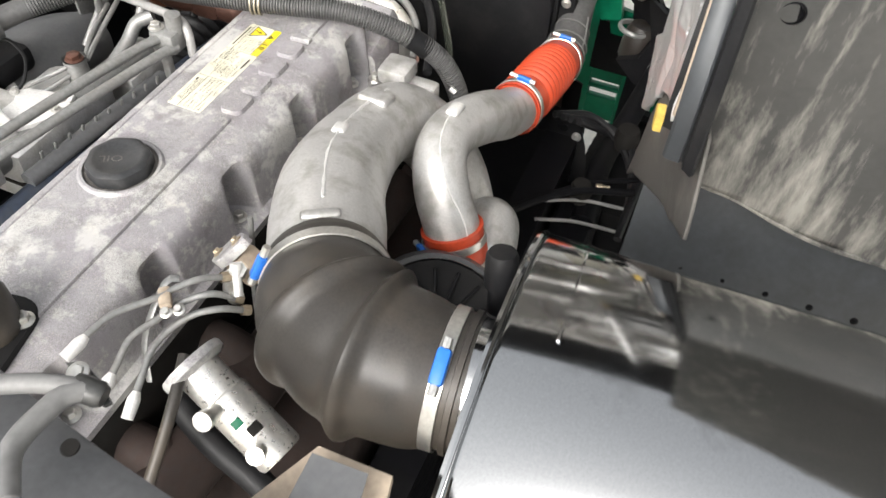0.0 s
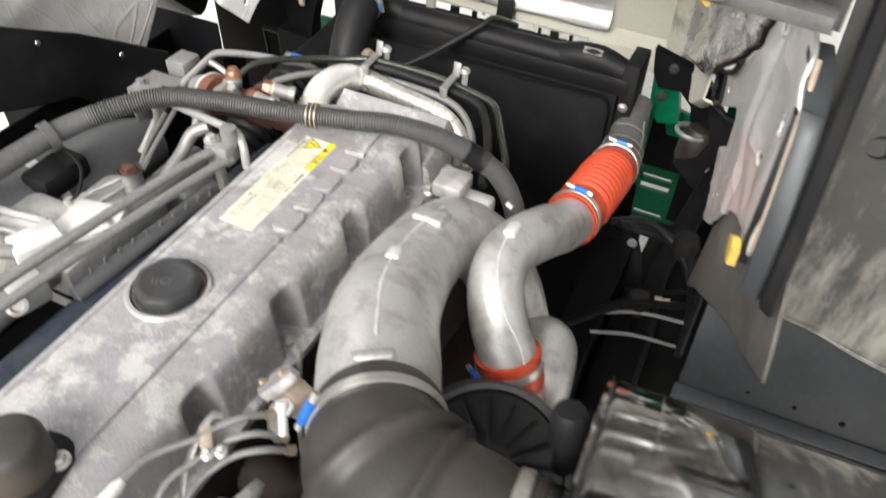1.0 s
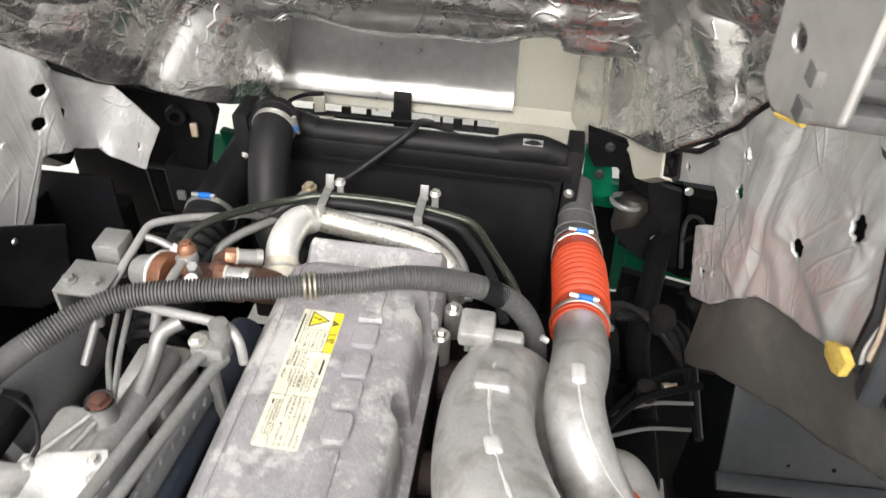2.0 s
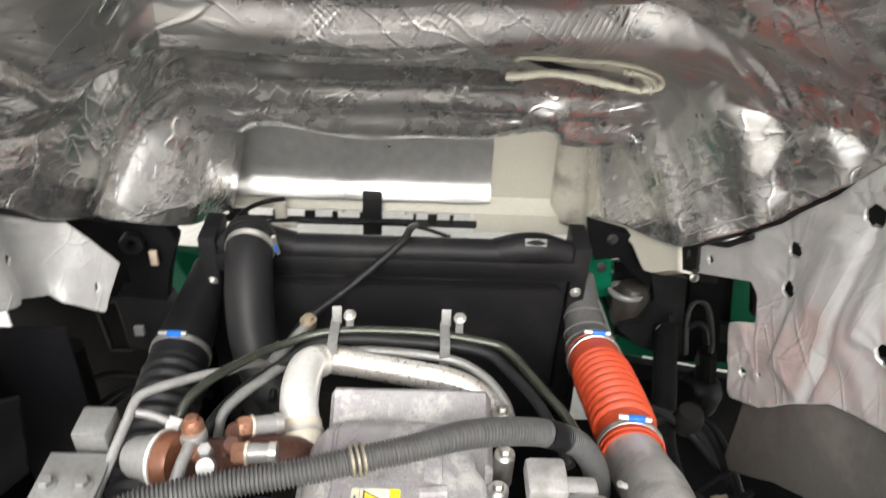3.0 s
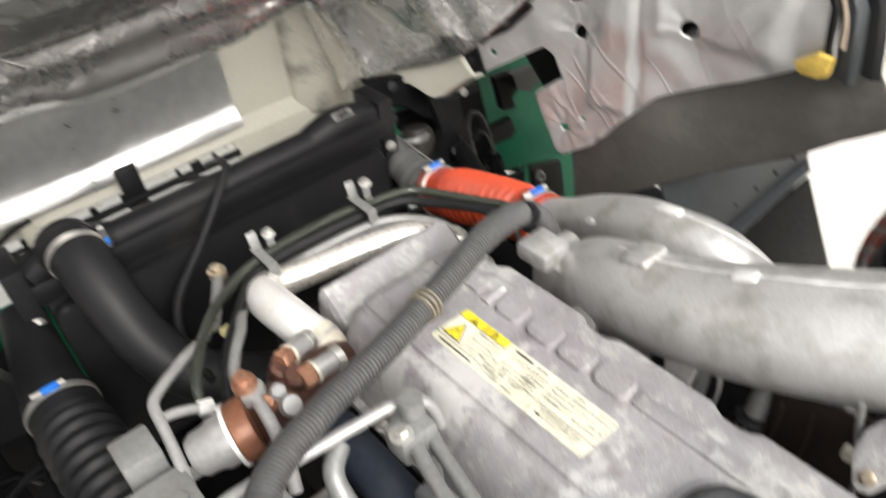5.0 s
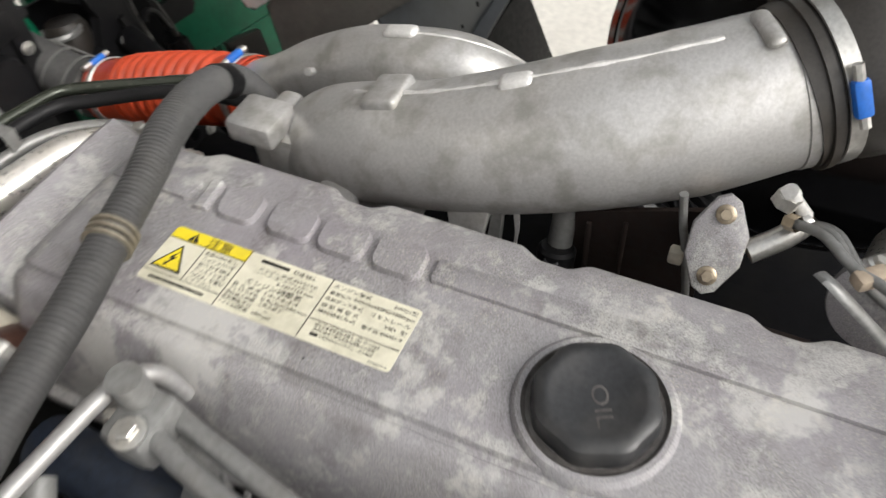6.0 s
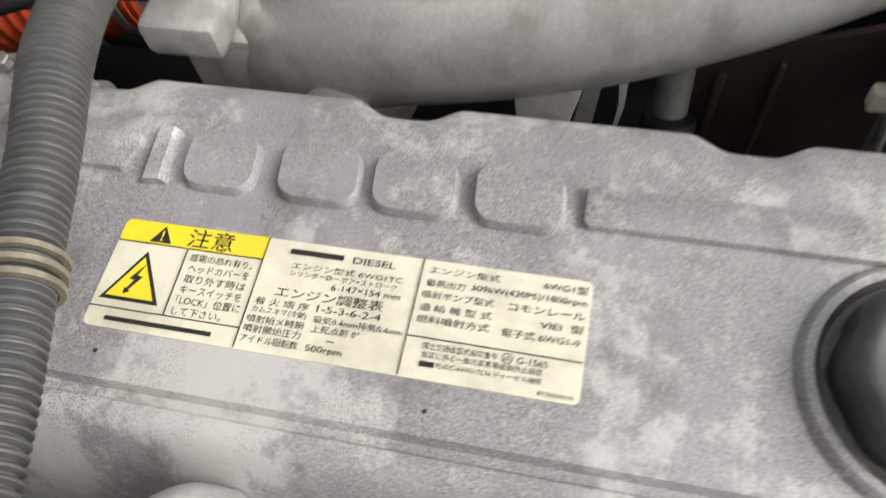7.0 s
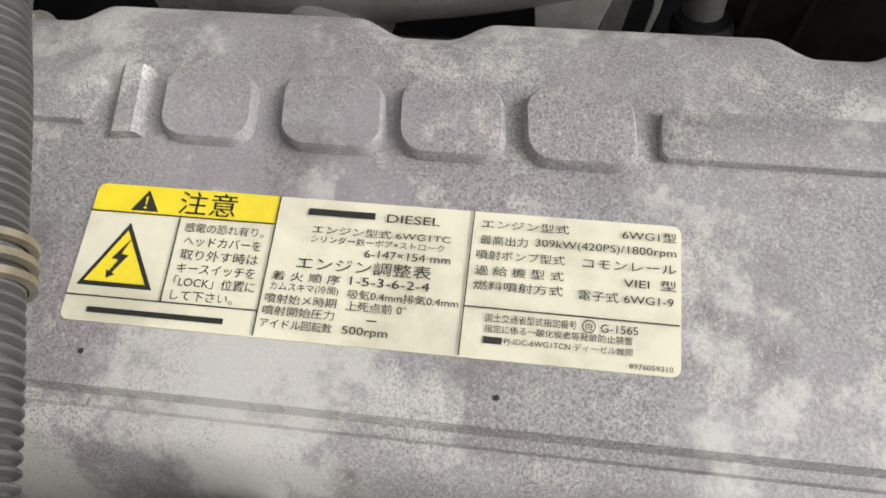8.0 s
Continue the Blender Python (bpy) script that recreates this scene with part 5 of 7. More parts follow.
returns = (([(0.240, -0.372, 1.290), (0.222, -0.395, 1.303), (0.200, -0.420, 1.300), (0.190, -0.440, 1.300), (0.160, -0.483, 1.303), (0.152, -0.515, 1.303), (0.148, -0.540, 1.300)], 0.0046),
           ([(0.262, -0.382, 1.268), (0.240, -0.402, 1.290), (0.212, -0.425, 1.285), (0.196, -0.450, 1.276), (0.178, -0.490, 1.270), (0.180, -0.525, 1.258), (0.182, -0.550, 1.250)], 0.0046),
           ([(0.276, -0.388, 1.258), (0.255, -0.410, 1.276), (0.226, -0.432, 1.272), (0.208, -0.460, 1.262), (0.204, -0.490, 1.256), (0.212, -0.525, 1.246), (0.218, -0.553, 1.236)], 0.0046))
for pts, r in returns:
    ln = thing("return_line", pts[2], "thin bent grey fuel return line with a pale end fitting", "fuel line", "fuel return lines")
    part("tube", sweep(pts, r, 12, 0.006), M_TUBE, ln)
    part("end_fitting", join(lathe([(0.0075, -0.018), (0.0085, 0.006), (0.005, 0.016)], axis_pose(pts[-1], Vector(pts[-2]) - Vector(pts[-1])), 10)), M_WELD, ln, "pale end fitting")
    part("nut", lathe([(0.0075, -0.006), (0.0075, 0.006), (0, 0.006)], axis_pose(pts[0], Vector(pts[0]) - Vector(pts[1])), 6), M_BRASS, ln)
lb = thing("line_bracket", (0.19, -0.43, 1.24), "bent steel bracket with bolts holding the return lines", "pipe bracket")
part("strip", sweep([(0.190, -0.400, 1.292), (0.178, -0.415, 1.292), (0.176, -0.470, 1.245), (0.196, -0.505, 1.20)], 0.006, 8, 0.01, flat=0.4), M_TUBE, lb)
part("clip", box(0.016, 0.030, 0.014, 0.004, pose(0.196, -0.436, 1.297, 0, 0, 40)), M_BEIGE, lb)
for p in ((0.206, -0.450, 1.290), (0.218, -0.440, 1.290)):
    part("bolt", bolt(p, (0.1, -0.3, 1), 0.0055, 0.008), M_STEEL, lb)
valve = thing("solenoid_valve", (0.31, -0.50, 1.2), "silver cylindrical solenoid valve bolted to a cast flange", "solenoid valve")
SV = axis_pose((0.249, -0.470, 1.212), (0.138, -0.033, -0.067))
part("can", lathe([(0.030, 0.0), (0.030, 0.045), (0.033, 0.048), (0.033, 0.150), (0.030, 0.155), (0.0, 0.156)], SV, 36), M_HEATPIPE, valve)
part("flange", lathe([(0.0, -0.016), (0.044, -0.016), (0.046, -0.012), (0.046, -0.004), (0.040, 0.0), (0.03, 0.002)], SV, 36), M_COVER, valve, "dusty cast flange")
part("stub", join(lathe([(0.010, 0.02), (0.010, 0.055), (0.013, 0.056), (0.013, 0.066), (0, 0.067)], SV @ Matrix.Translation((0, 0, 0.055)) @ Matrix.Rotation(radians(-90), 4, "Y") @ Matrix.Rotation(radians(-40), 4, "X"), 16)), M_STEEL, valve)
part("stub", join(lathe([(0.009, 0.02), (0.009, 0.045), (0.012, 0.046), (0.012, 0.054), (0, 0.055)], SV @ Matrix.Translation((0, 0, 0.13)) @ Matrix.Rotation(radians(-90), 4, "Y") @ Matrix.Rotation(radians(-50), 4, "X"), 16)), M_STEEL, valve)
part("port", lathe([(0.010, 0.025), (0.010, 0.040), (0.006, 0.041), (0.006, 0.03)], SV @ Matrix.Translation((0, 0, 0.135)) @ Matrix.Rotation(radians(90), 4, "Y") @ Matrix.Rotation(radians(60), 4, "X"), 16), M_STEEL, valve)
part("paint_mark", box(0.014, 0.003, 0.012, 0.001, SV @ Matrix.Rotation(radians(35), 4, "Z") @ Matrix.Translation((0, 0.0325, 0.085))), M_GREEN, valve, "green paint mark")
# a thin dark box paints the recess's shade onto the can
part("recess", box(0.018, 0.003, 0.014, 0.001, SV @ Matrix.Rotation(radians(15), 4, "Z") @ Matrix.Translation((0, 0.0325, 0.105))), M_DARK, valve, "dark square patch for a shaded recess")
single("black_drain_hose", sweep([(0.216, -0.490, 1.150), (0.250, -0.503, 1.122), (0.290, -0.513, 1.100), (0.363, -0.526, 1.068), (0.45, -0.56, 1.01)], 0.020, 16), M_HOSE, (0.3, -0.53, 1.17), "black rubber drain hose", "rubber hose")
single("black_thin_hose", sweep([(0.235, -0.47, 1.24), (0.255, -0.53, 1.22), (0.262, -0.60, 1.17), (0.26, -0.7, 1.08)], 0.008, 12), M_RUBBER, (0.25, -0.53, 1.2), "thin black rubber hose", "rubber hose")

dip = thing("dipstick_tube", (0.215, -0.27, 1.2), "thin grey dipstick tube with a pale clip", "metal tube")
part("tube", sweep([(0.222, -0.280, 1.308), (0.222, -0.286, 1.27), (0.222, -0.294, 1.235), (0.222, -0.307, 1.155), (0.22, -0.31, 1.05)], 0.004, 10, 0.01), M_TUBE, dip)
part("clip", box(0.012, 0.014, 0.018, 0.003, pose(0.220, -0.287, 1.230)), M_BEIGEPALE, dip, "pale plastic clip")

# ---- near guard plate, its hose and the beige box ----
guard = thing("noise_shield", (0.35, -0.75, 1.5), "dark grey moulded noise shield with a round hole", "engine shield")
gb = bmesh.new()
gpts = []
for i in range(15):
    u = i / 14
    gpts.append((0.20 + 0.36 * u, -0.655 - 0.02 * math.sin(u * 3.1) - 0.05 * u * u, 1.555 - 0.03 * u))
rows = []
for x, y, z in gpts:
    rows.append([gb.verts.new(v) for v in ((x - 0.004, y + 0.006, z - 0.13), (x, y, z - 0.03), (x, y - 0.004, z - 0.008), (x, y - 0.02, z), (x + 0.01, y - 0.10, z + 0.012), (x + 0.02, y - 0.22, z + 0.02))])
for a, b in zip(rows, rows[1:]):
    for i in range(5):
        gb.faces.new((a[i], a[i + 1], b[i + 1], b[i]))
shield_ob = part("shell", gb, M_GUARD, guard)
# the hole is a dark disc on the shell, its depth only colour
part("hole_disc", lathe([(0.0065, 0.0), (0.0065, 0.002), (0.0, 0.001)], axis_pose((0.398, -0.712, 1.572), (0, -0.1, 1)), 24), M_DARK, guard)
nh = thing("noise_shield_hose", (0.3, -0.66, 1.57), "grey hose running over the noise shield", "hose")
part("hose", sweep([(0.376, -0.668, 1.566), (0.372, -0.673, 1.57), (0.366, -0.684, 1.573), (0.365, -0.701, 1.576), (0.365, -0.719, 1.578), (0.369, -0.733, 1.58), (0.379, -0.746, 1.582), (0.397, -0.764, 1.584)], 0.0085, 14, 0.003, lambda s, l: 0.0007 * math.cos(s * 2 * math.pi / 0.005) * smooth01(s, 0.10, 0.11)), M_CONDUITPALE, nh)
part("hose", sweep([(0.296, -0.704, 1.57), (0.316, -0.693, 1.57), (0.343, -0.681, 1.572), (0.365, -0.674, 1.572), (0.376, -0.669, 1.566)], 0.0078, 14, 0.004), M_CONDUITPALE, nh)
part("union", lathe([(0, -0.012), (0.0095, -0.012), (0.0105, -0.006), (0.0105, 0.008), (0.008, 0.012), (0, 0.012)], axis_pose((0.376, -0.669, 1.566), (0.9, 0.1, -0.2)), 18), M_TUBEDARK, nh)
part("bracket", plate3([(0.334, -0.652, 1.552), (0.347, -0.647, 1.556), (0.373, -0.658, 1.56), (0.39, -0.666, 1.552), (0.386, -0.671, 1.552), (0.369, -0.665, 1.556)], 0.004, 0.001), M_TUBEDARK, nh, "worn dark steel bracket")
part("bracket_bolt", bolt((0.354, -0.658, 1.56), (0, -0.2, 1), 0.006, 0.005), M_STEEL, nh)
bx = thing("beige_cover", (0.55, -0.63, 1.4), "dusty beige plastic cover with a dark grey panel", "plastic cover")
part("shell", plate3([(0.48, -0.66, 1.44), (0.515, -0.592, 1.452), (0.585, -0.588, 1.445), (0.60, -0.66, 1.43), (0.58, -0.75, 1.42), (0.48, -0.75, 1.42)], 0.03, 0.008), M_BEIGE, bx)
part("panel", plate3([(0.523, -0.612, 1.484), (0.573, -0.608, 1.479), (0.588, -0.70, 1.466), (0.523, -0.70, 1.466)], 0.004, 0.002), M_GUARD, bx)

# ---- tilted cab floor: foil-covered shell ----
S2 = 2 ** 0.5


def floor_point(x, s, h):
    """x across, s up the tilted floor, h out of it towards the engine."""
    return Vector((x, 1.0 - (s + h) / S2, 1.33 + (s - h) / S2))


def along(table, s):
    """Smooth value of a short table (s, value)."""
    if s <= table[0][0]:
        return table[0][1]
    for (a, va), (b, vb) in zip(table, table[1:]):
        if s <= b:
            return va + (vb - va) * smooth01(s, a, b)
    return table[-1][1]


# tunnel section: inner corners and lower edges of the two side walls
CORNER_L = [(-0.40, -0.43), (-0.07, -0.411), (0.33, -0.40), (0.58, -0.345), (0.70, -0.32), (0.78, -0.325), (0.95, -0.52), (1.15, -0.90)]
CORNER_R = [(-0.235, 0.43), (-0.04, 0.45), (0.30, 0.455), (0.50, 0.41), (0.70, 0.34), (0.86, 0.31), (1.0, 0.40), (1.15, 0.62)]
EDGE_L = [(-0.40, -0.46), (0.0, -0.455), (0.22, -0.556), (0.27, -0.568), (0.36, -0.594), (0.57, -0.636), (0.72, -0.69), (0.90, -0.88), (1.15, -1.12)]
EDGE_R = [(-0.235, 0.457), (0.216, 0.562), (0.34, 0.611), (0.58, 0.647), (0.70, 0.662), (0.84, 0.70), (1.0, 0.82), (1.15, 1.0)]
DROP_L = [(-0.40, 0.086), (0.18, 0.225), (0.36, 0.262), (0.57, 0.27), (0.84, 0.29), (1.15, 0.30)]
DROP_R = [(-0.235, 0.104), (0.216, 0.244), (0.34, 0.238), (0.58, 0.221), (0.70, 0.203), (1.15, 0.20)]


ROLLS = [(-0.02, -0.17), (0.06, -0.006), (0.085, 0.010), (0.105, 0.014), (0.16, -0.020), (0.21, -0.052), (0.27, -0.068), (0.33, -0.070), (0.37, -0.064), (0.42, -0.050), (0.485, 0.010), (0.508, 0.020), (0.530, 0.016), (0.600, -0.020), (0.66, -0.024), (0.74, -0.010), (0.80, -0.022), (1.15, 0.03)]


def bell(v, mid, wide):
    return math.exp(-((v - mid) / wide) ** 2)


def hump(s, a, b, power):
    return math.sin(math.pi * min(1, max(0, (s - a) / (b - a)))) ** power


def lip_at(x):
    """Where the lining ends above the cross beam, up the floor; it drops down the jambs at both ends."""
    mid = 0.012 + 0.050 * bell(x, -0.27, 0.09) + 0.085 * smooth01(x, 0.10, 0.30) + 0.006 * math.sin(x * 23)
    return mid - 0.21 * (1 - smooth01(x, -0.405, -0.325)) - 0.24 * smooth01(x, 0.33, 0.44)


def floor_height(x, s):
    sway = 0.010 * math.sin(x * 8.0 + 0.6) - 0.022 * bell(x, -0.02, 0.11) + 0.016 * bell(x, -0.28, 0.10)
    q = s - sway * smooth01(s, 0.3, 0.45)
    rolls = along(ROLLS, q)
    d = s - lip_at(x)
    if -0.33 < x < 0.34 and s < 0.2:
        tuck = -0.075 * (1 - smooth01(d, -0.004, 0.028)) - 0.004 + 0.004 * smooth01(d, 0.03, 0.09)
        k = smooth01(x, -0.34, -0.30) * (1 - smooth01(x, 0.29, 0.33))
        rolls += (max(tuck, -0.085) - rolls) * k * (1 - smooth01(d, 0.045, 0.095))
    sag = 0.007 * noise.noise(Vector((x * 2.6, s * 3, 1.3))) + 0.0035 * noise.noise(Vector((x * 7, s * 9, 7.7)))
    fold = 0.0022 * abs(noise.noise(Vector((x * 9, s * 6, 4.1))))
    fans = 0.0
    for mid, wide, lean, pitch, high, row in ((-0.17, 0.085, -0.72, 0.0165, 0.0026, 0.565), (0.10, 0.085, 0.62, 0.017, 0.0026, 0.565), (0.27, 0.07, 0.42, 0.021, 0.0022, 0.55), (-0.02, 0.05, 0.85, 0.013, 0.0012, 0.545), (0.13, 0.06, 1.35, 0.016, 0.0014, 0.19), (-0.16, 0.05, 1.2, 0.014, 0.0012, 0.23)):
        near = bell(x, mid, wide) * bell(s, row, 0.042)
        if near > 0.02:
            wobble = 0.016 * noise.noise(Vector((x * 9, s * 7, mid)))
            wave = math.sin(2 * math.pi * (x * math.cos(lean) - (s - 0.47) * math.sin(lean) + wobble) / pitch)
            some = smooth01(noise.noise(Vector((x * 11, s * 5, mid * 9))), -0.25, 0.3)
            fans += 1.15 * high * near * some * (1 - 2 * (1 - abs(wave)) ** 3)
    dents = 0.0
    if x > 0.2 and s > 0.4:
        d = noise.noise(Vector((x * 7 + s * 5, s * 8 - x * 3, 2.2)))
        dents = 0.034 * smooth01(d, 0.02, 0.40) * smooth01(x, 0.25, 0.34) * smooth01(s, 0.50, 0.60)
    # long soft dips pressed into the upper panel
    upper = smooth01(s, 0.68, 0.78) * (0.010 * noise.noise(Vector((x * 4 + s * 2, s * 5, 9.1))) - 0.012 * bell(x, -0.13, 0.035) * bell(s, 0.86, 0.03))
    shallow = 0.034 * smooth01(x, 0.12, 0.40) * bell(s, 0.365, 0.06)
    low = 0.016 * bell(s, 0.50, 0.05) * smooth01(x, 0.12, 0.25) * (1 - smooth01(x, 0.43, 0.5))
    return rolls + sag + fold + fans - dents + upper + shallow - low


def wall_point(side, t, s):
    """Side wall of the tunnel, t from its inner corner (0) to its lower edge (1)."""
    corner, edge, drop = (CORNER_L, EDGE_L, DROP_L) if side < 0 else (CORNER_R, EDGE_R, DROP_R)
    x0, x1, h1 = along(corner, s), along(edge, s), along(drop, s)
    h0 = floor_height(x0, max(s, -0.19))
    x = x0 + (x1 - x0) * (1 - (1 - t) ** 1.7)
    h = h0 + (h1 - h0) * t ** (1.45 - 0.75 * smooth01(s, 0.38 if side < 0 else 0.50, 0.62 if side < 0 else 0.72))
    puff = 0.006 * noise.noise(Vector((s * 5, t * 3, 4 + side))) + 0.0015 * abs(noise.noise(Vector((s * 16, t * 9, 6 + side))))
    if side < 0:
        puff += 0.045 * hump(s, -0.40, 0.16, 0.8) * hump(t, -0.1, 1.35, 0.8) + 0.040 * hump(s, 0.20, 0.52, 0.8) * hump(t, 0.15, 1.3, 1.0)
        puff += 0.016 * bell(t, 0.12, 0.05) * smooth01(s, 0.42, 0.55) + 0.018 * bell(t, 0.42, 0.05) * smooth01(s, 0.40, 0.6)
        puff -= 0.016 * bell(s, 0.185, 0.03) * smooth01(t, 0.1, 0.4)
        puff += 0.009 * math.sin(2 * math.pi * (2.7 * t + 0.12 * math.sin(6 * s))) * smooth01(s, 0.34, 0.55) + 0.004 * math.sin(2 * math.pi * (6.3 * t + 0.2 * math.sin(9 * s))) * smooth01(s, 0.4, 0.6)
    else:
        puff += 0.016 * bell(s, -0.10, 0.025) * smooth01(t, 0.15, 0.4) + 0.018 * bell(s, 0.16, 0.035) * smooth01(t, 0.2, 0.5)
        puff += 0.022 * hump(s, 0.22, 0.44, 0.9) * hump(t, 0.1, 1.1, 1.0) - 0.02 * bell(s, 0.52 - 0.12 * t, 0.035)
        puff += 0.0022 * math.sin(2 * math.pi * (s * 0.8 + t * 0.12) / 0.024) * bell(s, 0.55, 0.08) * bell(t, 0.45, 0.22)
        puff -= 0.030 * smooth01(noise.noise(Vector((s * 9 + t * 2.2, t * 3.5 - s * 4, 8.8))), 0.0, 0.45) * smooth01(s, 0.34, 0.46)
    puff *= min(1, 4 * t) * min(1, 5 * (1.08 - t))
    return floor_point(x - side * puff, s, h)


floor_bm = bmesh.new()
NU, NS, WALL = 640, 400, 120
grid = []
for j in range(NS + 1):
    row = []
    for i in range(NU + 1):
        if i <= WALL:
            t = (WALL - i) / WALL
            low = -0.15 - 0.25 * t
            s = low + (1.15 - low) * j / NS
            row.append(floor_bm.verts.new(wall_point(-1, t, s)))
        elif i >= NU - WALL:
            t = (i - NU + WALL) / WALL
            low = -0.14 - 0.095 * t
            s = low + (1.15 - low) * j / NS
            row.append(floor_bm.verts.new(wall_point(1, t, s)))
        else:
            u = (i - WALL) / (NU - 2 * WALL)
            x = -0.411 + 0.861 * u
            low = lip_at(x) + (0.048 * (1 - smooth01(u, 0, 0.02)) - 0.0 if u < 0.02 else 0.0)
            s = low + (1.15 - low) * j / NS
            xl, xr = along(CORNER_L, s), along(CORNER_R, s)
            x = xl + (xr - xl) * u
            row.append(floor_bm.verts.new(floor_point(x, s, floor_height(x, s))))
    grid.append(row)
for a, b in zip(grid, grid[1:]):
    for i in range(NU):
        floor_bm.faces.new((a[i], a[i + 1], b[i + 1], b[i]))
cab = thing("cab_underside", (0, 0.9, 1.5), "underside of the tilted truck cab lined with crumpled silver foil insulation", "truck cab")
lining = part("foil_lining", floor_bm, M_FOIL, cab, "crumpled silver foil insulation")
solid = lining.modifiers.new("thick", "SOLIDIFY")
solid.thickness, solid.offset = 0.008, -1


def band(table, side, wide, push):
    """A strip that carries the wall on below its lower edge."""
    bm = bmesh.new()
    rows = []
    for s0 in table:
        p = wall_point(side, 1.0, s0)
        w = wide(s0)
        out = Vector((0, -1, -1)).normalized()
        rows.append([bm.verts.new(p + Vector((side * push, 0, 0)) - out * 0.012), bm.verts.new(p + Vector((side * push, 0, 0)) + out * w), bm.verts.new(p + Vector((side * (push + 0.025), 0, 0)) + out * (w + 0.006))])
    for a, b in zip(rows, rows[1:]):
        for i in range(2):
            bm.faces.new((a[i], a[i + 1], b[i + 1], b[i]))
    return bm


flange = part("side_flange", band([-0.25 + 0.38 * i / 30 for i in range(31)], 1, lambda s: 0.014 + 0.02 * smooth01(s, -0.22, -0.05) + 0.050 * smooth01(s, -0.045, 0.005) - 0.030 * smooth01(s, 0.0, 0.12), 0.006), M_CREAM, cab, "cream primed steel flange")
flange.modifiers.new("thick", "SOLIDIFY").thickness = 0.006
seal = part("edge_seal", sweep([wall_point(1, 1.0, 0.20 + 0.55 * i / 20) + Vector((0.004, 0, 0)) for i in range(21)], 0.005, 8, 0.01), M_BLACK, cab, "black rubber edge seal")
seal_l = part("edge_seal", sweep([wall_point(-1, 1.0, 0.16 + 0.9 * i / 24) + Vector((-0.004, 0, 0)) for i in range(25)], 0.006, 8, 0.01), M_BLACK, cab, "black rubber edge seal")

# cream cross beam with its foil patch
part("cross_beam", join(boxat(-0.62, 0.46, 1.25, 1.40, 1.045, 1.45, 0.004), plate3([(-0.62, 1.25, 1.05), (0.47, 1.25, 1.05), (0.46, 1.215, 1.017), (-0.52, 1.215, 1.017)], 0.006)), M_CREAM, cab, "cream primed steel cross beam")
part("lower_lip", plate3([(0.185, 1.215, 1.018), (0.46, 1.215, 1.018), (0.45, 1.204, 0.968), (0.185, 1.204, 0.968)], 0.012), M_CREAM, cab)
for x0, x1 in ((-0.46, -0.41), (-0.345, -0.325), (-0.262, -0.235), (-0.19, -0.176), (-0.118, -0.06), (0.022, 0.03), (0.06, 0.085), (0.118, 0.128)):
    part("bridge", boxat(x0, x1, 1.198, 1.206, 0.990, 1.018, 0.0), M_BLACK, cab)
part("rubber_strip", plate3([(-0.50, 1.205, 0.997), (0.19, 1.205, 1.000), (0.19, 1.198, 0.982), (-0.50, 1.198, 0.979)], 0.006), M_BLACK, cab, "black rubber strip under the beam")
jamb = bmesh.new()
jrow = []
for z in [0.99 + 0.34 * k / 16 for k in range(17)]:
    top = smooth01(z, 1.18, 1.33)
    jrow.append([jamb.verts.new((0.385 + 0.075 * smooth01(q, 0.15, 0.75) - 0.02 * top * q, 1.252 - 0.19 * q ** 1.6 + 0.03 * top, z + 0.03 * q * smooth01(1.1 - z, 0, 0.1))) for q in [k / 12 for k in range(13)]])
for a, b in zip(jrow, jrow[1:]):
    for i in range(12):
        jamb.faces.new((a[i], a[i + 1], b[i + 1], b[i]))
jamb_ob = part("beam_jamb", jamb, M_JAMB, cab, "cream primed curved panel beside the beam")
jamb_ob.modifiers.new("thick", "SOLIDIFY").thickness = -0.006
patch = bmesh.new()
prow = []
for y, z in ((1.243, 1.42), (1.243, 1.34), (1.243, 1.28), (1.242, 1.222), (1.240, 1.18), (1.238, 1.14), (1.236, 1.105), (1.231, 1.087), (1.222, 1.073), (1.212, 1.063), (1.206, 1.058), (1.206, 1.054), (1.24, 1.045)):
    prow.append([patch.verts.new((-0.445 + 0.666 * i / 40, y + 0.0025 * noise.noise(Vector((i * 0.35, z * 30, 0))), z + 0.002 * noise.noise(Vector((i * 0.2, z * 9, 2))))) for i in range(41)])
for a, b in zip(prow, prow[1:]):
    for i in range(40):
        patch.faces.new((a[i], a[i + 1], b[i + 1], b[i]))
part("foil_patch", patch, M_FOILFLAT, cab, "smooth silver foil patch")
part("strap", join(box(0.05, 0.004, 0.06, 0.001, pose(-0.085, 1.198, 1.055, -12, 0, 0)), box(0.05, 0.004, 0.072, 0.001, pose(-0.085, 1.193, 0.990, 4, 0, 0))), M_BLACK, cab, "black rubber strap")
for i in range(9):
    x = -0.33 + i * 0.083
    if abs(x + 0.085) > 0.04:
        part("bolt", bolt((x, 1.226 + 0.002 * (i % 3), 1.005 + 0.004 * (i % 2)), (0, -0.9, 0.4), 0.005, 0.004, 1.3), M_CREAM, cab)


def floor_block(x0, x1, s0, s1, h0, h1):
    bm = box(x1 - x0, s1 - s0, h1 - h0, 0.03)
    bm.transform(Matrix.Translation(floor_point((x0 + x1) / 2, (s0 + s1) / 2, (h0 + h1) / 2)) @ Matrix(((1, 0, 0), (0, -1 / S2, -1 / S2), (0, 1 / S2, -1 / S2))).to_4x4())
    return bm


# unseen block for the cab's bulk, sized for its shade and reflections
part("cab_block", floor_block(-1.15, 1.15, -0.1, 1.48, -1.6, -0.21), M_NEARBLACK, cab, "unseen near-black cab block that shades the engine")
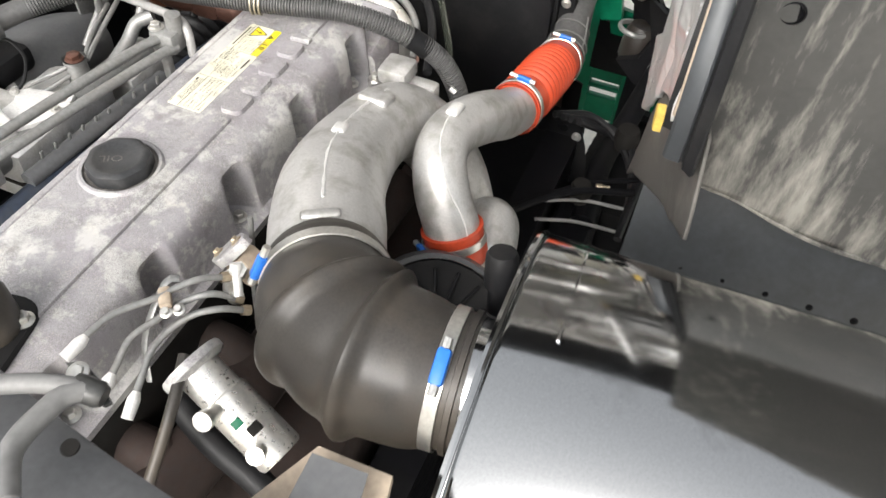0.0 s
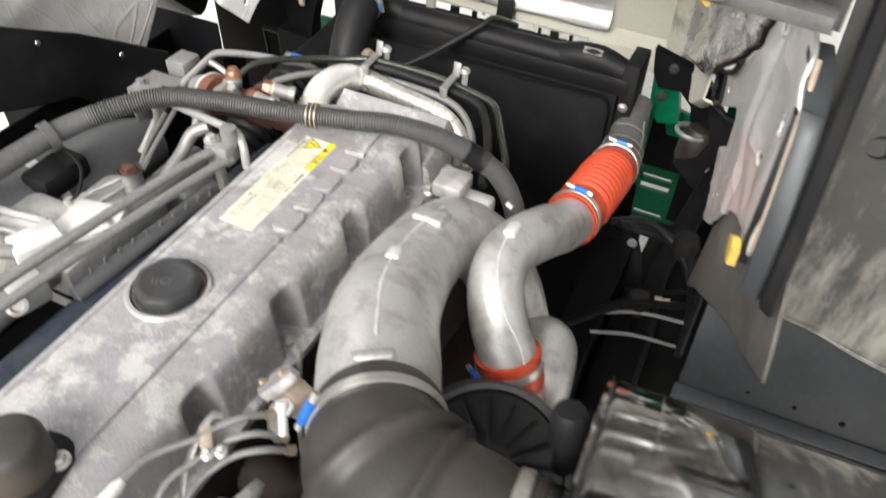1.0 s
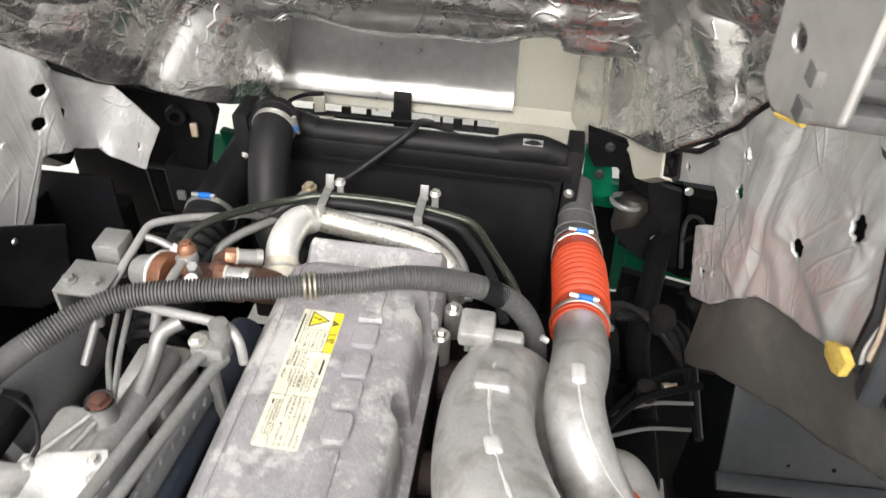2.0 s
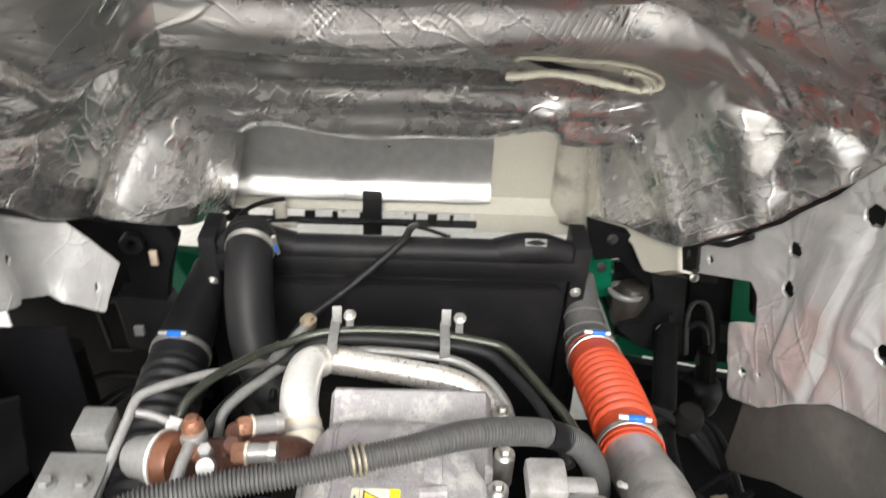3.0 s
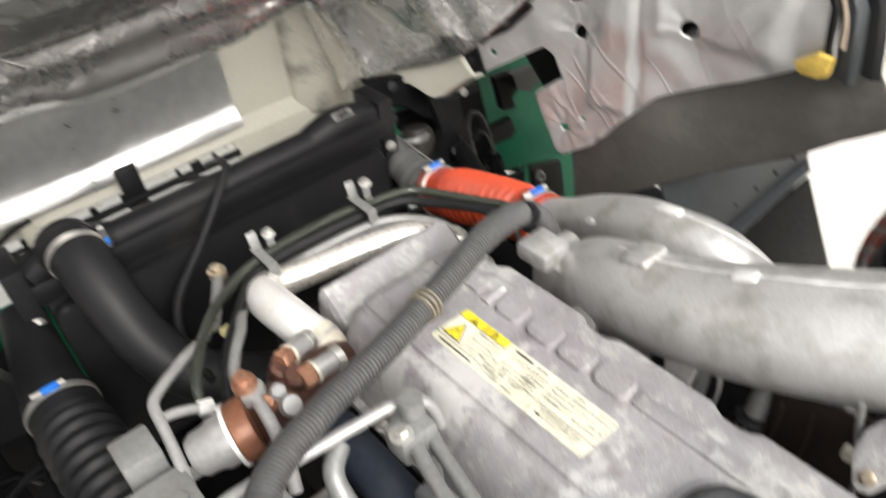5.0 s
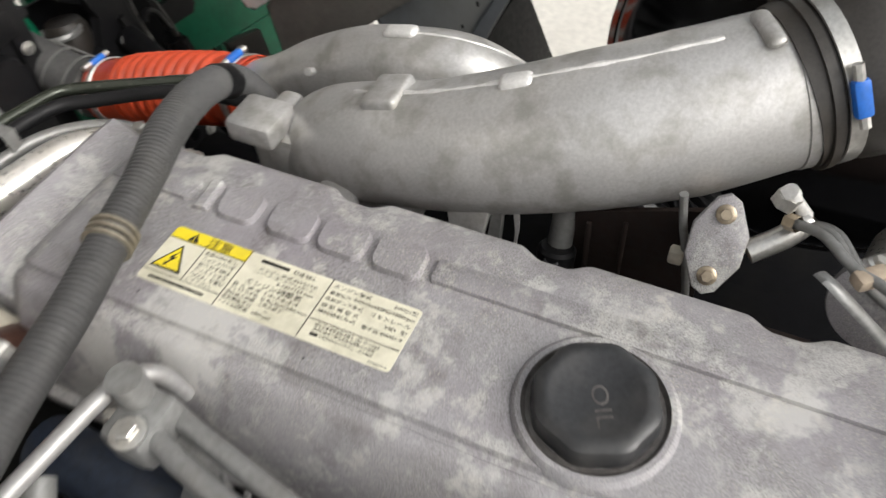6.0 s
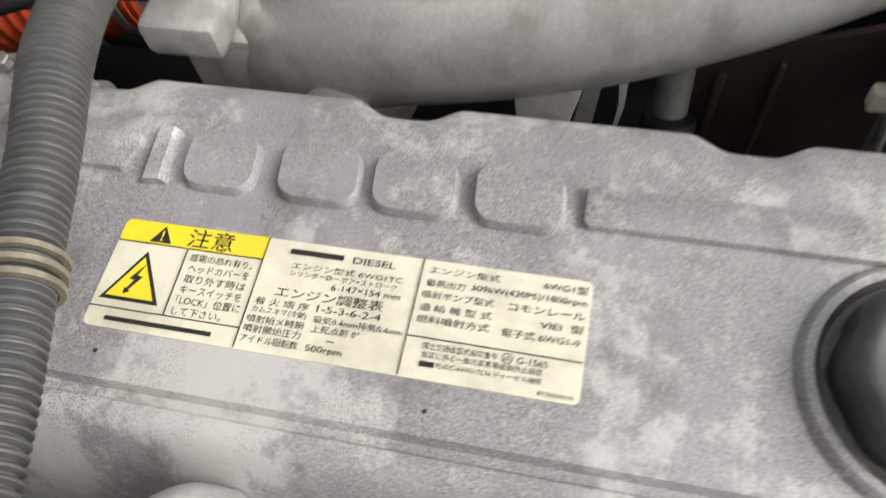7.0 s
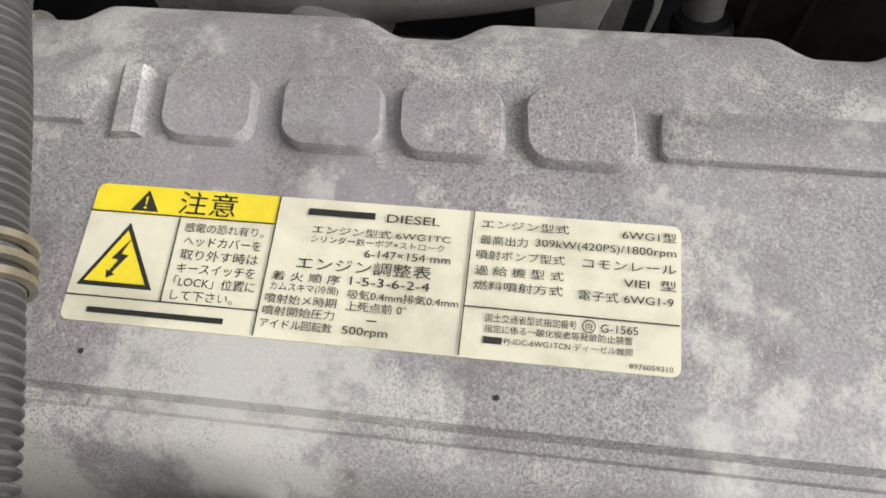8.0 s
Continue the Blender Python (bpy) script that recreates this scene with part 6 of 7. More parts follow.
part("wheelhouse", floor_block(0.775, 1.10, 0.02, 0.72, -0.21, 0.46), M_BLACK, cab, "black plastic wheelhouse")
part("wheelhouse", floor_block(-1.10, -0.775, 0.02, 0.72, -0.21, 0.40), M_BLACK, cab, "black plastic wheelhouse")
part("cable", sweep([(-0.46, 1.19, 0.96), (-0.42, 1.18, 1.02), (-0.36, 1.17, 1.06), (-0.31, 1.19, 1.06)], 0.006, 10), M_BLACK, cab)
part("cable", sweep([(-0.40, 1.17, 0.99), (-0.30, 1.175, 1.005), (-0.18, 1.18, 1.0), (-0.06, 1.18, 1.005), (0.04, 1.175, 0.995), (0.12, 1.17, 0.97)], 0.0055, 10), M_BLACK, cab)
part("cable_clip", boxat(-0.335, -0.305, 1.175, 1.19, 1.0, 1.055, 0.004), M_CREAM, cab)
part("cable_clip", boxat(-0.36, -0.28, 1.165, 1.185, 0.985, 1.0, 0.003), M_CREAM, cab)


part("sleeve", sweep([(0.187, 0.795, 1.574), (0.215, 0.785, 1.58), (0.252, 0.775, 1.59), (0.3, 0.765, 1.59), (0.365, 0.775, 1.575), (0.421, 0.785, 1.56), (0.443, 0.775, 1.566)], 0.011, 14, 0.006, lambda q, l: 0.0012 * math.sin(q * 190) + 0.002 * math.sin(q * 47), flat=0.6), M_PALE, cab, "pale woven cable sleeve")
part("sleeve_edge", sweep([(0.197, 0.765, 1.615), (0.216, 0.745, 1.628), (0.296, 0.735, 1.63), (0.349, 0.725, 1.632), (0.394, 0.72, 1.627), (0.434, 0.74, 1.609), (0.451, 0.755, 1.591), (0.449, 0.765, 1.574), (0.425, 0.77, 1.568)], 0.0055, 12, 0.006, lambda q, l: 0.0008 * math.sin(q * 150), flat=0.7), M_PALE, cab, "pale woven sleeve edge")
part("sleeve_curl", sweep([(0.379, 0.735, 1.613), (0.414, 0.75, 1.6), (0.431, 0.765, 1.579), (0.426, 0.775, 1.564)], 0.005, 10, 0.005), M_PALE, cab)
part("sleeve_curl", sweep([(0.391, 0.735, 1.612), (0.426, 0.75, 1.599), (0.443, 0.765, 1.578), (0.438, 0.775, 1.563)], 0.005, 10, 0.005), M_PALE, cab)
# black plate stands in for the shaded opening of the sleeve
part("sleeve_shade", plate3([(0.212, 0.775, 1.613), (0.357, 0.765, 1.612), (0.387, 0.775, 1.597), (0.255, 0.785, 1.594)], 0.003), M_BLACK, cab, "black plate for the shade inside the sleeve")

# ---- heat shield panels ----


def shield_point(y, z, out=0.0):
    return Vector((0.752 - 0.225 * max(y, 0.27) - 0.06 * min(0.0, y - 0.27) - out, y, z))


def holed_panel(outline, holes, thick, place, relief=None, step=0.008):
    """A pressed panel over a plane (a, b): a fine grid pulled onto its outline and round its holes, bulged by relief."""
    edges = [(Vector(outline[i - 1]), Vector(outline[i])) for i in range(len(outline))]

    def inside(y, z):
        hit = False
        for (ya, za), (yb, zb) in edges:
            if (za > z) != (zb > z) and y < (yb - ya) * (z - za) / (zb - za) + ya:
                hit = not hit
        return hit

    def pulled(y, z):
        best = None
        p = Vector((y, z))
        for a, b in edges:
            d = b - a
            t = min(1, max(0, (p - a).dot(d) / max(d.length_squared, 1e-12)))
            q = a + d * t
            if best is None or (q - p).length < (best - p).length:
                best = q
        return best
    ys = [p[0] for p in outline]
    zs = [p[1] for p in outline]
    y0, z0 = min(ys) - step, min(zs) - step
    ny, nz = int((max(ys) - y0) / step) + 2, int((max(zs) - z0) / step) + 2
    ok = {(i, j): inside(y0 + i * step, z0 + j * step) for i in range(ny + 1) for j in range(nz + 1)}
    bm = bmesh.new()
    verts = {}

    def in_hole(y, z):
        return next((h for h in holes if math.hypot(y - h[0], z - h[1]) < h[2]), None)

    def vert(i, j):
        if (i, j) not in verts:
            y, z = y0 + i * step, z0 + j * step
            if not ok[i, j]:
                y, z = pulled(y, z)
            h = in_hole(y, z)
            if h:
                d = math.hypot(y - h[0], z - h[1]) or 1e-6
                y, z = h[0] + (y - h[0]) * h[2] / d, h[1] + (z - h[1]) * h[2] / d
            verts[i, j] = bm.verts.new(place(y, z, relief(y, z) if relief else 0.0))
        return verts[i, j]
    for i in range(ny):
        for j in range(nz):
            cell = ((i, j), (i + 1, j), (i + 1, j + 1), (i, j + 1))
            if any(ok[c] for c in cell) and any(not in_hole(y0 + c[0] * step, z0 + c[1] * step) for c in cell):
                bm.faces.new([vert(*c) for c in cell])
    bmesh.ops.dissolve_degenerate(bm, dist=1e-5, edges=bm.edges)
    return bm


HOLES_R = [(0.382, 1.563, 0.017), (0.511, 1.415, 0.014), (0.493, 1.349, 0.014), (0.284, 1.397, 0.017), (0.524, 1.132, 0.011), (0.482, 1.164, 0.007), (0.692, 1.264, 0.009), (0.352, 1.605, 0.014), (0.165, 1.53, 0.020)]
OUT_R = [(0.736, 1.269), (0.719, 1.211), (0.572, 1.303), (0.548, 1.288), (0.527, 1.246), (0.577, 1.206), (0.588, 1.195), (0.586, 1.178), (0.548, 1.078), (0.540, 1.066), (0.526, 1.064), (0.454, 1.113), (0.40, 1.18), (0.327, 1.258), (0.181, 1.330), (0.095, 1.378), (0.055, 1.392), (0.042, 1.415), (0.050, 1.49), (0.105, 1.585), (0.15, 1.64), (0.25, 1.67), (0.36, 1.68), (0.43, 1.585), (0.59, 1.40), (0.64, 1.345), (0.66, 1.33), (0.70, 1.305)]


def relief_r(y, z):
    star = 0.0
    for hy, hz, _ in HOLES_R[:5] + HOLES_R[8:]:
        d = math.hypot(y - hy, z - hz)
        star -= 0.0032 * math.exp(-(d / 0.05) ** 2) * (1 + 0.5 * math.sin(9 * math.atan2(z - hz, y - hy)))
    plate = 0.006 * smooth01(y, 0.365, 0.395) * (1 - smooth01(y, 0.462, 0.476)) * smooth01(z, 1.19, 1.215) * (1 - smooth01(z - 0.55 * (0.47 - y), 1.47, 1.50))
    pillow = 0.010 * smooth01(y, 0.10, 0.14) * (1 - smooth01(y, 0.33, 0.355)) * smooth01(z, 1.36, 1.40)
    groove = -0.005 * bell(y, 0.372, 0.008) * smooth01(z, 1.15, 1.2) + 0.006 * bell(z + 0.55 * y, 1.375, 0.010) * (1 - smooth01(y, 0.43, 0.46))
    return plate + pillow + groove + 0.0045 * noise.noise(Vector((y * 15, z * 15, 6.1))) + 0.008 * noise.noise(Vector((y * 7, z * 7, 0.4))) + 0.012 * smooth01(y, 0.30, 0.36) * (1 - smooth01(y, 0.42, 0.47)) * smooth01(z, 1.3, 1.4) + 0.0018 * noise.noise(Vector((y * 22, z * 22, 3.0))) + star


hs = thing("heat_shield", (0.68, 0.4, 1.4), "pressed silver foil heat shield with round holes on the cab side", "heat shield", "heat shields")
panel = part("panel", holed_panel(OUT_R, HOLES_R, 0.003, shield_point, relief_r, 0.0052), M_SHIELD, hs)
sm = panel.modifiers.new("thick", "SOLIDIFY")
sm.thickness, sm.offset = 0.006, 1
part("foam_corner", plate3([shield_point(0.036, 1.420, 0.010), shield_point(0.060, 1.424, 0.012), shield_point(0.092, 1.402, 0.012), shield_point(0.082, 1.386, 0.012), shield_point(0.054, 1.384, 0.010), shield_point(0.040, 1.392, 0.010)], 0.012, 0.003), M_YELLOW, hs, "exposed yellow foam corner")
part("foam_edge", sweep([shield_point(0.036, 1.43, -0.002), shield_point(0.046, 1.49, -0.002), shield_point(0.101, 1.587, -0.002), shield_point(0.146, 1.642, -0.002)], 0.004, 8, 0.01), M_BEIGE, hs, "tan foam edge")


def left_shield(y, z, o):
    """Side panel that turns inwards at its front end, where it faces back and a little up."""
    k = max(0.0, y - 0.56)
    dent = 0.022 * bell(y, 0.525, 0.03) - 0.014 * bell(y, 0.47, 0.025)
    lean = 0.37 * (z - 1.28) * smooth01(y, 0.555, 0.60)
    return Vector((-0.745 + 0.27 * min(y, 0.56) + 0.44 * k + o - dent, min(y, 0.56) + 0.52 * k + lean, z))


OUT_L = [(0.43, 1.303), (0.70, 1.172), (0.755, 1.245), (0.56, 1.395), (0.404, 1.541), (0.2, 1.72), (-0.2, 2.0), (-0.2, 1.49), (0.242, 1.246), (0.357, 1.184), (0.416, 1.285)]
HOLES_L = [(0.458, 1.423, 0.014), (0.44, 1.362, 0.014), (0.517, 1.34, 0.013), (0.68, 1.222, 0.010)]
hl = thing("heat_shield", (-0.6, 0.4, 1.4), "pressed silver foil heat shield with round holes on the cab side", "heat shield", "heat shields")
panel_l = part("panel", holed_panel(OUT_L, HOLES_L, 0.003, left_shield, lambda y, z: 0.008 * noise.noise(Vector((y * 6, z * 6, 5.4))) + 0.002 * noise.noise(Vector((y * 20, z * 20, 1.0)))), M_SHIELD, hl)
sm = panel_l.modifiers.new("thick", "SOLIDIFY")
sm.thickness, sm.offset = 0.006, -1

# hanging pale strip and dark bumper beside the shield
strip = thing("cab_mount_strip", (0.54, 0.2, 1.8), "pale aluminium strip with a hole, ribbed grey channel behind", "metal strip")
st = part("strip", holed_panel([(0.13, 1.69), (0.18, 1.675), (0.215, 1.70), (0.24, 2.05), (0.07, 2.10), (0.07, 1.72)], [(0.175, 1.765, 0.013)], 0.003, lambda y, z, o: Vector((0.545 - 0.3 * (y - 0.2) + o, y, z)), None, 0.006), M_FOILFLAT, strip)
sm = st.modifiers.new("thick", "SOLIDIFY")
sm.thickness = 0.010
part("dark_backing", plate3([(0.59, 0.12, 1.72), (0.57, 0.20, 1.72), (0.57, 0.20, 1.82), (0.59, 0.12, 1.82)], 0.006), M_BLACK, strip)
part("foam_edge", sweep([(0.562, 0.125, 1.69), (0.548, 0.17, 1.676)], 0.005, 8, 0.01), M_YELLOW, strip, "yellow foam edge")
part("channel", plate3([(0.555, 0.20, 1.685), (0.71, 0.20, 1.675), (0.71, 0.20, 1.82), (0.555, 0.20, 1.83)], 0.05, 0.006), M_FENDER, strip, "grey plastic channel")
for z in (1.695, 1.737):
    part("rib", plate3([(0.55, 0.142, z), (0.70, 0.142, z - 0.008), (0.70, 0.142, z + 0.014), (0.55, 0.142, z + 0.022)], 0.03, 0.005), M_FENDER, strip)

bumper = thing("cab_side_bumper", (0.76, 0.0, 1.5), "long dark grey moulded seal strip beside the heat shield", "trim strip")


def rail_along(path, section):
    """A bar of one cross-section (x, y offsets) carried along a path."""
    bm = bmesh.new()
    rows = [[bm.verts.new(Vector(p) + Vector((dx, dy, 0.35 * dy))) for dx, dy in section] for p in path]
    for a, b in zip(rows, rows[1:]):
        for i in range(len(section)):
            j = (i + 1) % len(section)
            bm.faces.new((a[i], a[j], b[j], b[i]))
    bm.faces.new(rows[0])
    bm.faces.new(rows[-1])
    return bm


BAR = [(0.722, 0.022, 1.378), (0.722, 0.026, 1.42), (0.720, 0.034, 1.49), (0.717, 0.082, 1.585), (0.714, 0.100, 1.605)]
part("strip", rail_along(BAR, [(-0.014, -0.006), (-0.010, -0.010), (0.010, -0.012), (0.014, -0.008), (0.014, 0.014), (-0.014, 0.014)]), M_SHEET, bumper, "worn grey face of the strip")
part("end_block", rail_along([(0.714, 0.102, 1.609), (0.708, 0.150, 1.628), (0.700, 0.190, 1.632)], [(-0.014, -0.008), (0.010, -0.012), (0.014, 0.014), (-0.014, 0.014)]), M_SHEET, bumper)
part("lip", rail_along([(0.744, 0.012, 1.385), (0.744, 0.016, 1.42), (0.742, 0.026, 1.49), (0.740, 0.072, 1.60), (0.738, 0.110, 1.69), (0.735, 0.14, 1.80)], [(-0.009, -0.004), (-0.005, -0.018), (0.008, -0.026), (0.012, -0.022), (0.012, 0.016), (-0.009, 0.016)]), M_BLACK, bumper)
part("channel_floor", rail_along([(0.700, 0.045, 1.40), (0.700, 0.052, 1.49), (0.700, 0.105, 1.59)], [(-0.006, 0.0), (0.012, -0.004), (0.012, 0.010), (-0.006, 0.010)]), M_BLACK, bumper)

# rubber flap under the shield
flap_bm = holed_panel([(0.52, 1.06), (0.47, 1.12), (0.40, 1.20), (0.327, 1.28), (0.10, 1.42), (0.02, 1.42), (-0.02, 1.36), (-0.055, 1.30), (0.02, 1.25), (0.10, 1.185), (0.19, 1.135), (0.275, 1.085), (0.36, 1.03), (0.40, 0.99), (0.47, 0.925), (0.50, 0.93)],
                      [], 0.005, lambda y, z, o: Vector((0.762 - 0.225 * y + o, y, z)), lambda y, z: 0.016 * math.sin(y * 16 + z * 5) * smooth01(1.35 - z, 0.0, 0.25))
flap = thing("rubber_flap", (0.7, 0.2, 1.15), "dusty grey rubber flap hanging below the heat shield", "rubber flap", "rubber flaps")
flap_ob = part("sheet", flap_bm, M_FLAP, flap)
for y, z in ((0.16, 1.375), (0.30, 1.29), (0.43, 1.15)):
    part("rivet", lathe([(0.006, 0), (0.005, 0.003), (0, 0.004)], axis_pose((0.758 - 0.225 * y, y, z), (-1, 0, 0)), 12), M_STEEL, flap)
sm = flap_ob.modifiers.new("thick", "SOLIDIFY")
sm.thickness = 0.005

# ---- mudguard and inner wing ----
# the unseen upper part leans over the engine to shape the canister's reflection
mud_bm = holed_panel([(0.758, 1.190), (0.80, 1.184), (0.845, 1.182), (0.93, 1.158), (1.011, 1.141), (1.109, 1.136), (1.17, 1.120), (1.205, 1.135), (1.235, 1.22), (1.27, 1.40), (1.30, 1.75), (1.48, 1.95), (1.50, 2.33), (0.72, 2.10), (0.745, 1.6)],
                     [(0.803, 1.552, 0.016)], 0.006, lambda x, z, o: Vector((x, 0.2 - 0.10 * (z - 1.18) + 0.30 * max(0.0, min(z, 1.8) - 1.5) ** 2 - 0.85 * max(0.0, z - 1.75) + o, z)), lambda x, z: 0.02 * math.sin(x * 7) * smooth01(z, 1.2, 1.5) + 0.004 * noise.noise(Vector((x * 6, z * 6, 0))), 0.02)
mud = thing("cab_mudguard", (1.0, 0.2, 1.6), "dusty dark grey plastic cab mudguard with a pale mud patch", "mudguard")
mud_ob = part("sheet", mud_bm, M_MUD, mud)
part("lower_lip", sweep([(0.758, 0.199, 1.190), (0.845, 0.196, 1.182), (0.93, 0.194, 1.158), (1.011, 0.196, 1.141), (1.109, 0.20, 1.136), (1.17, 0.20, 1.120)], 0.004, 8, 0.02), M_MUD, mud)
# near-black disc paints the dark inside of the mudguard's hole
part("hole_fill", lathe([(0.0175, -0.004), (0.0175, 0.003), (0.015, 0.005), (0.013, 0.002), (0, 0.002)], axis_pose((0.803, 0.148, 1.552), (0, -1, -0.08)), 28), M_NEARBLACK, mud, "near-black disc for the dark inside of the hole")
sm = mud_ob.modifiers.new("thick", "SOLIDIFY")
sm.thickness = 0.006

wing = thing("inner_wing", (1.0, 0.4, 0.9), "blue-grey sheet metal inner wing with rivets along a fold", "inner wing")
part("upper_sheet", plate3([(0.695, 0.35, 1.12), (0.695, 0.235, 0.89), (1.20, 0.255, 0.89), (1.42, 0.40, 1.15)], 0.006, 0.001), M_SHEET, wing)
part("ledge", plate3([(0.69, 0.235, 0.89), (0.69, 0.205, 0.88), (1.17, 0.23, 0.88), (1.20, 0.255, 0.89)], 0.012, 0.002), M_SHEET, wing)
# below the fold the sheet is near-black instead of blue-grey
part("lower_sheet", plate3([(0.70, 0.22, 0.88), (0.70, 0.19, 0.35), (1.47, 0.21, 0.35), (1.16, 0.225, 0.88)], 0.006, 0.001), M_NEARBLACK, wing)
for i in range(6):
    u = (i + 0.4) / 6
    part("rivet", bolt((0.70 + 0.50 * u, 0.249 + 0.018 * u, 0.922), (0.0, -0.85, 0.5), 0.005, 0.004), M_NEARBLACK, wing)
wing_l = thing("inner_wing", (-0.9, 0.5, 0.8), "dark sheet metal inner wing beside the engine", "inner wing")
part("sheet", plate3([(-0.57, 0.53, 1.19), (-0.57, 0.51, 0.35), (-1.4, 0.42, 0.35), (-1.4, 0.42, 1.25)], 0.006, 0.001), M_NEARBLACK, wing_l)
part("side_sheet", plate3([(-0.74, -0.9, 0.40), (-0.74, 0.52, 0.40), (-0.70, 0.52, 1.15), (-0.76, -0.9, 1.15)], 0.006, 0.001), M_NEARBLACK, wing_l)
flap_thing = thing("rubber_flap", (-0.65, 0.2, 1.25), "dark rubber flap hanging below the heat shield", "rubber flap", "rubber flaps")
flap_l = part("sheet", holed_panel([(0.357, 1.20), (0.18, 1.315), (-0.15, 1.49), (-0.15, 1.25), (0.138, 1.19), (0.267, 1.06), (0.33, 1.05)], [], 0.005, lambda y, z, o: Vector((-0.675 + 0.27 * y + o, y, z)), lambda y, z: 0.010 * math.sin(y * 19)),
                M_BLACK, flap_thing)
flap_l.modifiers.new("thick", "SOLIDIFY").thickness = 0.005
for y, z in ((-0.05, 1.40), (0.10, 1.33), (0.25, 1.24)):
    part("rivet", lathe([(0.006, 0), (0.005, 0.003), (0, 0.004)], axis_pose((-0.662 + 0.27 * y, y, z), (1, 0, 0)), 12), M_STEEL, flap_thing)
for y, z in ((0.03, 1.60), (0.20, 1.50), (0.36, 1.36), (0.62, 1.26)):
    part("dimple_rivet", lathe([(0.007, 0), (0.006, 0.003), (0, 0.004)], axis_pose((-0.737 + 0.27 * y, y, z), (1, -0.3, 0)), 12), M_SHIELD, hl)

# ---- latches and green bodywork round the radiator ----
def upright(pts, y, thick, round_by=0.004):
    """A plate across the truck at y, from its (x, z) outline."""
    return plate3([(x, y, z) for x, z in pts], thick, round_by)


latch = thing("cab_latch", (0.55, 0.9, 1.1), "black cab latch with brackets, rubber mount and clips", "cab latch", "cab latches")
part("upper_bracket", upright([(0.407, 1.202), (0.533, 1.167), (0.565, 1.124), (0.604, 1.068), (0.619, 1.031), (0.575, 1.031), (0.544, 1.056), (0.488, 1.111), (0.436, 1.106), (0.416, 1.141)], 0.90, 0.03), M_NEARBLACK, latch)
for at in ((0.462, 0.885, 1.172), (0.52, 0.885, 1.158), (0.45, 0.885, 1.095)):
    part("bracket_bolt", bolt(at, (0, -1, 0.3), 0.008, 0.006), M_HOSE, latch)
part("rubber_mount", lathe([(0, -0.052), (0.034, -0.052), (0.042, -0.035), (0.044, 0.0), (0.042, 0.035), (0.034, 0.052), (0, 0.052)], pose(0.556, 0.95, 0.941, -8, 6, 0), 28), M_FLAPDARK, latch, "brown-black rubber mount")
part("mount_cup", lathe([(0.036, 0.004), (0.042, 0.004), (0.044, -0.002), (0.042, -0.008), (0.036, -0.008)], pose(0.538, 0.945, 0.985, -8, 6, 0), 28, True), M_TUBE, latch, "grey steel mount cup")
# added near-black plate for the unlit space behind the latch
part("dark_backing", upright([(0.512, 1.031), (0.813, 1.003), (0.872, 0.711), (0.74, 0.709), (0.552, 0.8)], 1.0, 0.01, 0.003), M_NEARBLACK, latch)
part("mount_cup", lathe([(0, 0.010), (0.038, 0.010), (0.046, 0.004), (0.046, -0.014), (0.036, -0.018), (0, -0.018)], pose(0.584, 0.945, 0.882, -8, 6, 0), 28), M_TUBEDARK, latch, "dark steel mount cup")
part("side_bracket", upright([(0.557, 1.114), (0.605, 1.08), (0.65, 1.07), (0.689, 0.839), (0.643, 0.834), (0.573, 0.866), (0.518, 0.92), (0.572, 0.939), (0.593, 0.993)], 0.885, 0.022), M_BLACK, latch)
part("lug", upright([(0.625, 0.975), (0.635, 0.98), (0.649, 0.935), (0.638, 0.929)], 0.868, 0.012, 0.002), M_HOSE, latch)
part("bracket_bolt", bolt((0.619, 0.866, 0.932), (0.1, -1, 0.25), 0.012, 0.012), M_TUBE, latch, "worn zinc bolt head")
part("back_plate", upright([(0.678, 1.059), (0.758, 1.051), (0.808, 0.788), (0.784, 0.764), (0.722, 0.793)], 0.935, 0.014, 0.004), M_NEARBLACK, latch)
part("top_bar", upright([(0.656, 1.077), (0.728, 1.07), (0.733, 1.045), (0.661, 1.051)], 0.905, 0.03, 0.003), M_BLACK, latch)
part("bracket_bolt", bolt((0.664, 0.882, 1.077), (0, -1, 0.4), 0.007, 0.006), M_STEEL, latch)
part("hook_link", sweep([(0.704, 0.895, 0.834), (0.688, 0.895, 0.912), (0.681, 0.895, 0.972), (0.693, 0.895, 0.998), (0.718, 0.895, 0.987), (0.739, 0.895, 0.94), (0.759, 0.895, 0.872), (0.768, 0.895, 0.81), (0.751, 0.895, 0.8), (0.734, 0.895, 0.819)], 0.0075, 10, 0.006, flat=0.7), M_TUBEDARK, latch, "worn black hook link")
part("hook_arm", sweep([(0.69, 0.885, 0.926), (0.704, 0.885, 0.942), (0.727, 0.885, 0.924), (0.744, 0.885, 0.876)], 0.007, 10, 0.006), M_HOSE, latch)
part("cross_arm", upright([(0.791, 0.882), (0.882, 0.882), (0.9, 0.832), (0.885, 0.815), (0.801, 0.825)], 0.95, 0.02, 0.004), M_BLACK, latch)
part("side_block", upright([(0.85, 1.009), (0.918, 1.003), (0.94, 0.951), (0.91, 0.925), (0.921, 0.889), (0.876, 0.9)], 0.97, 0.03, 0.006), M_DARK, latch)
part("side_block", upright([(0.875, 1.023), (0.956, 1.015), (0.977, 0.957), (0.94, 0.947), (0.893, 0.973)], 0.93, 0.03, 0.008), M_FLAPDARK, latch)
# plate added to hide a bright sliver of ground under the hose
part("gap_cover", upright([(0.395, 0.82), (0.445, 0.80), (0.452, 0.55), (0.395, 0.55)], 0.905, 0.008, 0.003), M_NEARBLACK, latch)
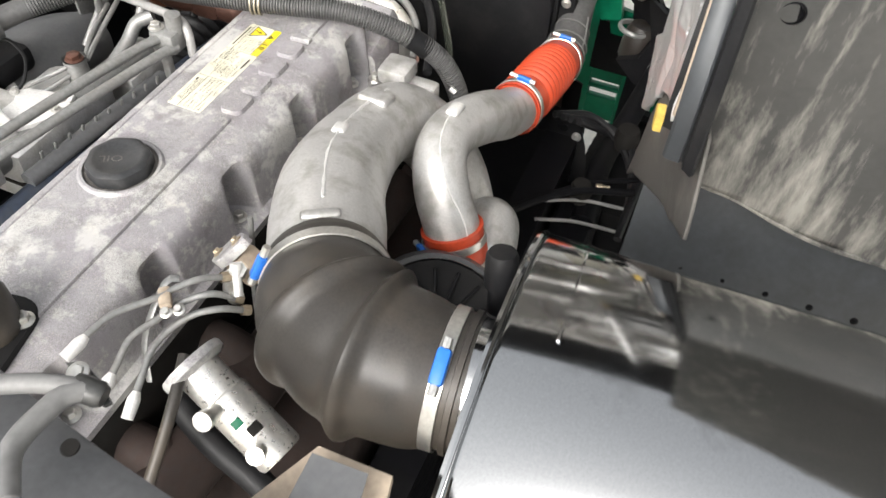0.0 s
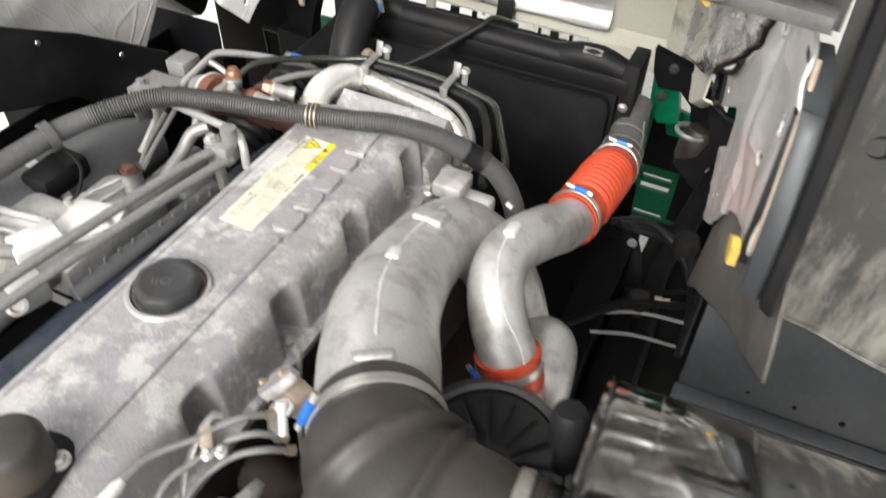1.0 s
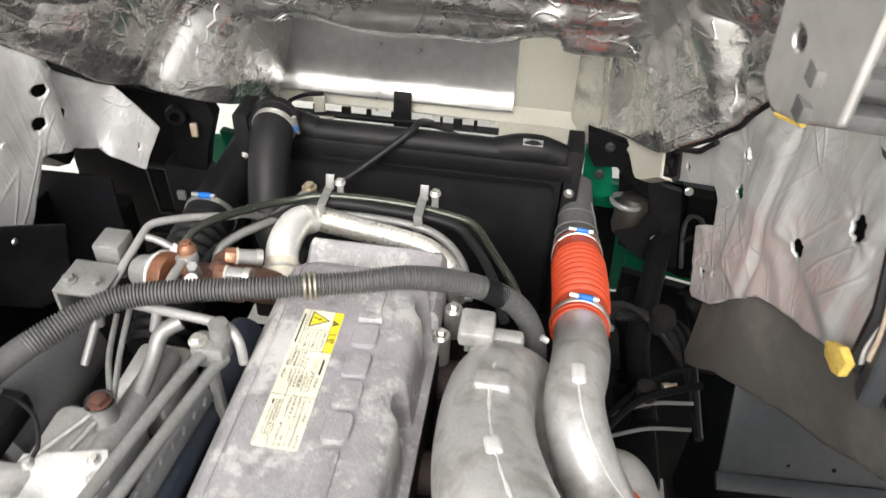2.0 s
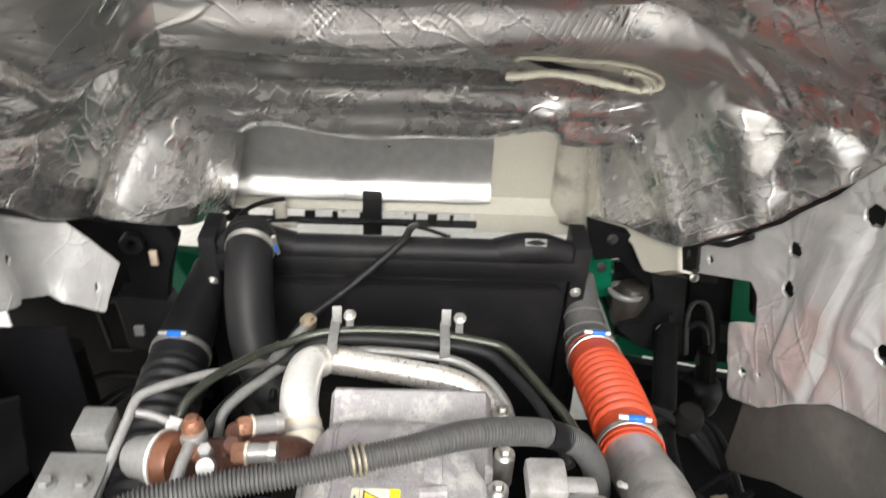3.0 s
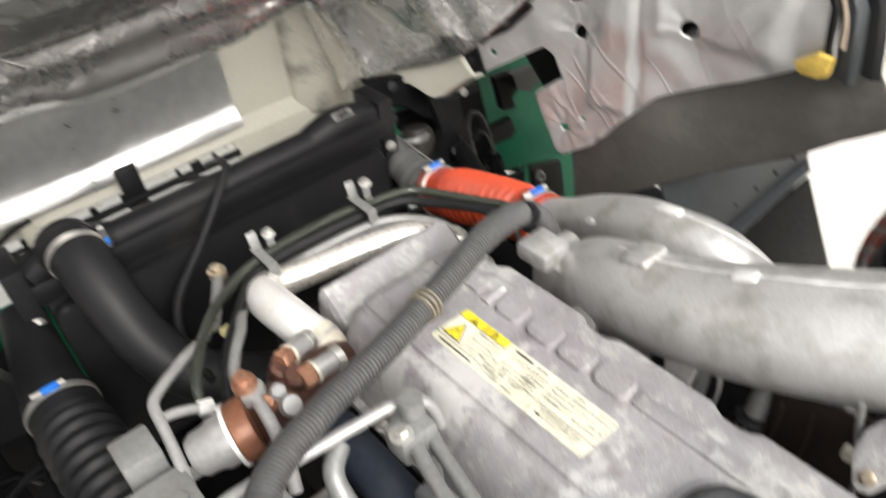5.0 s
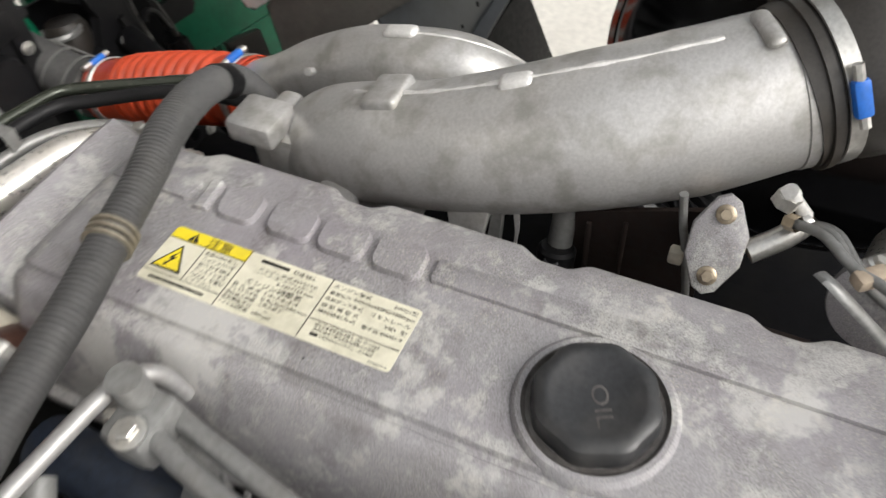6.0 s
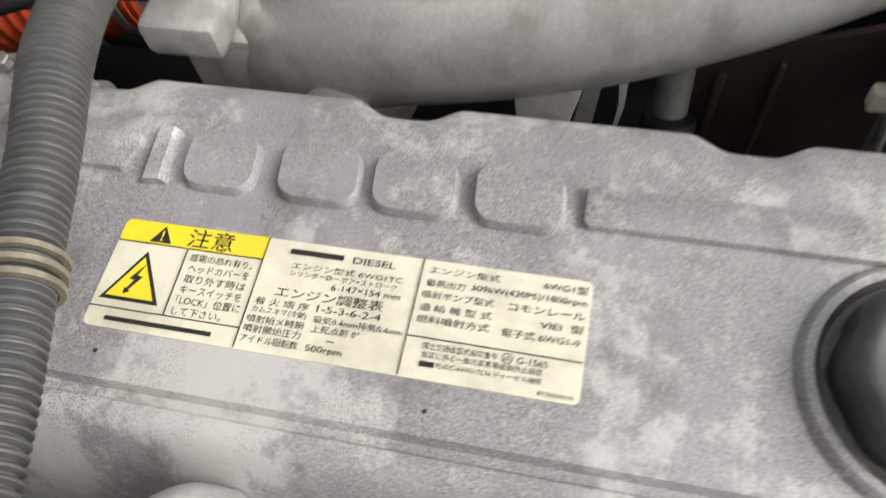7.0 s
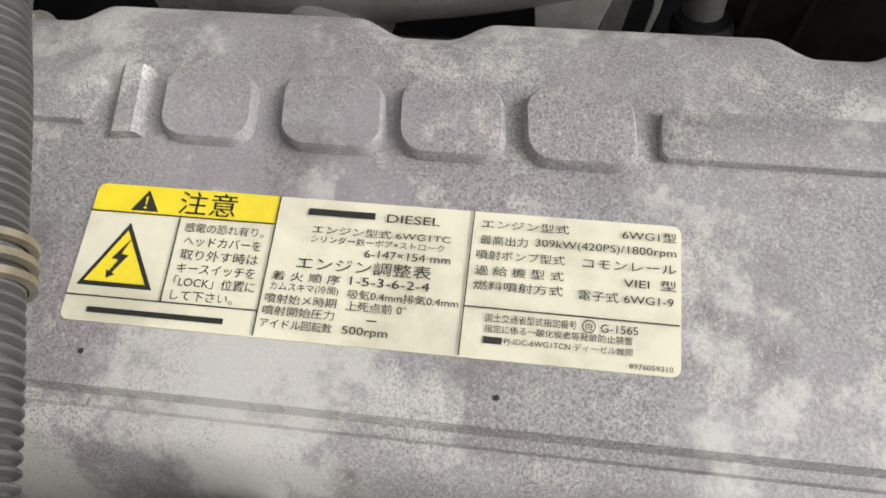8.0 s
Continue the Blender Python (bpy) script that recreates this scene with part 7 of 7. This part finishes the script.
part("post", sweep([(0.757, 0.9, 0.84), (0.763, 0.9, 0.79), (0.768, 0.9, 0.739)], 0.022, 16, 0.02), M_BLACK, latch)
part("post_foot", lathe([(0.0, 0.045), (0.03, 0.042), (0.046, 0.028), (0.056, 0.0), (0.05, -0.05), (0.0, -0.055)], pose(0.769, 0.895, 0.71), 24), M_HOSE, latch, "black rubber foot")
part("foot_lever", upright([(0.761, 0.835), (0.774, 0.84), (0.793, 0.754), (0.777, 0.749)], 0.875, 0.01, 0.003), M_BLACK, latch)
part("striker_frame", join(sweep([(0.577, 0.724, 1.284), (0.57, 0.757, 1.268), (0.568, 0.763, 1.254), (0.571, 0.751, 1.211), (0.573, 0.742, 1.201), (0.581, 0.706, 1.222)], 0.006, 10, 0.006), plate3([(0.573, 0.768, 1.256), (0.582, 0.728, 1.28), (0.586, 0.711, 1.218), (0.577, 0.751, 1.198)], 0.008, 0.002)), M_BLACK, latch, "black rubber striker frame")
part("bracket_bolt", bolt((0.572, 0.737, 1.243), (-1, -0.3, 0), 0.008, 0.006), M_HOSE, latch)
part("striker_seal", sweep([(0.576, 0.739, 1.275), (0.585, 0.696, 1.301), (0.597, 0.645, 1.331), (0.602, 0.624, 1.352), (0.609, 0.59, 1.386)], 0.006, 8, 0.01), M_BLACK, latch, "black rubber edge seal")
latch_l = thing("cab_latch", (-0.55, 0.82, 1.1), "black cab latch with brackets, rubber mount and clips", "cab latch", "cab latches")
part("upper_bracket", upright([(-0.56, 1.25), (-0.475, 1.24), (-0.455, 1.19), (-0.485, 1.10), (-0.50, 1.03), (-0.57, 1.03)], 0.80, 0.04), M_NEARBLACK, latch_l)
part("lower_bracket", upright([(-0.60, 1.05), (-0.495, 1.04), (-0.47, 0.98), (-0.50, 0.89), (-0.60, 0.90)], 0.79, 0.05), M_BLACK, latch_l)
part("hook", lathe([(0.012, -0.01), (0.022, -0.01), (0.024, 0.0), (0.022, 0.01), (0.012, 0.01)], axis_pose((-0.535, 0.775, 1.20), (0.2, -1, 0)), 20), M_BLACK, latch_l)
part("clip", box(0.016, 0.01, 0.036, 0.003, pose(-0.497, 0.775, 1.165)), M_BEIGE, latch_l, "yellowed clip")
part("plug", box(0.022, 0.012, 0.026, 0.004, pose(-0.553, 0.755, 0.985)), M_TUBE, latch_l, "pale plastic plug")
for a, b in (((-0.655, 1.03), (-0.645, 0.89)), ((-0.605, 1.03), (-0.60, 0.89))):
    part("frame_post", sweep([(a[0], 0.80, a[1]), (b[0], 0.80, b[1])], 0.006, 8, 0.02), M_BLACK, latch_l)
part("frame_rail", sweep([(-0.655, 0.80, 1.03), (-0.605, 0.80, 1.03)], 0.007, 8, 0.02), M_BLACK, latch_l)
part("frame_rail", sweep([(-0.648, 0.80, 0.89), (-0.598, 0.80, 0.89)], 0.007, 8, 0.02), M_BLACK, latch_l)
part("damper", lathe([(0.03, 0), (0.03, 0.3), (0, 0.301)], pose(-0.66, 0.66, 0.72), 20), M_DARK, latch_l)
for k, (x0, z0) in enumerate(((-0.52, 0.86), (-0.56, 0.84), (-0.60, 0.87))):
    part("cable", sweep([(x0 - 0.16, 0.62, z0 - 0.06), (x0 - 0.05, 0.70, z0 + 0.012 * k), (x0 + 0.04, 0.76, z0 - 0.03), (x0 + 0.06, 0.84, z0 - 0.16)], 0.007, 8, 0.02), M_HOSE, latch_l)
# near-black sheets stand in for the unlit space behind the left latch
part("dark_backing", boxat(-0.95, -0.575, 0.93, 0.97, 0.45, 1.16, 0.01), M_NEARBLACK, latch_l)
part("dark_backing", boxat(-0.58, -0.40, 0.93, 0.97, 0.45, 0.90, 0.01), M_NEARBLACK, latch_l)

bump_f = thing("front_panel", (0, 1.5, 0.6), "green painted front bodywork of the truck", "truck body")
part("panel", boxat(-1.15, 0.392, 1.42, 1.46, 0.25, 0.72, 0.02), M_GREEN, bump_f)
part("panel", boxat(0.490, 0.82, 1.42, 1.46, 0.25, 0.72, 0.02), M_GREEN, bump_f)
for z0, z1 in ((0.25, 0.272), (0.297, 0.390), (0.422, 0.438), (0.460, 0.72)):
    part("grille_slat", boxat(0.385, 0.497, 1.425, 1.455, z0, z1, 0.006), M_GREEN, bump_f)
part("bracket", upright([(0.445, 0.985), (0.565, 0.965), (0.56, 0.895), (0.47, 0.90)], 1.03, 0.02, 0.006), M_GREEN, bump_f)
part("panel_stay", sweep([(0.55, 1.03, 0.91), (0.60, 1.20, 0.80), (0.64, 1.44, 0.66)], 0.012, 10, 0.05), M_NEARBLACK, bump_f)
part("side_panel", upright([(0.60, 1.02), (1.40, 1.02), (1.40, 0.505), (1.06, 0.57), (0.896, 0.597), (0.776, 0.62), (0.60, 0.655)], 1.095, 0.03, 0.008), M_GREEN, bump_f)
# near-black panel added for the dark area below the bright gap
part("lower_side_panel", upright([(0.60, 0.622), (0.776, 0.587), (0.90, 0.562), (1.068, 0.533), (1.068, 0.18), (0.60, 0.18)], 1.095, 0.03, 0.004), M_NEARBLACK, bump_f, "near-black panel added below the gap")
part("side_panel", upright([(1.072, 0.564), (1.40, 0.502), (1.40, 0.18), (1.072, 0.18)], 1.095, 0.026, 0.004), M_GREEN, bump_f)
part("panel_stay", sweep([(1.25, 1.14, 0.45), (1.10, 1.30, 0.45), (1.05, 1.44, 0.45)], 0.015, 10, 0.05), M_NEARBLACK, bump_f)
part("bracket", upright([(-0.545, 1.022), (-0.448, 1.005), (-0.445, 0.95), (-0.50, 0.915), (-0.53, 0.95)], 1.0, 0.03, 0.006), M_GREEN, bump_f)
part("bracket", upright([(0.412, 1.13), (0.48, 1.10), (0.50, 1.00), (0.45, 0.985), (0.42, 1.02)], 0.94, 0.03, 0.006), M_GREEN, bump_f)
part("panel_stay", sweep([(0.62, 1.12, 0.70), (0.62, 1.44, 0.65)], 0.02, 10, 0.05), M_NEARBLACK, bump_f)
part("panel_stay", sweep([(-0.45, 1.02, 0.95), (-0.50, 1.25, 0.75), (-0.55, 1.44, 0.60)], 0.012, 10, 0.05), M_NEARBLACK, bump_f)
# added plates cover the green panel in place of black clutter
part("clutter_plate", upright([(0.40, 0.80), (0.53, 0.79), (0.53, 0.625), (0.40, 0.625)], 1.25, 0.01, 0.003), M_NEARBLACK, bump_f, "near-black plate added in place of clutter")
part("clutter_plate", upright([(0.525, 0.80), (0.575, 0.79), (0.60, 0.42), (0.52, 0.42)], 1.27, 0.01, 0.003), M_NEARBLACK, bump_f, "near-black plate added in place of clutter")
part("panel_stay", sweep([(0.46, 1.255, 0.70), (0.46, 1.44, 0.66)], 0.010, 8, 0.05), M_NEARBLACK, bump_f)
part("panel_leg", boxat(0.70, 0.78, 1.43, 1.47, 0.0, 0.36, 0.005), M_NEARBLACK, bump_f)
part("panel_leg", boxat(-0.78, -0.70, 1.43, 1.47, 0.0, 0.36, 0.005), M_NEARBLACK, bump_f)

axle = thing("axle_parts", (0.6, 0.4, 0.7), "dark oily suspension and steering parts under the wing", "suspension")
part("gusset", boxat(0.56, 0.74, 0.50, 0.90, 0.45, 0.758, 0.03), M_NEARBLACK, axle)
part("gusset", boxat(0.73, 1.40, 0.46, 0.90, 0.36, 0.46, 0.03), M_NEARBLACK, axle)
part("wing_bracket", upright([(0.959, 0.678), (1.002, 0.665), (1.087, 0.639), (1.111, 0.494), (1.045, 0.513), (0.972, 0.587)], 0.95, 0.02, 0.006), M_FLAPDARK, axle, "dirty brown wing bracket")
part("bracket_nut", lathe([(0.009, -0.006), (0.017, -0.006), (0.018, 0.0), (0.016, 0.006), (0.009, 0.006)], axis_pose((0.979, 0.932, 0.643), (0.2, -1, 0.4)), 18), M_TUBE, axle, "pale ring nut")
part("gusset", boxat(0.515, 0.62, 0.24, 0.52, 0.45, 0.80, 0.03), M_NEARBLACK, axle)
for i in range(5):
    part("spring_leaf", box(0.07, 1.3 - 0.12 * i, 0.014, 0.003, pose(0.55, 0.35, 0.62 + 0.017 * i)), M_DARK, axle)
part("arm", sweep([(0.63, 0.88, 0.93), (0.605, 0.74, 0.87), (0.58, 0.6, 0.82), (0.59, 0.40, 0.80)], 0.028, 14), M_NEARBLACK, axle)
part("rod", sweep([(0.44, 0.2, 0.95), (0.55, 0.35, 0.93), (0.68, 0.42, 0.92)], 0.008, 8), M_NEARBLACK, axle)
part("rod", sweep([(0.44, 0.24, 0.93), (0.57, 0.42, 0.9), (0.68, 0.5, 0.89)], 0.006, 8), M_NEARBLACK, axle)
part("slotted_bracket", holed_panel([(0.43, 0.945), (0.475, 0.945), (0.505, 0.92), (0.532, 0.85), (0.555, 0.74), (0.45, 0.70), (0.43, 0.74)], [(0.469, 0.889, 0.013), (0.472, 0.856, 0.011)], 0.006, lambda x, z, o: Vector((x, 0.6 + o, z))), M_BLACK, axle, "black bracket with two holes")
part("bracket_bolt", bolt((0.505, 0.597, 0.875), (0, -1, 0.2), 0.008, 0.007), M_TUBE, axle)
part("bracket_bolt", bolt((0.470, 0.597, 0.765), (0, -1, 0.2), 0.007, 0.007), M_TUBE, axle)
part("union", lathe([(0, 0), (0.009, 0), (0.009, 0.014), (0.006, 0.016), (0.006, 0.03), (0, 0.03)], axis_pose((0.600, 0.40, 0.921), (1, 0.3, 0.05)), 12), M_BRASS, axle, "yellowed pipe union")
part("thin_pipe", sweep([(0.50, 0.33, 0.90), (0.58, 0.38, 0.89), (0.67, 0.40, 0.885)], 0.004, 8), M_TUBE, axle)
part("thin_pipe", sweep([(0.50, 0.30, 0.87), (0.58, 0.34, 0.86), (0.67, 0.36, 0.85)], 0.004, 8), M_TUBE, axle)
for k in range(4):
    part("hose", sweep([(0.45 + 0.02 * k, 0.55, 0.96), (0.53 + 0.03 * k, 0.62 + 0.02 * k, 0.93 - 0.03 * k), (0.62 + 0.02 * k, 0.60, 0.88), (0.68, 0.48 - 0.05 * k, 0.86)], 0.009, 8, 0.02), M_HOSE, axle)
part("joint", lathe([(0.0, 0.03), (0.025, 0.025), (0.032, 0.0), (0.025, -0.03), (0.0, -0.035)], pose(0.62, 0.62, 0.90), 20), M_DARK, axle)
part("joint", lathe([(0.0, 0.025), (0.02, 0.02), (0.027, 0.0), (0.02, -0.03), (0.0, -0.035)], pose(0.57, 0.40, 0.90), 20), M_DARK, axle)

# ---- warning and data sticker on the head cover ----
LX, LY = 0.029, 0.1265


def on_label(u, v, z=1.3012):
    """u mm along the sticker from its front end, v mm down from its upper edge."""
    return Vector((LX - v / 1000, LY - u / 1000, z))


def flat(pts, z0, z1):
    bm = bmesh.new()
    low = [bm.verts.new(on_label(u, v, z0)) for u, v in pts]
    top = [bm.verts.new(on_label(u, v, z1)) for u, v in pts]
    bm.faces.new(top)
    for i in range(len(pts)):
        j = (i + 1) % len(pts)
        bm.faces.new((low[i], low[j], top[j], top[i]))
    return bm


def stroke(a, b, w):
    d = Vector((b[0] - a[0], b[1] - a[1])).normalized() * w / 2
    return flat([(a[0] - d.y, a[1] + d.x), (b[0] - d.y, b[1] + d.x), (b[0] + d.y, b[1] - d.x), (a[0] + d.y, a[1] - d.x)], 1.3012, 1.3016)


def lettering(text, u, v, wide, high):
    """Built-in letters as a flat mesh, fitted into a field whose middle line is v."""
    curve = bpy.data.curves.new("print", "FONT")
    curve.body = text
    curve.resolution_u = 3
    ob = bpy.data.objects.new("print", curve)
    me = ob.to_mesh()
    bm = bmesh.new()
    bm.from_mesh(me)
    ob.to_mesh_clear()
    bpy.data.objects.remove(ob)
    bpy.data.curves.remove(curve)
    xs = [p.co.x for p in bm.verts]
    ys = [p.co.y for p in bm.verts]
    w, h = max(max(xs) - min(xs), 1e-4), max(max(ys) - min(ys), 1e-4)
    for p in bm.verts:
        p.co = on_label(u + (p.co.x - min(xs)) / w * wide, v + high / 2 - (p.co.y - min(ys)) / h * high, 1.3014)
    return bm


cap_word = lettering("OIL", 0, 0, 33.0, 12.0)
turn = Matrix.Translation(CAP + Vector((-0.007, -0.006, 0.0198))) @ Matrix.Rotation(radians(-62), 4, "Z") @ Matrix.Translation(-on_label(16.5, 0, 1.3014))
cap_word.transform(turn)
part("cap_word", cap_word, M_DARKGREY, fcap, "moulded word", smooth=False)
sticker = part("sticker", flat([(3.5 + 122.5 + x, 31 - y) for x, y in rounded(245, 61, 3.5)], 1.2995, 1.3006), M_STICKER, cover, "cream printed data sticker, slightly worn at one corner", smooth=False)
part("yellow_band", flat([(4, 3.5), (5.5, 1.2), (8, 0.6), (84.5, 0.6), (84.5, 13.5), (4, 13.5)], 1.3004, 1.3010), M_STICKY, sticker, "yellow caution band", smooth=False)
part("warning_triangle", flat([(22.5, 18), (38.8, 46.5), (6.6, 46.5)], 1.3004, 1.3009), M_INK, sticker, "black warning triangle", smooth=False)
part("triangle_field", flat([(22.5, 21.6), (35.6, 44.6), (9.6, 44.6)], 1.3008, 1.3012), M_STICKY, sticker, "yellow field of the warning triangle", smooth=False)
part("flash", flat([(25.0, 25.5), (18.8, 34.5), (22.0, 34.8), (19.2, 40.0), (18.0, 39.4), (18.6, 43.0), (21.8, 41.2), (20.4, 40.6), (25.6, 32.6), (22.4, 32.2)], 1.3011, 1.3015), M_INK, sticker, smooth=False)
part("small_triangle", flat([(27.0, 2.6), (33.0, 12.2), (21.0, 12.2)], 1.3009, 1.3013), M_INK, sticker, smooth=False)
part("exclamation", join(flat([(26.5, 5.6), (27.5, 5.6), (27.2, 9.4), (26.8, 9.4)], 1.3012, 1.3016), flat([(26.5, 10.2), (27.5, 10.2), (27.5, 11.2), (26.5, 11.2)], 1.3012, 1.3016)), M_STICKY, sticker, smooth=False)
for a, b in (((4, 13.5), (84.5, 13.5)), ((43.5, 14), (44.0, 51)), ((3.8, 51), (84.5, 51)), ((84.5, 0.6), (84.5, 61)), ((166, 0.6), (165.6, 61)), ((165.6, 41.3), (247.8, 41.8))):
    part("rule_line", stroke(a, b, 0.45), M_INK, sticker, smooth=False)
TEXT_LEFT = (
    ("注意", 41.5, 7.0, 25.0, 10.5), ("感電の恐れ有り。", 46.5, 18.0, 34.0, 4.2), ("ヘッドカバーを", 47.5, 24.0, 33.0, 4.4), ("取り外す時は", 47.5, 30.0, 33.0, 4.6),
    ("キースイッチを", 47.5, 36.0, 33.0, 4.4), ("「LOCK」位置に", 47.5, 41.7, 34.0, 4.6), ("して下さい。", 47.5, 47.6, 26.0, 4.2))
TEXT_MIDDLE = (
    ("DIESEL", 130.5, 7.0, 22.0, 3.6), ("エンジン型式 6WG1TC", 100.5, 14.3, 57.0, 3.6), ("シリンダー数ーボア×ストローク", 100.5, 18.5, 55.0, 3.2), ("6-147×154 mm", 123.5, 23.2, 35.0, 3.4),
    ("エンジン調整表", 96.5, 29.3, 55.0, 5.6), ("着 火 順 序", 87.5, 35.5, 28.0, 4.0), ("1-5-3-6-2-4", 119.5, 35.2, 32.0, 3.6), ("カムスキマ(冷間)", 87.5, 40.3, 28.0, 4.0),
    ("吸気0.4mm排気0.4mm", 119.5, 40.8, 44.0, 4.0), ("噴射始メ時期", 86.5, 45.2, 29.0, 4.0), ("上死点前 0°", 119.5, 45.6, 24.0, 4.0), ("噴射開始圧力", 86.5, 50.2, 29.0, 4.0),
    ("—", 128.5, 51.0, 4.0, 0.5), ("アイドル回転数", 86.5, 55.5, 29.0, 4.0), ("500rpm", 119.5, 56.0, 18.0, 4.2))
TEXT_RIGHT = (
    ("エンジン型式", 169.5, 6.0, 35.0, 3.8), ("6WG1型", 225.5, 6.0, 21.0, 4.0), ("最高出力", 169.5, 13.0, 19.0, 4.0), ("309kW(420PS)/1800rpm", 191.5, 13.0, 55.0, 4.2), ("噴射ポンプ型式", 168.5, 19.3, 35.0, 4.0),
    ("コモンレール", 210.5, 19.5, 36.0, 3.6), ("過 給 機 型 式", 168.5, 26.0, 35.0, 4.0), ("VIEI  型", 226.5, 26.2, 20.0, 4.0), ("燃料噴射方式", 168.5, 32.2, 35.0, 4.0), ("電子式 6WG1-9", 209.5, 32.8, 36.0, 4.2))
TEXT_FOOT = (
    ("国土交通省型式指定番号", 174.5, 45.2, 35.0, 3.4), ("自", 212.7, 45.2, 2.6, 2.6), ("G-1565", 218.5, 45.4, 14.0, 3.2), ("指定に係る一酸化炭素等発散防止装置", 174.5, 49.5, 56.0, 3.2),
    ("PJ-IDC-6WG1TCN ディーゼル機関", 182.5, 54.0, 48.0, 3.4), ("8976059310", 229.5, 59.0, 16.0, 2.0))
for rows in (TEXT_LEFT, TEXT_MIDDLE, TEXT_RIGHT, TEXT_FOOT):
    for text, u, v, wide, high in rows:
        part("print", lettering(text, u, v, wide, high), M_INK, sticker, smooth=False)
part("print_circle", lathe([(0.0026, 0), (0.0022, 0)], Matrix.Translation(on_label(214, 45.2, 1.3014)), 24), M_INK, sticker, smooth=False)
# maker's marks as plain bars
part("mark_bar", join(flat([(97.5, 5.2), (125.5, 5.2), (125.5, 8.0), (97.5, 8.0)], 1.3012, 1.3015)), M_INK, sticker, smooth=False)
part("mark_bar", join(flat([(14.5, 55.6), (71.5, 55.6), (71.5, 57.8), (14.5, 57.8)], 1.3012, 1.3015)), M_INK, sticker, smooth=False)
part("mark_bar", join(flat([(174.5, 52.8), (181.5, 52.8), (181.5, 55.4), (174.5, 55.4)], 1.3012, 1.3015)), M_INK, sticker, smooth=False)
# pits are black dots, the shade in them put into colour
for x, y in ((-0.0465, -0.055), (-0.0445, 0.110)):
    part("pit", lathe([(0.0012, 0.0), (0.0, 0.0006)], Matrix.Translation((x, y, 1.3003)), 10), M_INK, cover, "small black dot for a shaded pit")
